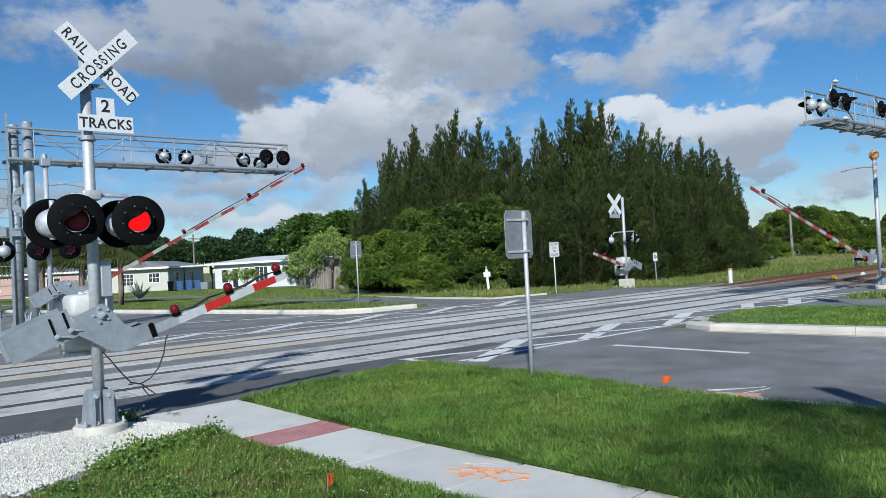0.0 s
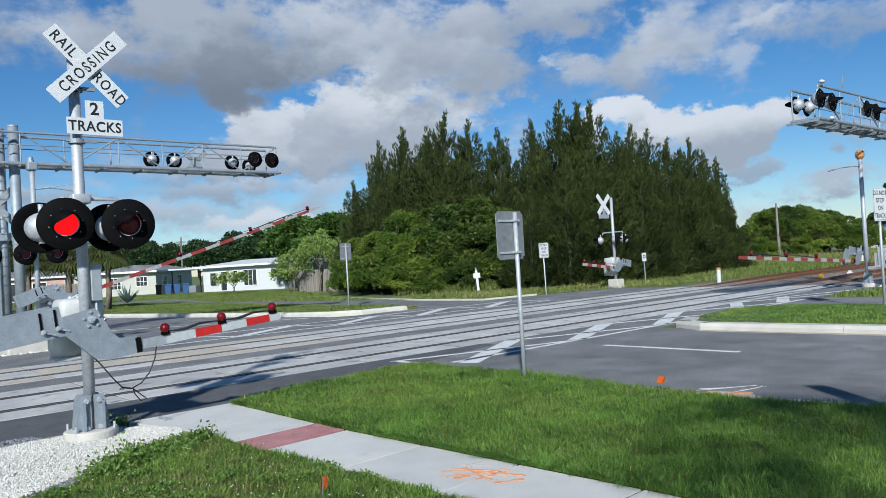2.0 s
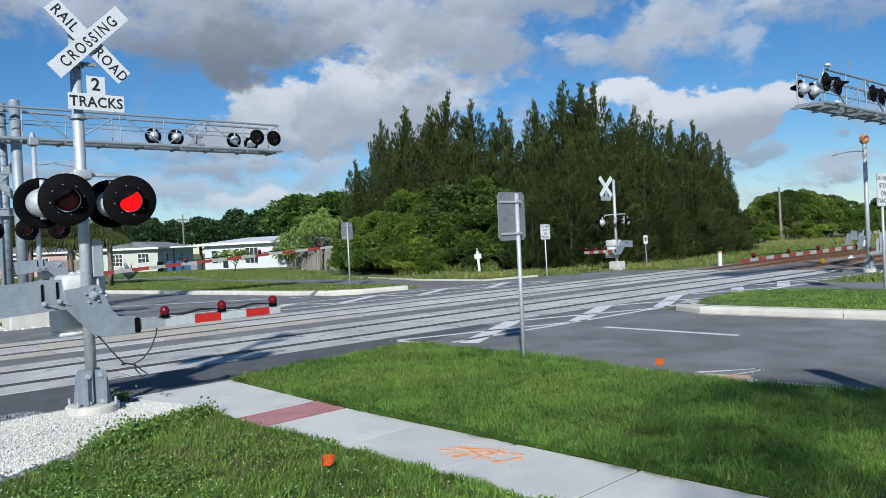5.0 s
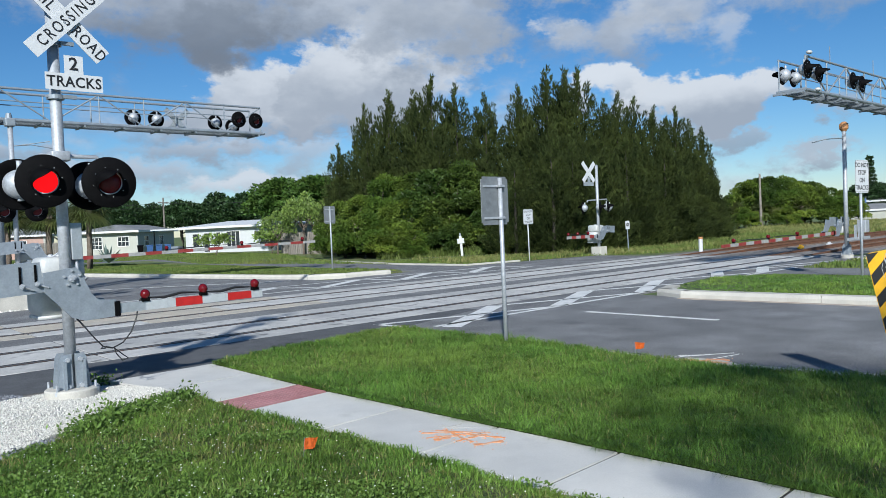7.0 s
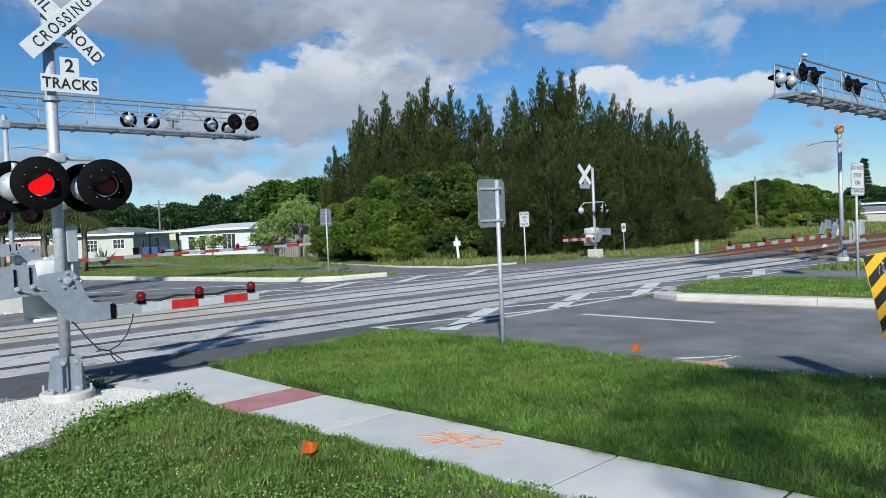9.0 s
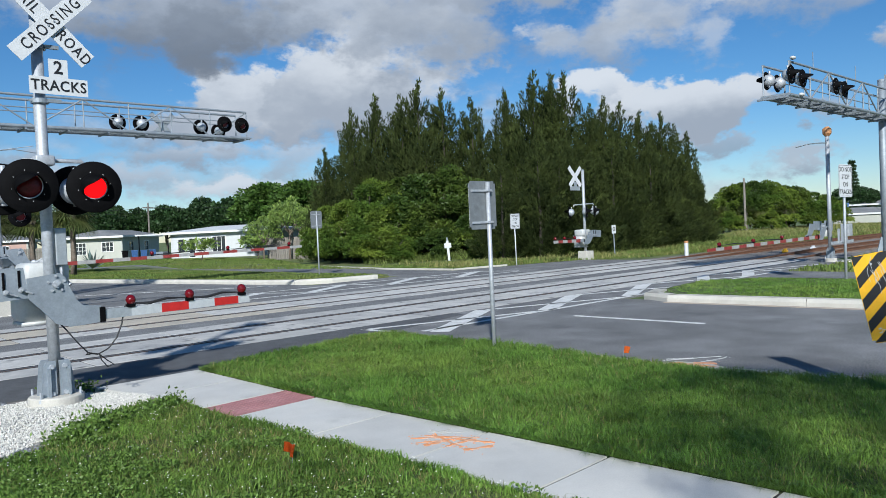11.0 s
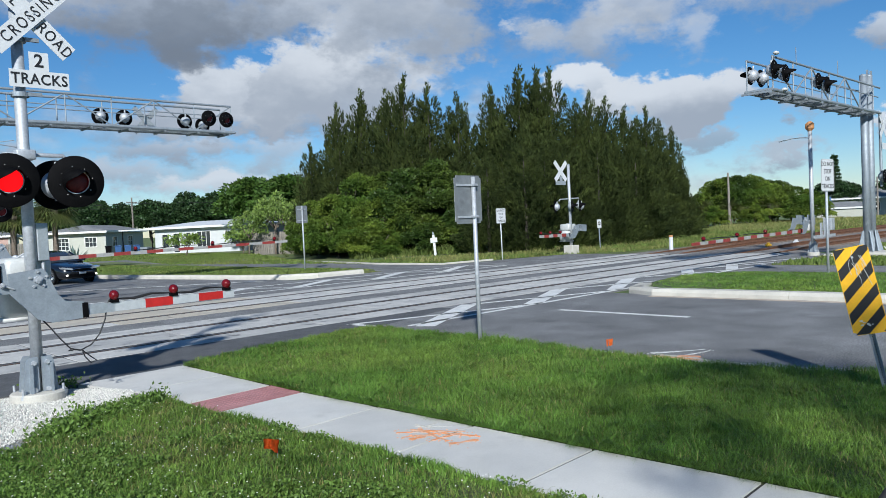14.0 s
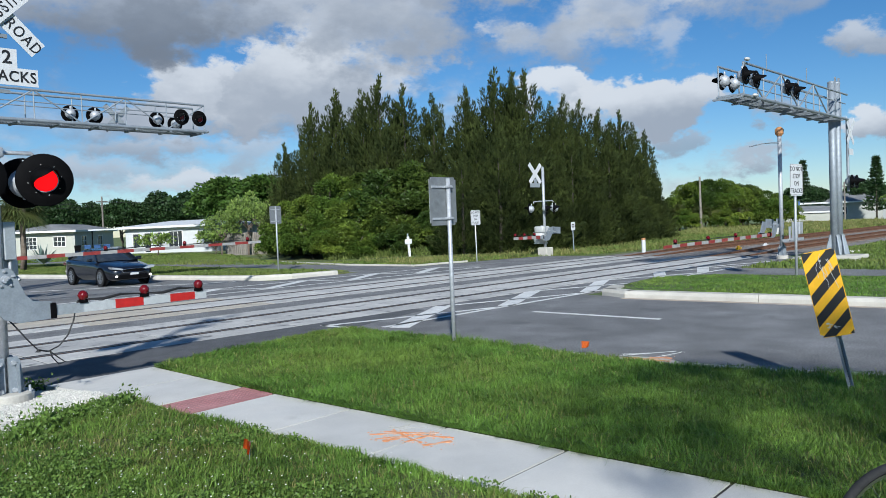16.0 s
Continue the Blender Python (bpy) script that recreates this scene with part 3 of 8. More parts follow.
def casuarina_mesh(seed, height, rad):
    """A feathery upright crown: many rising, tapered plumes of fine needles round a stem, with a slim spire."""
    rng = np.random.default_rng(seed)
    pos, out = [], []

    def plume(base, way, length, girth, k):
        way = way / np.linalg.norm(way)
        s = rng.uniform(0.0, 1.0, k) ** 0.85
        around = unit(np.cross(np.tile(way, (k, 1)), rng.normal(0, 1, (k, 3))))
        wide = girth * np.sqrt(np.maximum(0.0, 1 - s ** 2)) * (s + 0.1) ** 0.3 * rng.uniform(0.25, 1.0, k) ** 0.5
        bend = np.column_stack([np.zeros(k), np.zeros(k), -0.10 * length * s ** 2])
        pos.append(base + way * (length * s)[:, None] + around * wide[:, None] + bend)
        out.append(way + around * 0.3)

    boughs = 145
    for i in range(boughs):
        f = 0.96 * (1 - (1 - (i + 0.5) / boughs) ** 0.66)
        a = i * 2.39996 + rng.normal(0, 0.3)
        env = rad * 1.22 * (1 - f) ** 0.62 * (0.84 + 0.16 * math.sin(3 * a + seed + 5 * f)) + 0.08
        size = (0.8 + 0.85 * (1 - f)) * rng.uniform(0.75, 1.25)
        rise = 1.15 + 2.6 * f
        way = np.array([math.cos(a), math.sin(a), rise]) + rng.normal(0, 0.14, 3)
        reach = env * rng.uniform(0.42, 0.9)
        plume(np.array([math.cos(a) * reach, math.sin(a) * reach, height * f * 0.92 - 0.15]), way, size, 0.24 * size, int(60 + 70 * (1 - f)))
    # the dim inside of the crown
    for i in range(26):
        f = i / 26
        a = rng.uniform(0, math.tau)
        reach = rad * 0.4 * (1 - f) ** 0.7 * rng.uniform(0.2, 1.0)
        plume(np.array([math.cos(a) * reach, math.sin(a) * reach, height * f * 0.86]), np.array([rng.normal(0, 0.2), rng.normal(0, 0.2), 1.0]), 1.2, 0.42 * (1 - f) + 0.08, 70)
    for i in range(9):
        plume(np.array([rng.normal(0, 0.05), rng.normal(0, 0.05), height * (0.80 + 0.018 * i)]), np.array([rng.normal(0, 0.18), rng.normal(0, 0.18), 1.0]), height * 0.06, 0.10, 34)
    pos, out = np.concatenate(pos), np.concatenate(out)
    pos[:, 2] = np.maximum(pos[:, 2], 0.1)
    return quads_mesh("crown", leaves(rng, pos, out, 0.24, 0.027, 0.0, 0.16), 4)


def grass_mesh(name, rng, xy, z, height, width, lean=0.5, flow=(0.2, 0.1), droop=0.0):
    """Curved blades, each a quad and a tip."""
    n = len(xy)
    a = rng.uniform(0, math.tau, n)
    side = np.stack([np.cos(a), np.sin(a), np.zeros(n)], 1) * (width * rng.uniform(0.6, 1.3, n))[:, None]
    cell = np.floor((xy + 0.05 * np.sin(xy[:, ::-1] * 23.0)) / 0.13).astype(int)
    tuft = (cell[:, 0] * 7919 + cell[:, 1] * 104729) % 4093
    t_turn, t_lean, t_tall = rng.uniform(0, math.tau, 4093)[tuft], rng.uniform(0.0, 0.75, 4093)[tuft], rng.uniform(0.65, 1.3, 4093)[tuft]
    h = height * rng.uniform(0.45, 1.25, n) * t_tall
    b = rng.uniform(0, math.tau, n)
    tilt = np.stack([np.cos(b), np.sin(b)], 1) * (lean * rng.uniform(0.1, 1.0, n))[:, None] + np.array(flow) + np.stack([np.cos(t_turn), np.sin(t_turn)], 1) * t_lean[:, None]
    base = np.column_stack([xy, z])
    mid = base + np.column_stack([tilt * (h * 0.4)[:, None], h * 0.62])
    tip = base + np.column_stack([tilt * (h * 1.1)[:, None], h * (0.95 - droop * np.hypot(tilt[:, 0], tilt[:, 1]))])
    v = np.stack([base - side, base + side, mid + side * 0.8, mid - side * 0.8, tip], 1).reshape(-1, 3)
    k = np.arange(n)[:, None] * 5
    me = bpy.data.meshes.new(name)
    me.vertices.add(n * 5)
    me.vertices.foreach_set("co", v.astype(np.float32).ravel())
    loops = np.concatenate([k + np.array([0, 1, 2, 3]), k + np.array([3, 2, 4])], 1).astype(np.int32)
    me.loops.add(n * 7)
    me.loops.foreach_set("vertex_index", loops.ravel())
    me.polygons.add(n * 2)
    me.polygons.foreach_set("loop_start", (np.arange(n)[:, None] * 7 + np.array([0, 4])).astype(np.int32).ravel())
    me.update(calc_edges=True)
    me.validate()
    return me


def inside(xy, poly):
    """Which points lie in an outline."""
    x, y = xy[:, 0], xy[:, 1]
    hit = np.zeros(len(xy), bool)
    for (x0, y0), (x1, y1) in zip(poly, poly[1:] + poly[:1]):
        c = ((y0 > y) != (y1 > y)) & (x < (x1 - x0) * (y - y0) / (y1 - y0 + 1e-12) + x0)
        hit ^= c
    return hit


def scatter(rng, poly, per_m2):
    xs, ys = [p[0] for p in poly], [p[1] for p in poly]
    n = int((max(xs) - min(xs)) * (max(ys) - min(ys)) * per_m2)
    xy = np.column_stack([rng.uniform(min(xs), max(xs), n), rng.uniform(min(ys), max(ys), n)])
    return xy[inside(xy, poly)]


def patchy(xy, scale, seed):
    """A smooth 0..1 unevenness over the plan."""
    x, y = xy[:, 0] * scale + seed, xy[:, 1] * scale - seed * 0.7
    return 0.5 + 0.25 * np.sin(x * 1.7 + 1.3 * np.sin(y * 1.1)) + 0.25 * np.sin(y * 2.1 + 1.1 * np.sin(x * 1.9 + 0.7))


def structure(name, bm, material, label, category, smooth=False):
    return tagged(part(name, bm, material, None, smooth=smooth), label, category, kind="structure")


def stuff(name, me, material, label, category):
    return tagged(part(name, me, material), label, category, kind="stuff")


# ---- ground, roads, tracks ----
LAWN_Z = 0.03
bm = bmesh.new()
box(bm, -600, 1500, -600, 1500, -0.6, -0.035)
structure("ground", bm, M["field"], "flat grassy ground that reaches the horizon", "ground")

bm = bmesh.new()
slab(bm, [(-40, 10.05), (30.2, 10.05), (30.2, 22.35), (22.9, 23.4), (5.4, 22.5), (-40, 22.2)], -0.3, 0.0)
structure("road_crossing", bm, M["asphalt"], "grey asphalt apron around the rail crossing", "road")
bm = bmesh.new()
slab(bm, [(8.25, -90), (15.2, -90), (15.0, 5.0), (14.9, 10.05), (8.25, 10.05)], -0.3, 0.0)
structure("road_near", bm, M["asphalt"], "grey worn asphalt carriageway beside the lawn", "road")
bm = bmesh.new()
slab(bm, [(20.5, -90), (24.0, -90), (24.0, 10.05), (19.9, 10.05)], -0.3, 0.0)
structure("road_beyond_median", bm, M["asphalt"], "grey asphalt carriageway beyond the median", "road")


def edge_l(y):
    return 5.4 - 0.0021 * max(0, y - 22.5) ** 2 + 0.02 * (y - 22.5)


def edge_m(y):
    return 14.6 - 0.22 * (y - 25) + 0.0003 * (y - 25) ** 2 if y > 25 else 14.6


ys = [22.5 + 4.5 * i for i in range(22)]
bm = bmesh.new()
slab(bm, [(edge_m(y) + 0.3, y) for y in ys] + [(edge_m(y) - 9.0, y) for y in reversed(ys)], -0.3, -0.002)
structure("road_far", bm, M["asphalt"], "grey asphalt road leading away past the houses", "road")
bm = bmesh.new()
slab(bm, [(19.4, 23.3), (22.7, 23.3), (22.6, 29), (25.0, 42), (29, 62), (10, 68), (-10, 72), (-10, 69.5), (10, 65), (22.5, 60), (20.4, 44), (19.4, 31)], -0.3, -0.02)
structure("side_street", bm, M["asphalt"], "narrow grey side street in front of the houses", "road")
bm = bmesh.new()
slab(bm, [(1.2, 10.0), (4.4, 9.83), (6.6, 10.12), (8.3, 10.5), (11, 11.3), (11, 11.66), (-20, 11.6), (-20, 10.15)], -0.2, 0.004)
structure("asphalt_patch", bm, M["asphalt_new"], "darker new asphalt along the first track", "road")


def kerb_run(name, pts, w, h, label, cut=2.4):
    """A concrete kerb of separate lengths along points."""
    root = thing(name, pose(0, 0, 0), label, "kerb", kind="structure")
    pts = [Vector((*p, 0)) for p in pts]
    for a, b in zip(pts, pts[1:]):
        d = b - a
        k = max(1, round(d.length / cut))
        s = Vector((-d.y, d.x, 0)).normalized() * w
        for i in range(k):
            p, q = a + d * (i / k), a + d * ((i + 1) / k) - d.normalized() * 0.012
            bm = bmesh.new()
            prof = [(0.0, -0.2), (0.0, h * 0.55), (0.12, h), (1.0, h), (1.0, -0.2)]
            lo = [bm.verts.new(p + s * u + Vector((0, 0, z))) for u, z in prof]
            hi = [bm.verts.new(q + s * u + Vector((0, 0, z))) for u, z in prof]
            bm.faces.new(lo)
            bm.faces.new(list(reversed(hi)))
            for j in range(5):
                bm.faces.new((lo[j], lo[(j + 1) % 5], hi[(j + 1) % 5], hi[j]))
            part("kerb_stone", bm, M["kerb"], root)
    return root


MEDIAN = [(14.75, -60), (14.75, 3.0), (14.6, 8.9), (15.1, 9.7), (16.3, 10.0), (18.7, 10.3), (20.2, 9.3), (20.6, 5), (20.6, -60)]
kerb_run("kerb_median", [(15.1, -60), (15.05, 3.0), (14.65, 8.7), (15.0, 9.5), (15.9, 9.8)][::-1], 0.32, 0.15, "pale concrete kerb of the grassy median")
bm = bmesh.new()
slab(bm, [(15.2, -60), (15.2, 3.0), (14.95, 8.7), (15.4, 9.55), (17.0, 9.95), (18.7, 10.2), (20.2, 9.2), (20.6, 5), (20.6, -60)], -0.1, 0.10)
structure("median_ground", bm, M["soil"], "earth of the grassy median", "ground")
kerb_run("kerb_far", [(17.9, 23.0), (16.0, 23.3), (14.9, 24.2), (14.3, 26.0)] + [(edge_m(y), y) for y in range(29, 80, 5)], -0.32, 0.16, "long pale concrete kerb beyond the tracks", 3.0)
bm = bmesh.new()
slab(bm, [(18.6, 23.2), (16.1, 23.6), (15.1, 24.4), (14.6, 26.0)] + [(edge_m(y) + 0.3, y) for y in range(29, 80, 5)] + [(10, 76), (17, 62), (19.2, 44), (19.2, 30), (19.2, 24)], -0.1, 0.06)
structure("verge_ground", bm, M["field"], "grassy verge behind the long kerb", "ground")
kerb_run("kerb_side_street", [(26.0, 23.6), (22.9, 24.0), (22.8, 28.5), (24.0, 36)], -0.12, 0.04, "thin pale kerb of the side street", 4.0)
kerb_run("kerb_lawn", [(9.1, 1.2), (8.75, 2.4), (8.45, 3.3), (8.3, 4.2)], -0.14, 0.012, "flush pale concrete edge between lawn and road", 1.2)
bm = bmesh.new()
slab(bm, [(8.15, 4.3), (8.45, 4.3), (8.6, 4.6), (8.5, 5.0), (8.2, 5.05)], -0.2, 0.008)
structure("drain_apron", bm, M["kerb"], "patch of broken pale concrete at the road's edge", "road")

bm = bmesh.new()
slab(bm, [(14.88, -60), (15.06, -60), (15.06, 3.0), (14.66, 8.7), (14.48, 8.7), (14.88, 3.0)], -0.2, 0.006)
structure("gutter_median", bm, M["gutter"], "narrow tan-stained gutter at the foot of the median kerb", "gutter")

# white road markings
marks = thing("road_markings", pose(0, 0, 0.004), "white painted lines and hatching before the tracks", "road marking", kind="structure")


def stripe(name, x0, y0, x1, y1, w, w_end=None):
    a, b = Vector((x0, y0, 0)), Vector((x1, y1, 0))
    s = Vector((-(b - a).y, (b - a).x, 0)).normalized() * w / 2
    e = s * ((w_end or w) / w)
    bm = bmesh.new()
    slab(bm, [(a - s)[:2], (b - e)[:2], (b + e)[:2], (a + s)[:2]], 0.0, 0.003)
    part(name, bm, M["paint"], marks)


stripe("lane_line", 11.83, 6.35, 11.75, 9.02, 0.13)
stripe("lane_line", 11.95, -6.0, 11.93, -3.0, 0.13)
stripe("edge_line", 8.75, 10.07, 24.1, 10.2, 0.12)
for i, (bx, by, tx, ty) in enumerate([(8.85, 9.75, 11.68, 11.4), (12.3, 10.16, 15.15, 11.6), (15.45, 10.2, 18.5, 11.66), (19.35, 10.3, 21.8, 11.66), (22.0, 10.3, 24.05, 11.25)]):
    stripe("hatch_bar", bx, by, tx, ty, 0.36)
    stripe("hatch_line", tx + 0.1, ty, tx + 3.45, 10.2, 0.12)
stripe("hatch_line", 8.3, 11.25, 12.1, 10.15, 0.12)
stripe("hatch_line", 8.35, 11.3, 8.42, 10.45, 0.12)
stripe("edge_line", 6.0, 22.0, 22.4, 21.75, 0.12)
for i in range(5):
    bx = 6.2 + 3.3 * i
    stripe("hatch_bar", bx, 20.1, bx + 2.6, 21.7, 0.36)
    stripe("hatch_line", bx + 2.6, 21.7, bx + 3.4, 20.1, 0.12)
stripe("edge_line", 6.0, 20.05, 22.6, 19.85, 0.12)
stripe("lane_line", 8.4, 28.6, 14.2, 24.2, 0.12)
stripe("lane_line", 7.2, 33.5, 8.4, 28.6, 0.12)
stripe("lane_line", 4.8, 42.0, 6.3, 36.0, 0.12)

# sidewalk of cast slabs, with the warning strip
walkway = thing("sidewalk", pose(0, 0, 0), "pale grey concrete sidewalk of cast slabs", "sidewalk", kind="structure")


def side_x(y):
    return 3.44 + max(0, 7.3 - y) * 0.062 - (0.0 if y < 8.3 else (y - 8.3) * 0.22)


def side_r(y):
    return 4.47 + max(0, 7.3 - y) * 0.055


cuts = [-7.7, -6.48, -5.26, -4.04, -2.82, -1.6, -0.38, 0.84, 2.06, 3.32, 4.52, 5.75, 6.98]
for a, b in list(zip(cuts, cuts[1:])) + [(7.6, 8.7), (8.7, 9.85)]:
    g = 0.016
    y0, y1 = a + g, b - g
    bm = bmesh.new()
    slab(bm, [(side_x(y0), y0), (side_r(y0), y0 + 0.05), (side_r(y1), y1 + 0.05), (side_x(y1), y1)], -0.12, 0.022)
    part("slab", bm, M["slab"], walkway)
bm = bmesh.new()
slab(bm, [(side_x(7), 6.98), (side_r(7), 7.06), (side_r(7.6), 7.62), (side_x(7.6), 7.56)], -0.1, 0.026)
strip = part("warning_strip", bm, M["dome"], walkway, "dusty red truncated-dome warning strip")
bm = bmesh.new()
for i in range(19):
    for j in range(10):
        cyl(bm, (3.50 + i * 0.053, 7.03 + j * 0.056 + i * 0.0035, 0.026), (3.50 + i * 0.053, 7.03 + j * 0.056 + i * 0.0035, 0.032), 0.014, 0.008, 6)
part("dome", bm, M["dome"], strip)

# pale concrete edge between the lawn and the road, joint filler under the slabs
edge_line = [(8.22, 6.4), (8.2, 5.4), (8.2, 4.4), (8.34, 3.5), (8.6, 2.6), (9.0, 1.3), (9.9, -1.4)]
bm = bmesh.new()
slab(bm, [(x + 0.09, y + 0.02) for x, y in edge_line[::-1]] + [(x - 0.06, y) for x, y in edge_line], -0.1, 0.016)
structure("lawn_edging", bm, M["kerb"], "narrow pale concrete edging beside the lawn", "kerb")
for y in cuts[1:-1] + [8.7]:
    bm = bmesh.new()
    slab(bm, [(side_x(y - 0.017), y - 0.017), (side_r(y - 0.017), y + 0.033), (side_r(y + 0.017), y + 0.067), (side_x(y + 0.017), y + 0.017)], -0.1, 0.008)
    part("joint", bm, M["flange"], walkway, "dark sidewalk joint")

# spray-paint marks on the sidewalk and the road's edge
for name, mt, runs in (("orange_spray", "spray", [(4.2, 4.92, 4.45, 4.5, .06), (4.1, 4.55, 4.4, 4.5, .05), (4.3, 4.62, 4.42, 4.3, .05), (4.07, 4.95, 4.3, 4.72, .05), (4.0, 4.7, 4.26, 4.66, .07), (4.26, 4.86, 4.16, 4.42, .05), (4.12, 4.36, 4.34, 4.24, .07), (4.0, 4.8, 4.35, 4.6, .035)]),
                       ("white_spray", "kerb", [(4.3, 4.98, 4.5, 4.72, .014), (4.35, 5.0, 4.36, 4.8, .012), (4.4, 4.9, 4.5, 4.9, .012)]),
                       ("road_spray", "spray", [(8.36, 5.0, 8.42, 4.42, .20), (8.5, 4.75, 8.62, 4.5, .12)]),
                       ("road_scrape", "paint", [(8.5, 5.1, 9.1, 4.7, .03), (8.6, 4.7, 9.05, 4.6, .025), (8.55, 5.15, 8.75, 4.95, .04)])):
    r = random.Random(name)
    bm = bmesh.new()
    zt = 0.024 if runs[0][0] < 6 else 0.009
    for n_run, (x0, y0, x1, y1, w) in enumerate(runs):
        k = 9
        zt += 0.0004
        a, b = Vector((x0, y0)), Vector((x1, y1))
        s = Vector((-(b - a).y, (b - a).x)).normalized()
        left, right = [], []
        for i in range(k):
            p = a + (b - a) * (i / (k - 1))
            left.append(p + s * w * r.uniform(0.08, 0.5))
            right.append(p - s * w * r.uniform(0.08, 0.5))
        slab(bm, [tuple(p) for p in right + left[::-1]], zt - 0.003, zt)
        for _ in range(26):
            c = a + (b - a) * r.uniform(-0.1, 1.1) + s * r.gauss(0, w * 0.8)
            u = r.uniform(0.003, 0.009)
            slab(bm, [(c.x + u * math.cos(q) * r.uniform(0.6, 1.2), c.y + u * math.sin(q)) for q in (0.3, 1.5, 2.8, 4.0, 5.2)], zt - 0.003, zt - 0.0002)
    tagged(part(name, bm, M[mt]), "sprayed utility marking in orange and white on concrete", "paint mark", kind="structure")

# crossing panels, rails and flangeways
RAILS = (12.5, 13.95, 16.6, 18.05)
panels = thing("crossing_surface", pose(0, 0, 0), "pale concrete rail crossing panels, worn and stained", "rail crossing", kind="structure")
PITCH = 2.2
for k in range(-14, 12):
    x0 = 3.72 + k * PITCH
    if x0 > 28:
        continue
    for y0, y1 in ((11.66, 12.37), (12.66, 13.79), (14.10, 14.78), (15.82, 16.47), (16.76, 17.89), (18.20, 18.86)):
        bm = bmesh.new()
        box(bm, x0 + 0.014, x0 + PITCH - 0.014, y0, y1, -0.12, 0.008, None, 0.006)
        tan = y0 in (16.76, 18.20, 15.82) and -2 <= k <= 2 and (k + int(y0)) % 3
        part("crossing_panel", bm, M["panel_tan" if tan else "panel"], panels)
for i, y in enumerate(RAILS):
    bm = bmesh.new()
    box(bm, -60, 29.9, y - 0.17, y + 0.17, -0.1, 0.002)
    structure("flangeway_%d" % (i + 1), bm, M["flange"], "dark rubber flangeway beside a rail", "rail crossing")
    root = thing("rail_%d" % (i + 1), pose(0, 0, 0), "steel rail with a shiny worn head and rusty sides", "rail", kind="structure")
    bm = bmesh.new()
    box(bm, -60, 30, y - 0.035, y + 0.035, -0.10, 0.004)
    part("rail_web", bm, M["rust"], root)
    bm = bmesh.new()
    box(bm, -60, 30, y - 0.030, y + 0.030, 0.0045, 0.008)
    part("rail_head", bm, M["rail_top"], root)
    # past the panels the track climbs a little and the rail stands clear of its bed
    bm = bmesh.new()
    for (xa, za), (xb, zb) in (((30.004, 0.0), (37.0, 0.15)), ((37.0, 0.15), (600, 0.15))):
        for half, low, high in ((0.034, -0.045, 0.0), (0.009, -0.125, -0.045), (0.07, -0.15, -0.125)):
            c = [bm.verts.new((xx, y + k * half, zz + q)) for xx, zz in ((xa, za), (xb, zb)) for k, q in ((-1, low), (1, low), (1, high), (-1, high))]
            for f in ((0, 1, 2, 3), (7, 6, 5, 4), (0, 4, 5, 1), (1, 5, 6, 2), (2, 6, 7, 3), (3, 7, 4, 0)):
                bm.faces.new([c[j] for j in f])
    part("rail_length", bm, M["rust"], root, "rust-brown rail standing clear of the ties")
bm = bmesh.new()
for yc in (13.22, 17.32):
    v = [(yc - 2.2, -0.04), (yc - 1.5, -0.055 + 0.03), (yc + 1.5, -0.055 + 0.03), (yc + 2.2, -0.04)]
    for a, b in zip(v, v[1:]):
        bm.faces.new([bm.verts.new(p) for p in ((30.2, a[0], a[1]), (600, a[0], a[1]), (600, b[0], b[1]), (30.2, b[0], b[1]))])
structure("track_bed", bm, M["ballast"], "grey-brown ballast bed of the two tracks", "track bed")
bm = bmesh.new()
slab(bm, [(30.2, 11.0), (600, 11.0), (600, 19.5), (30.2, 19.5)], -0.1, -0.032)
structure("track_bed_base", bm, M["ballast"], "ballast shoulder beneath the tracks", "track bed")
tie_me = bpy.data.meshes.new("tie")
bm = bmesh.new()
box(bm, -0.12, 0.12, -1.25, 1.25, -0.16, -0.005, None, 0.012)
bm.to_mesh(tie_me)
bm.free()
tie_me.materials.append(M["tie"])
for yc, nm in ((13.22, "ties_first_track"), (17.32, "ties_second_track")):
    root = thing(nm, pose(0, 0, 0), "dark weathered ties under the rails", "railroad tie", kind="structure")
    for k in range(110):
        ob = new("tie", tie_me)
        ob.parent, ob.location = root, (30.6 + 0.55 * k, yc, min(0.15, (0.6 + 0.55 * k) * 0.0214) - 0.145)
for i, (x, y) in enumerate(((36.5, 15.2), (39.4, 15.0))):
    bm = bmesh.new()
    box(bm, -0.17, 0.17, -0.09, 0.09, 0, 0.11, None, 0.02)
    box(bm, -0.08, 0.08, -0.06, 0.06, 0.10, 0.19, None, 0.015)
    t = part("track_marker", bm, M["yellow" if i == 0 else "sign"])
    t.location = (x, y, -0.03)
    tagged(t, "small painted marker box between the tracks", "marker")


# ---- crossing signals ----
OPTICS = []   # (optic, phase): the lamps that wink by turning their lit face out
ARMS = []     # (gate arm, rows)


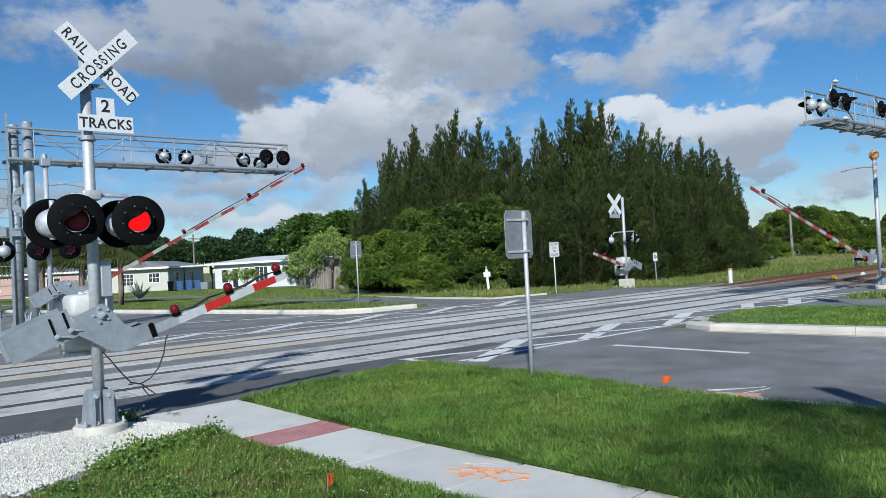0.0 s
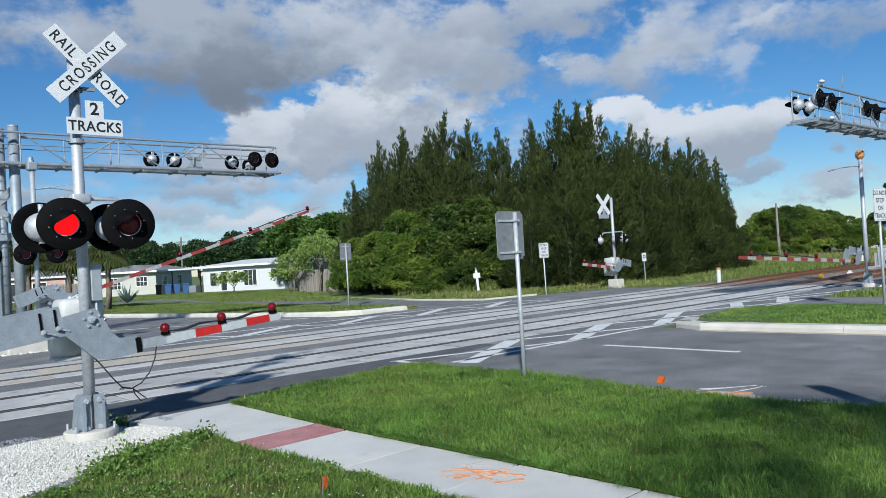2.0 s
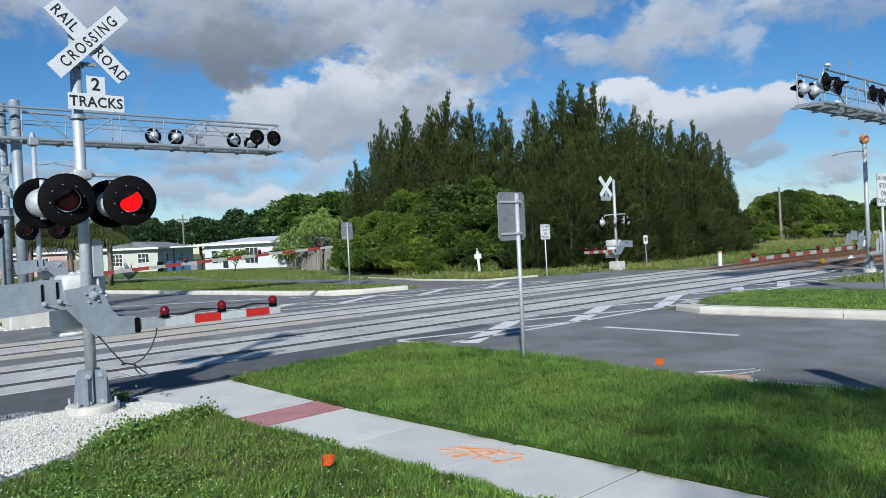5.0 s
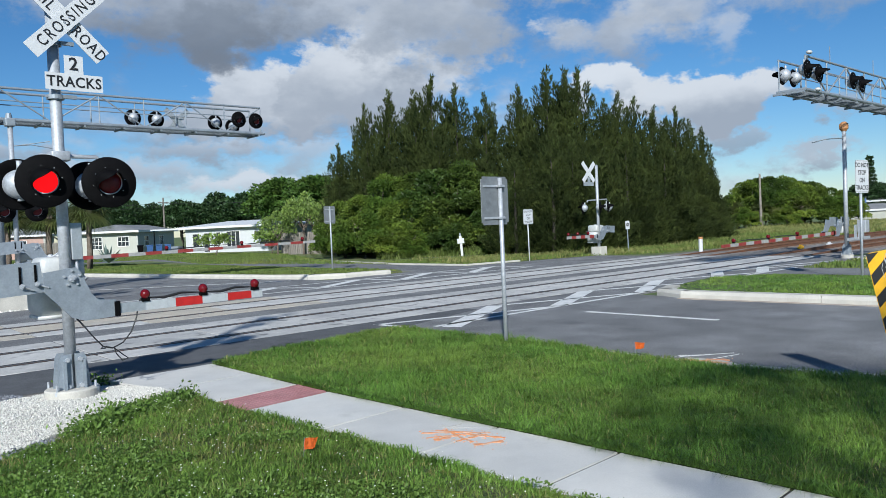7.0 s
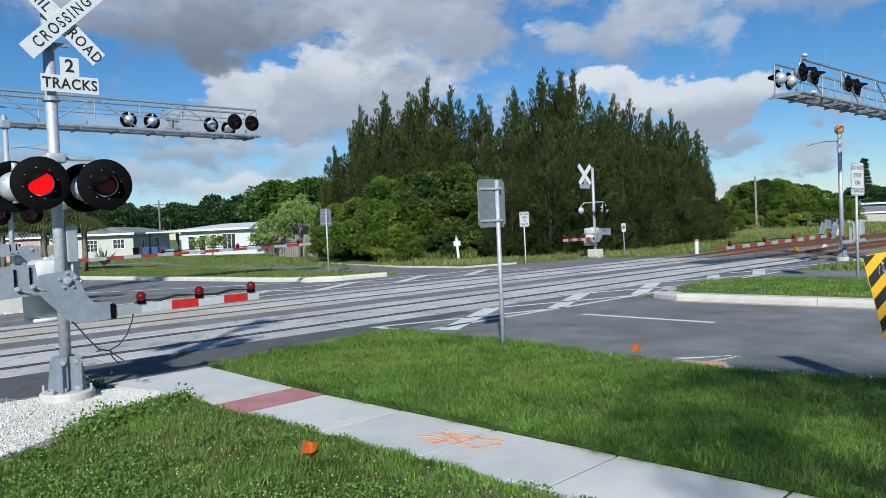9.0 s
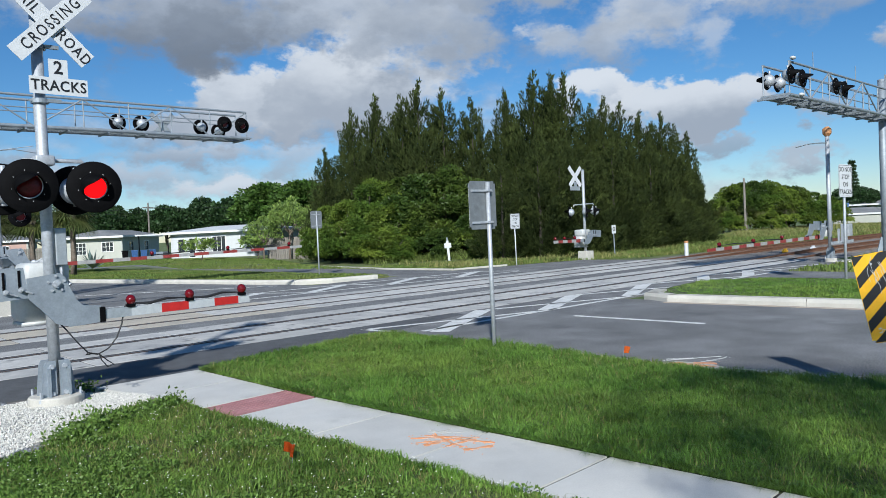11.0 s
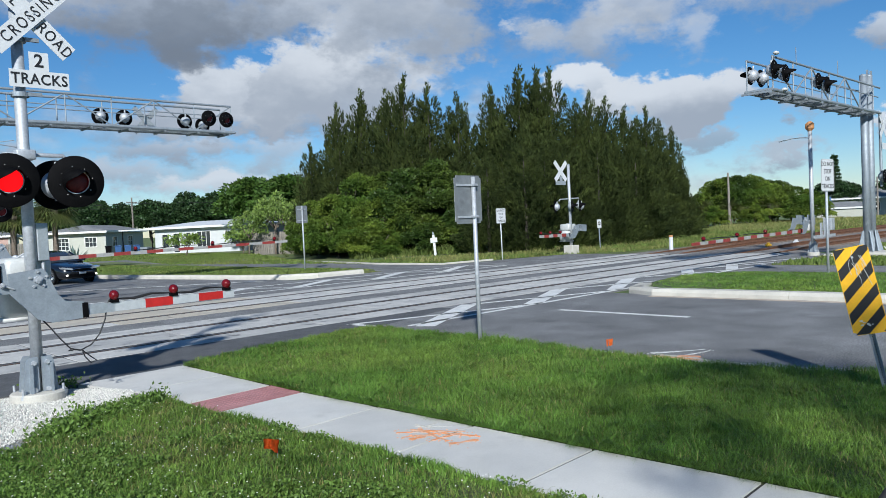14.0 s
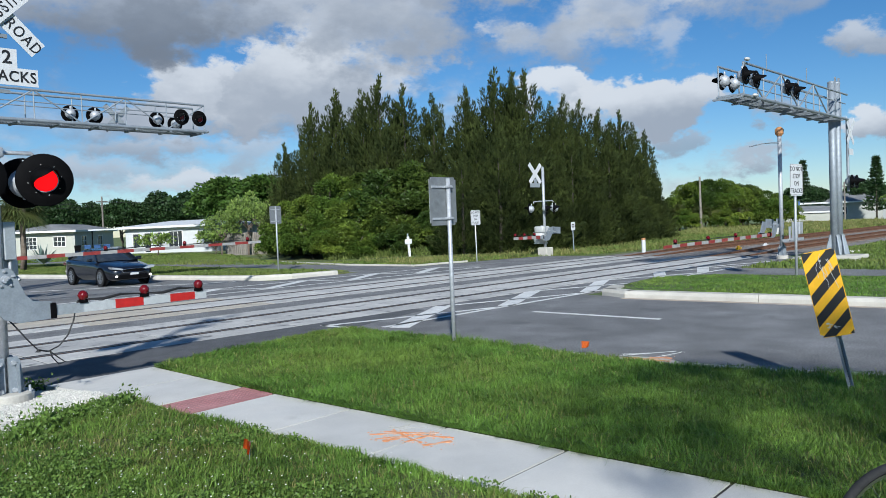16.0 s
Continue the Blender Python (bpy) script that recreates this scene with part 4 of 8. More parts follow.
def hood_mesh(r, ln):
    """A sheet-metal visor round the top of a lens, long above and cut back at the sides."""
    bm = bmesh.new()
    k = 25
    outer, inner = [], []
    for rr, store in ((r, outer), (r - 0.006, inner)):
        for i in range(k):
            a = radians(-128 + 256 * i / (k - 1))
            c = max(0.0, math.cos(a * 0.8))
            far = ln * (0.22 + 0.78 * c ** 2.0)
            b = a - 0.5
            tip = (rr * math.sin(b) * (1 - 0.1 * c) + 0.2 * far * c, -far, rr * math.cos(b) - 0.30 * far * max(0.0, math.cos(a)))
            store.append([bm.verts.new((rr * math.sin(b), 0, rr * math.cos(b))), bm.verts.new(tip)])
    for i in range(k - 1):
        bm.faces.new((outer[i][0], outer[i][1], outer[i + 1][1], outer[i + 1][0]))
        bm.faces.new((inner[i][0], inner[i + 1][0], inner[i + 1][1], inner[i][1]))
        bm.faces.new((outer[i][1], inner[i][1], inner[i + 1][1], outer[i + 1][1]))
    return bm


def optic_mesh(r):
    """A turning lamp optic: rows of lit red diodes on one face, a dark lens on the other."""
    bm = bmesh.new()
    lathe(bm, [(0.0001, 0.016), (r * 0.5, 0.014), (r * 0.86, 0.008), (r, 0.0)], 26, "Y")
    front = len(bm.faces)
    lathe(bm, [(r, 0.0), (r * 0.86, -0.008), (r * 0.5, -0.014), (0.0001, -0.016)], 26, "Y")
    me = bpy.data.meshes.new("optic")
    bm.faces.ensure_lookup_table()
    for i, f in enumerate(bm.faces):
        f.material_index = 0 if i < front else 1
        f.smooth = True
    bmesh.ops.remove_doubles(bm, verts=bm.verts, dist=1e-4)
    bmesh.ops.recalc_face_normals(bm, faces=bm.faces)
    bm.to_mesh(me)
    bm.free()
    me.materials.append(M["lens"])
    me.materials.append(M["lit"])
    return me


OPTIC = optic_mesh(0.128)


def flasher(root, x, y, z, turn, phase=None, r=0.29, label="round black signal lamp with a hooded red lens"):
    """One lamp of a pair; turn 0 faces -y. phase: which half of the flash it glows in."""
    bm = bmesh.new()
    lathe(bm, [(0.136, 0.0), (r - 0.006, 0.0), (r, -0.006), (r, -0.018), (r - 0.02, -0.02), (0.136, -0.02), (0.136, 0.0)], 40, "Y")
    disc = part("lamp", bm, M["black"], root, label, True)
    disc.matrix_basis = pose(x, y, z, 0, 0, turn)
    bm = bmesh.new()
    lathe(bm, [(0.165, -0.021), (0.165, -0.10), (0.15, -0.16), (0.10, -0.215), (0.03, -0.24), (0.0005, -0.242)], 28, "Y")
    cyl(bm, (0, 0.1, 0.15), (0, 0.1, 0.26), 0.028, None, 10)
    box(bm, -0.03, 0.03, 0.05, 0.12, -0.19, -0.15)
    part("housing", bm, M["galv"], disc, "bare cast-metal lamp housing", True)
    part("hood", hood_mesh(0.148, 0.275), M["black"], disc, "black sheet-metal visor", True)
    bm = bmesh.new()
    lathe(bm, [(0.128, 0.004), (0.137, 0.006), (0.139, 0.0), (0.128, 0.004)], 32, "Y")
    part("bezel", bm, M["alu"], disc, "thin metal ring round the lens")
    for k in range(8):
        bm = bmesh.new()
        a = k * math.tau / 8 + 0.2
        cyl(bm, (0.17 * math.cos(a), -0.001, 0.17 * math.sin(a)), (0.17 * math.cos(a), -0.006, 0.17 * math.sin(a)), 0.005, None, 6)
        part("rivet", bm, M["sign"], disc)
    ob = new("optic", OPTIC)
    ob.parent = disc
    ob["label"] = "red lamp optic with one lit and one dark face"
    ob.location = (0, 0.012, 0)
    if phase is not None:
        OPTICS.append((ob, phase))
    return disc


def crossbuck(root, x, y, z, lettered=True, ln=1.22, w=0.23, back=False):
    s = -1 if not back else 1
    for i, (ang, txt, lift) in enumerate(((-45, "RAIL   ROAD", 0.0), (45, "CROSSING", 0.028))):
        bm = bmesh.new()
        box(bm, -ln / 2, ln / 2, -0.004, 0.004, -w / 2, w / 2)
        m = pose(x, y + s * lift, z, 0, -ang, 0)
        b = part("blade", bm, M["alu" if back else "sign"], root, "white reflective crossbuck blade" if not back else "bare metal back of a crossbuck blade")
        b.matrix_basis = m
        for tx, off in (((txt, 0.0),) if i else (("RAIL", -ln * 0.31), ("ROAD", ln * 0.31))) if lettered else ():
            words("lettering", tx, 0.175, M["ink"], b, pose(off, -0.0062, -0.004, 90, 0, 0), 0.004, "black capital letters", 1.32 if i else 1.2, 0.80)
        for bx in (-0.04, 0.04):
            bm = bmesh.new()
            cyl(bm, (bx, s * 0.004, 0), (bx, s * 0.014, 0), 0.012, None, 6)
            part("bolt", bm, M["galv"], b)


def mast(root, h, r=0.075, n=24):
    bm = bmesh.new()
    cyl(bm, (0, 0, 0.1), (0, 0, h), r, None, n)
    part("mast", bm, M["galv"], root, "galvanised steel tube", True)
    bm = bmesh.new()
    lathe(bm, [(r + 0.006, h - 0.02), (r + 0.006, h), (r * 0.6, h + 0.03), (0.001, h + 0.035)], 20)
    part("cap", bm, M["galv_dull"], root)


def base_casting(root, s=1.0):
    """A ribbed base bolted on a round concrete footing."""
    bm = bmesh.new()
    lathe(bm, [(0.34 * s, -0.25), (0.34 * s, 0.115), (0.32 * s, 0.13), (0.001, 0.13)], 32)
    part("footing", bm, M["kerb"], root, "round pale concrete footing")
    for sx in (-1, 1):
        bm = bmesh.new()
        plate(bm, [(sx * 0.02 * s, 0.52), (sx * 0.135 * s, 0.52), (sx * 0.165 * s, 0.47), (sx * 0.21 * s, 0.10), (sx * 0.25 * s, 0.088), (sx * 0.02 * s, 0.088)], -0.13 * s, -0.09 * s)
        plate(bm, [(sx * 0.02 * s, 0.52), (sx * 0.135 * s, 0.52), (sx * 0.165 * s, 0.47), (sx * 0.21 * s, 0.10), (sx * 0.25 * s, 0.088), (sx * 0.02 * s, 0.088)], 0.09 * s, 0.13 * s)
        box(bm, sx * 0.12 * s - 0.012, sx * 0.12 * s + 0.012, -0.2 * s, 0.2 * s, 0.088, 0.45)
        part("base_flange", bm, M["galv_dull"], root, "ribbed galvanised base casting")
    for bx in (-0.24, 0.24):
        for by in (-0.2, 0.2):
            bm = bmesh.new()
            cyl(bm, (bx * s, by * s, 0.085), (bx * s, by * s, 0.20), 0.014, None, 8)
            cyl(bm, (bx * s, by * s, 0.085), (bx * s, by * s, 0.12), 0.03, None, 6)
            part("anchor_bolt", bm, M["galv"], root)
    for bx in (-0.08, 0.08):
        for bz in (0.16, 0.46):
            bm = bmesh.new()
            cyl(bm, (bx * s, -0.13 * s, bz), (bx * s, -0.17 * s, bz), 0.026, None, 6)
            part("base_bolt", bm, M["galv"], root)


def arm_lamp(bm, x, z, r=0.055):
    ball(bm, (x, 0.0, z), r, 1, 1.1, 1.05, 14, 9)
    return bm


def gate_arm(root, px, py, pz, length, way, stripes, lamps, board=0.12, start=0.46, drop=-0.39, heavy=True):
    """A gate arm on its pivot: bracket, counterweights, striped board and red arm lamps. way: +1 reaches to +x, -1 to -x."""
    s = way
    bm = bmesh.new()
    plate(bm, [(s * a, b) for a, b in ((-0.29, 0.08), (0.05, 0.12), (0.10, 0.06), (0.145, -0.06), (0.20, -0.19), (0.27, -0.265), (0.46, -0.285), (0.45, -0.475), (0.12, -0.49), (-0.02, -0.44), (-0.28, -0.14))], -0.012, 0.012)
    arm = part("gate_arm", bm, M["galv_dull"], root, "grey steel gate arm bracket")
    arm.matrix_basis = pose(px, py, pz)
    for off, lab in ((0.03, "plain grey counterweight plate"), (0.42, "plain grey counterweight plate on the back")):
        bm = bmesh.new()
        plate(bm, [(s * a, b) for a, b in ((-1.0, 0.16), (-0.31, 0.20), (-0.27, -0.13), (-0.98, -0.17))], off - 0.02, off + 0.02)
        part("counterweight", bm, M["galv_dull"], arm, lab)
    bm = bmesh.new()
    plate(bm, [(s * a, b) for a, b in ((-0.29, 0.08), (0.05, 0.12), (0.14, -0.06), (0.27, -0.265), (0.46, -0.285), (0.45, -0.475), (0.12, -0.49), (-0.28, -0.14))], 0.41, 0.434)
    part("rear_bracket", bm, M["galv_dull"], arm)
    for a, b in ((-0.51, 0.06), (-0.36, 0.075)):
        bm = bmesh.new()
        box(bm, s * a - 0.011, s * a + 0.011, -0.004, 0.012, b - 0.10, b + 0.10)
        part("slot", bm, M["black"], arm, "dark slot with a clamp bolt")
        bm = bmesh.new()
        cyl(bm, (s * (a + 0.01), 0.012, b - 0.11), (s * (a + 0.01), -0.05, b - 0.11), 0.016, None, 8)
        cyl(bm, (s * (a + 0.01), -0.01, b - 0.11), (s * (a + 0.01), -0.03, b - 0.11), 0.03, None, 6)
        tube(bm, [(s * (a + 0.01), -0.02, b - 0.11), (s * (a + 0.12), -0.02, b - 0.16)], 0.010, 6)
        part("clamp_bolt", bm, M["galv"], arm)
    bm = bmesh.new()
    cyl(bm, (0, -0.012, 0), (0, -0.05, 0), 0.042, None, 14)
    cyl(bm, (0, -0.05, 0), (0, -0.07, 0), 0.024, None, 6)
    part("pivot", bm, M["galv"], arm, "large pivot nut")
    for k in range(5):
        a = radians(20 + 72 * k)
        bm = bmesh.new()
        cyl(bm, (0.085 * math.cos(a), -0.012, 0.085 * math.sin(a)), (0.085 * math.cos(a), -0.035, 0.085 * math.sin(a)), 0.015, None, 6)
        part("bolt", bm, M["galv"], arm)
    bm = bmesh.new()
    box(bm, min(s * 0.30, s * 0.46), max(s * 0.30, s * 0.46), 0.03, 0.40, -0.37, -0.31)
    box(bm, s * 0.47 - 0.03, s * 0.47 + 0.03, -0.03, 0.06, drop - 0.085, drop + 0.085)
    part("clamp", bm, M["black"], arm, "dark clamp that holds the board")
    x = start
    for col, ln in stripes:
        bm = bmesh.new()
        x1 = x + ln
        taper = lambda u: board / 2 * (1 - 0.25 * u / (length + 0.01))
        plate(bm, [(s * x, drop - taper(x)), (s * x1, drop - taper(x1)), (s * x1, drop + taper(x1)), (s * x, drop + taper(x))], -0.014, 0.014)
        part("board", bm, M[col], arm, {"red_tape": "red reflective sheeting", "white_tape": "white reflective sheeting"}.get(col, "board section of bare aluminium or shade-darkened sheeting"))
        x = x1
    for lx in lamps:
        bm = arm_lamp(bmesh.new(), s * lx, drop + board / 2 + 0.075, 0.058 if board < 0.13 else 0.07)
        lamp = part("arm_lamp", bm, M["lens_red"], arm, "round red arm lamp", True)
        bm = bmesh.new()
        box(bm, s * lx - 0.045, s * lx + 0.045, -0.03, 0.03, drop + board / 2 - 0.01, drop + board / 2 + 0.03)
        part("lamp_bracket", bm, M["black"], lamp)
    for a, b in zip(lamps, lamps[1:]):
        bm = bmesh.new()
        z = drop + board / 2 + 0.03
        tube(bm, [(s * (a + 0.05), 0, z), (s * (a + 0.22), -0.012, z - 0.012), (s * (a + (b - a) * 0.6), -0.01, z + 0.022), (s * (b - 0.05), 0, z + 0.005)], [0.009, 0.019, 0.016, 0.008], 6)
        part("arm_cable", bm, M["cable"], arm, "black cable lying along the arm")
    return arm


def mechanism(root, x, y, z, s=1.0):
    """The gate's drive: two rounded castings one over the other with bolted covers."""
    bm = bmesh.new()
    box(bm, x - 0.26 * s, x + 0.22 * s, y - 0.2 * s, y + 0.24 * s, z - 0.02, z + 0.24 * s, None, 0.06)
    part("drive_cover", bm, M["box_white"], root, "rounded off-white drive cover", True)
    bm = bmesh.new()
    box(bm, x - 0.33 * s, x + 0.12 * s, y - 0.18 * s, y + 0.26 * s, z - 0.44 * s, z - 0.02, None, 0.10 * s)
    box(bm, x - 0.30 * s, x + 0.10 * s, y - 0.16 * s, y + 0.24 * s, z - 0.46 * s, z - 0.42 * s)
    part("drive_case", bm, M["box_white"], root, "rounded off-white drive case", True)
    bm = bmesh.new()
    for k in range(3):
        ball(bm, (x - 0.1 * s + 0.08 * k, y, z + 0.25 * s), 0.03, 1.2, 1, 0.8, 8, 6)
    tube(bm, [(x - 0.12, y - 0.1, z + 0.24 * s), (x - 0.02, y - 0.1, z + 0.30 * s), (x + 0.08, y - 0.1, z + 0.24 * s)], 0.010, 6)
    part("cover_latch", bm, M["galv"], root)
    bm = bmesh.new()
    cyl(bm, (x - 0.05, y - 0.42 * s, z - 0.02), (x - 0.05, y + 0.42 * s, z - 0.02), 0.05, None, 14)
    part("shaft", bm, M["galv_dull"], root)


# the near pedestrian signal with its short gate
near = thing("crossing_signal", pose(2.5, 9.25, 0), "galvanised crossing signal with crossbuck, red lamps and short gate", "crossing signal")
mast(near, 4.46, 0.062)
base_casting(near, 0.85)
crossbuck(near, 0.115, -0.13, 4.27, True, 1.08, 0.2)
for z in (4.02, 3.42):
    bm = bmesh.new()
    lathe(bm, [(0.077, z - 0.025), (0.092, z - 0.025), (0.092, z + 0.025), (0.077, z + 0.025)], 20)
    box(bm, 0.06, 0.2, -0.1, -0.06, z - 0.02, z + 0.02)
    cyl(bm, (-0.12, -0.03, z), (-0.06, -0.03, z), 0.012, None, 6)
    part("strap", bm, M["galv_dull"], near, "steel strap clamp")
bm = bmesh.new()
plate(bm, [(-0.125, 3.49), (0.485, 3.49), (0.485, 3.68), (0.28, 3.68), (0.28, 3.885), (0.08, 3.885), (0.08, 3.68), (-0.125, 3.68)], -0.112, -0.106)
count = part("track_count_plate", bm, M["sign"], near, "white plate reading 2 TRACKS")
words("lettering", "TRACKS", 0.165, M["ink"], count, pose(0.18, -0.114, 3.582, 90), 0.016, "black capital letters", 1.08, 0.9)
words("lettering", "2", 0.2, M["ink"], count, pose(0.178, -0.114, 3.785, 90), 0.016, "black numeral")
bm = bmesh.new()
tube(bm, [(-0.24, 0.0, 2.66), (-0.24, 0.0, 2.72), (-0.2, 0.0, 2.76), (0.40, 0.0, 2.76), (0.44, 0.0, 2.72), (0.44, 0.0, 2.66)], 0.024, 10)
box(bm, -0.10, 0.10, -0.10, 0.10, 2.70, 2.81, None, 0.015)
part("crossarm", bm, M["galv"], near, "pipe crossarm that carries the lamps", True)
for ex in (-0.23, 0.43):
    part("elbow", tube(bmesh.new(), [(ex, 0, 2.7), (ex, -0.1, 2.66), (ex, -0.12, 2.6)], 0.028, 8), M["galv_dull"], near)
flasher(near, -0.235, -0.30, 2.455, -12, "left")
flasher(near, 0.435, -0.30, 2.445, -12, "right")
flasher(near, -0.36, 0.30, 2.455, 178)
flasher(near, 0.40, 0.30, 2.445, 178)
mechanism(near, 0.02, 0.26, 1.38)
bm = bmesh.new()
box(bm, 0.07, 0.19, -0.03, 0.05, 1.58, 2.0, None, 0.01)
part("junction_box", bm, M["alu"], near, "grey upright junction box")
bm = bmesh.new()
tube(bm, [(0.13, 0.0, 1.0), (0.13, 0.02, 1.6)], 0.018, 8)
part("conduit", bm, M["galv"], near)
bm = bmesh.new()
tube(bm, [(0.14, 0.18, 1.36), (0.22, 0.12, 1.37), (0.24, 0.1, 1.34)], 0.03, 8)
part("cable_gland", bm, M["galv"], near)
bm = bmesh.new()
tube(bm, [(0.75, -0.2, 1.08), (0.72, -0.2, 1.02), (0.69, -0.2, 0.86), (0.62, -0.2, 0.70), (0.52, -0.2, 0.59), (0.40, -0.2, 0.54), (0.30, -0.2, 0.57), (0.20, -0.18, 0.70), (0.10, -0.12, 0.86), (0.06, 0.0, 0.94)], 0.0085, 6)
tube(bm, [(0.42, -0.2, 0.54), (0.50, -0.21, 0.46), (0.57, -0.21, 0.40), (0.50, -0.21, 0.385), (0.44, -0.2, 0.47), (0.42, -0.2, 0.54), (0.30, -0.21, 0.575), (0.27, -0.21, 0.555), (0.32, -0.2, 0.55)], 0.0075, 6)
part("loose_cable", bm, M["cable"], near, "black cable that hangs in a loop from the arm")
arm1 = gate_arm(near, 0.0, -0.21, 1.38, 2.4, 1, [("alu", 0.34), ("white_tape", 0.36), ("red_tape", 0.34), ("white_tape", 0.34), ("red_tape", 0.33), ("white_tape", 0.16)], [0.80, 1.52, 2.23])
ARMS.append((arm1, (0.0, -0.21, 1.38), 1, [(0, 17.6), (0.5, 14.6), (1.0, 11.3), (1.5, 8.0), (2.0, 5.3), (2.5, 2.4), (3.0, 0.9), (3.4, 0.0), (3.8, 0.3), (16, 0.3)]))

# the road gate beyond the tracks
def stripes_of(length, n, first="red_tape"):
    other = {"red_tape": "white_tape", "white_tape": "red_tape"}
    out, c = [], first
    for _ in range(n):
        # far arms use the tape copies that carry shade in their colour
        out.append((c + "_old", length / n))
        c = other[c]
    return out


gate2 = thing("road_gate", pose(5.1, 23.1, 0), "galvanised road gate with a long striped arm beyond the tracks", "crossing gate")
bm = bmesh.new()
box(bm, -0.9, 1.0, -0.55, 0.55, -0.3, 0.42, None, 0.04)
part("footing", bm, M["kerb"], gate2, "weathered concrete footing")
mast(gate2, 5.1, 0.065)
bm = bmesh.new()
tube(bm, [(0.05, 0, 4.45), (0.5, 0, 4.50), (1.05, 0, 4.42)], 0.014, 6)
tube(bm, [(0.05, 0, 4.45), (0.9, -0.3, 4.58)], 0.012, 6)
part("bracket_arm", bm, M["galv_dull"], gate2, "thin bent bracket arm")
bm = bmesh.new()
box(bm, -0.13, 0.13, -0.12, 0.12, 4.98, 5.2, None, 0.03)
cyl(bm, (-0.02, 0, 5.18), (-0.02, 0, 5.34), 0.1, 0.06, 10)
part("bell", bm, M["galv_dull"], gate2, "grey crossing bell")
bm = bmesh.new()
tube(bm, [(-0.5, 0, 2.95), (0.55, 0, 2.95)], 0.03, 8)
part("crossarm", bm, M["galv"], gate2)
flasher(gate2, -0.32, -0.28, 2.66, 0)
flasher(gate2, 0.47, -0.28, 2.66, 0)
flasher(gate2, -1.05, 0.32, 2.66, 180)
flasher(gate2, -0.15, 0.32, 2.66, 180)
mechanism(gate2, 0.3, 0.25, 1.30)
arm2 = gate_arm(gate2, 0.4, -0.3, 1.30 + 0.37, 9.0, 1, stripes_of(8.45, 17, "white_tape"), [3.6, 6.1, 8.4], 0.11, 0.46, -0.39)
ARMS.append((arm2, (0.4, -0.3, 1.67), 1, [(0, 27.6), (0.5, 25.2), (1.0, 22.6), (1.5, 20.0), (2.0, 17.4), (2.5, 15.0), (3.0, 12.8), (3.5, 10.8), (4.0, 8.4), (4.6, 5.2), (5.2, 2.4), (5.7, 0.8), (6.2, 0.9), (16, 0.9)]))

# the road gate beyond the median
gate3 = thing("road_gate", pose(28.85, 10.4, 0), "galvanised road gate with a bell-topped mast beyond the median", "crossing gate")
base_casting(gate3, 0.62)
mast(gate3, 4.55, 0.07)
bm = bmesh.new()
cyl(bm, (0, 0, 4.55), (0, 0, 4.64), 0.08, 0.16, 8)
cyl(bm, (0, 0, 4.64), (0, 0, 4.80), 0.16, 0.16, 8)
cyl(bm, (0, 0, 4.80), (0, 0, 4.89), 0.16, 0.06, 8)
part("bell", bm, M["amber"], gate3, "weathered orange-brown eight-sided bell housing")
bm = bmesh.new()
tube(bm, [(0, 0, 4.30), (-0.7, 0.05, 4.27), (-1.5, 0.1, 4.20), (-1.9, 0.35, 4.10)], 0.022, 6)
part("bracket_arm", bm, M["galv_dull"], gate3, "thin bent bracket arm")
mechanism(gate3, 0.15, 0.2, 1.2, 0.6)
bm = bmesh.new()
box(bm, -1.0, 1.1, -0.42, -0.38, 0.66, 0.76)
box(bm, 0.45, 0.8, -0.5, -0.2, 0.9, 1.35, None, 0.02)
for k in range(3):
    box(bm, -0.45 + 0.35 * k, -0.3 + 0.35 * k, -0.45, -0.41, 0.7, 1.2)
part("service_rack", bm, M["galv"], gate3, "galvanised service rack with plates")
arm3 = gate_arm(gate3, -0.4, 0.1, 1.30, 8.4, -1, stripes_of(8.2, 17), [3.5, 5.6, 7.8], 0.12, 0.3, -0.36)
ARMS.append((arm3, (-0.4, 0.1, 1.30), -1, [(0, 16.6), (0.5, 13.2), (1.0, 9.8), (1.5, 6.4), (2.0, 3.2), (2.5, 0.3), (2.8, -0.9), (3.2, -0.3), (3.6, -0.6), (4.2, -0.5), (16, -0.5)]))

# the far pedestrian signal
far = thing("crossing_signal", pose(30.6, 22.5, 0), "galvanised rail crossing signal with a short gate beyond both tracks", "crossing signal")
bm = bmesh.new()
box(bm, -0.28, 0.28, -0.28, 0.28, -0.2, 0.42, None, 0.03)
part("footing", bm, M["kerb"], far, "square grey footing")
mast(far, 4.42, 0.07)
crossbuck(far, -0.52, 0.1, 4.1, False, 1.3, 0.23)
bm = bmesh.new()
plate(bm, [(-0.95, 3.42), (-0.15, 3.42), (-0.15, 3.62), (-0.4, 3.62), (-0.4, 3.84), (-0.62, 3.84), (-0.62, 3.62), (-0.95, 3.62)], 0.08, 0.088)
part("track_count_plate", bm, M["alu"], far, "bare back of the track count plate")
bm = bmesh.new()
tube(bm, [(-0.85, 0, 2.62), (-0.8, 0, 2.7), (0.75, 0, 2.76), (0.8, 0, 2.7)], 0.03, 8)
part("crossarm", bm, M["galv"], far)
flasher(far, -0.85, 0.25, 2.35, 200)
flasher(far, 0.55, -0.25, 2.38, 25)
flasher(far, -0.1, -0.25, 2.35, 25)
flasher(far, 1.1, 0.2, 2.36, 205)
mechanism(far, 0.1, 0.2, 1.18, 1.25)
arm4 = gate_arm(far, -0.05, -0.3, 1.25, 2.8, -1, [("alu", 0.3)] + stripes_of(2.05, 6), [1.2, 2.0, 2.7], 0.17, 0.46, -0.30)
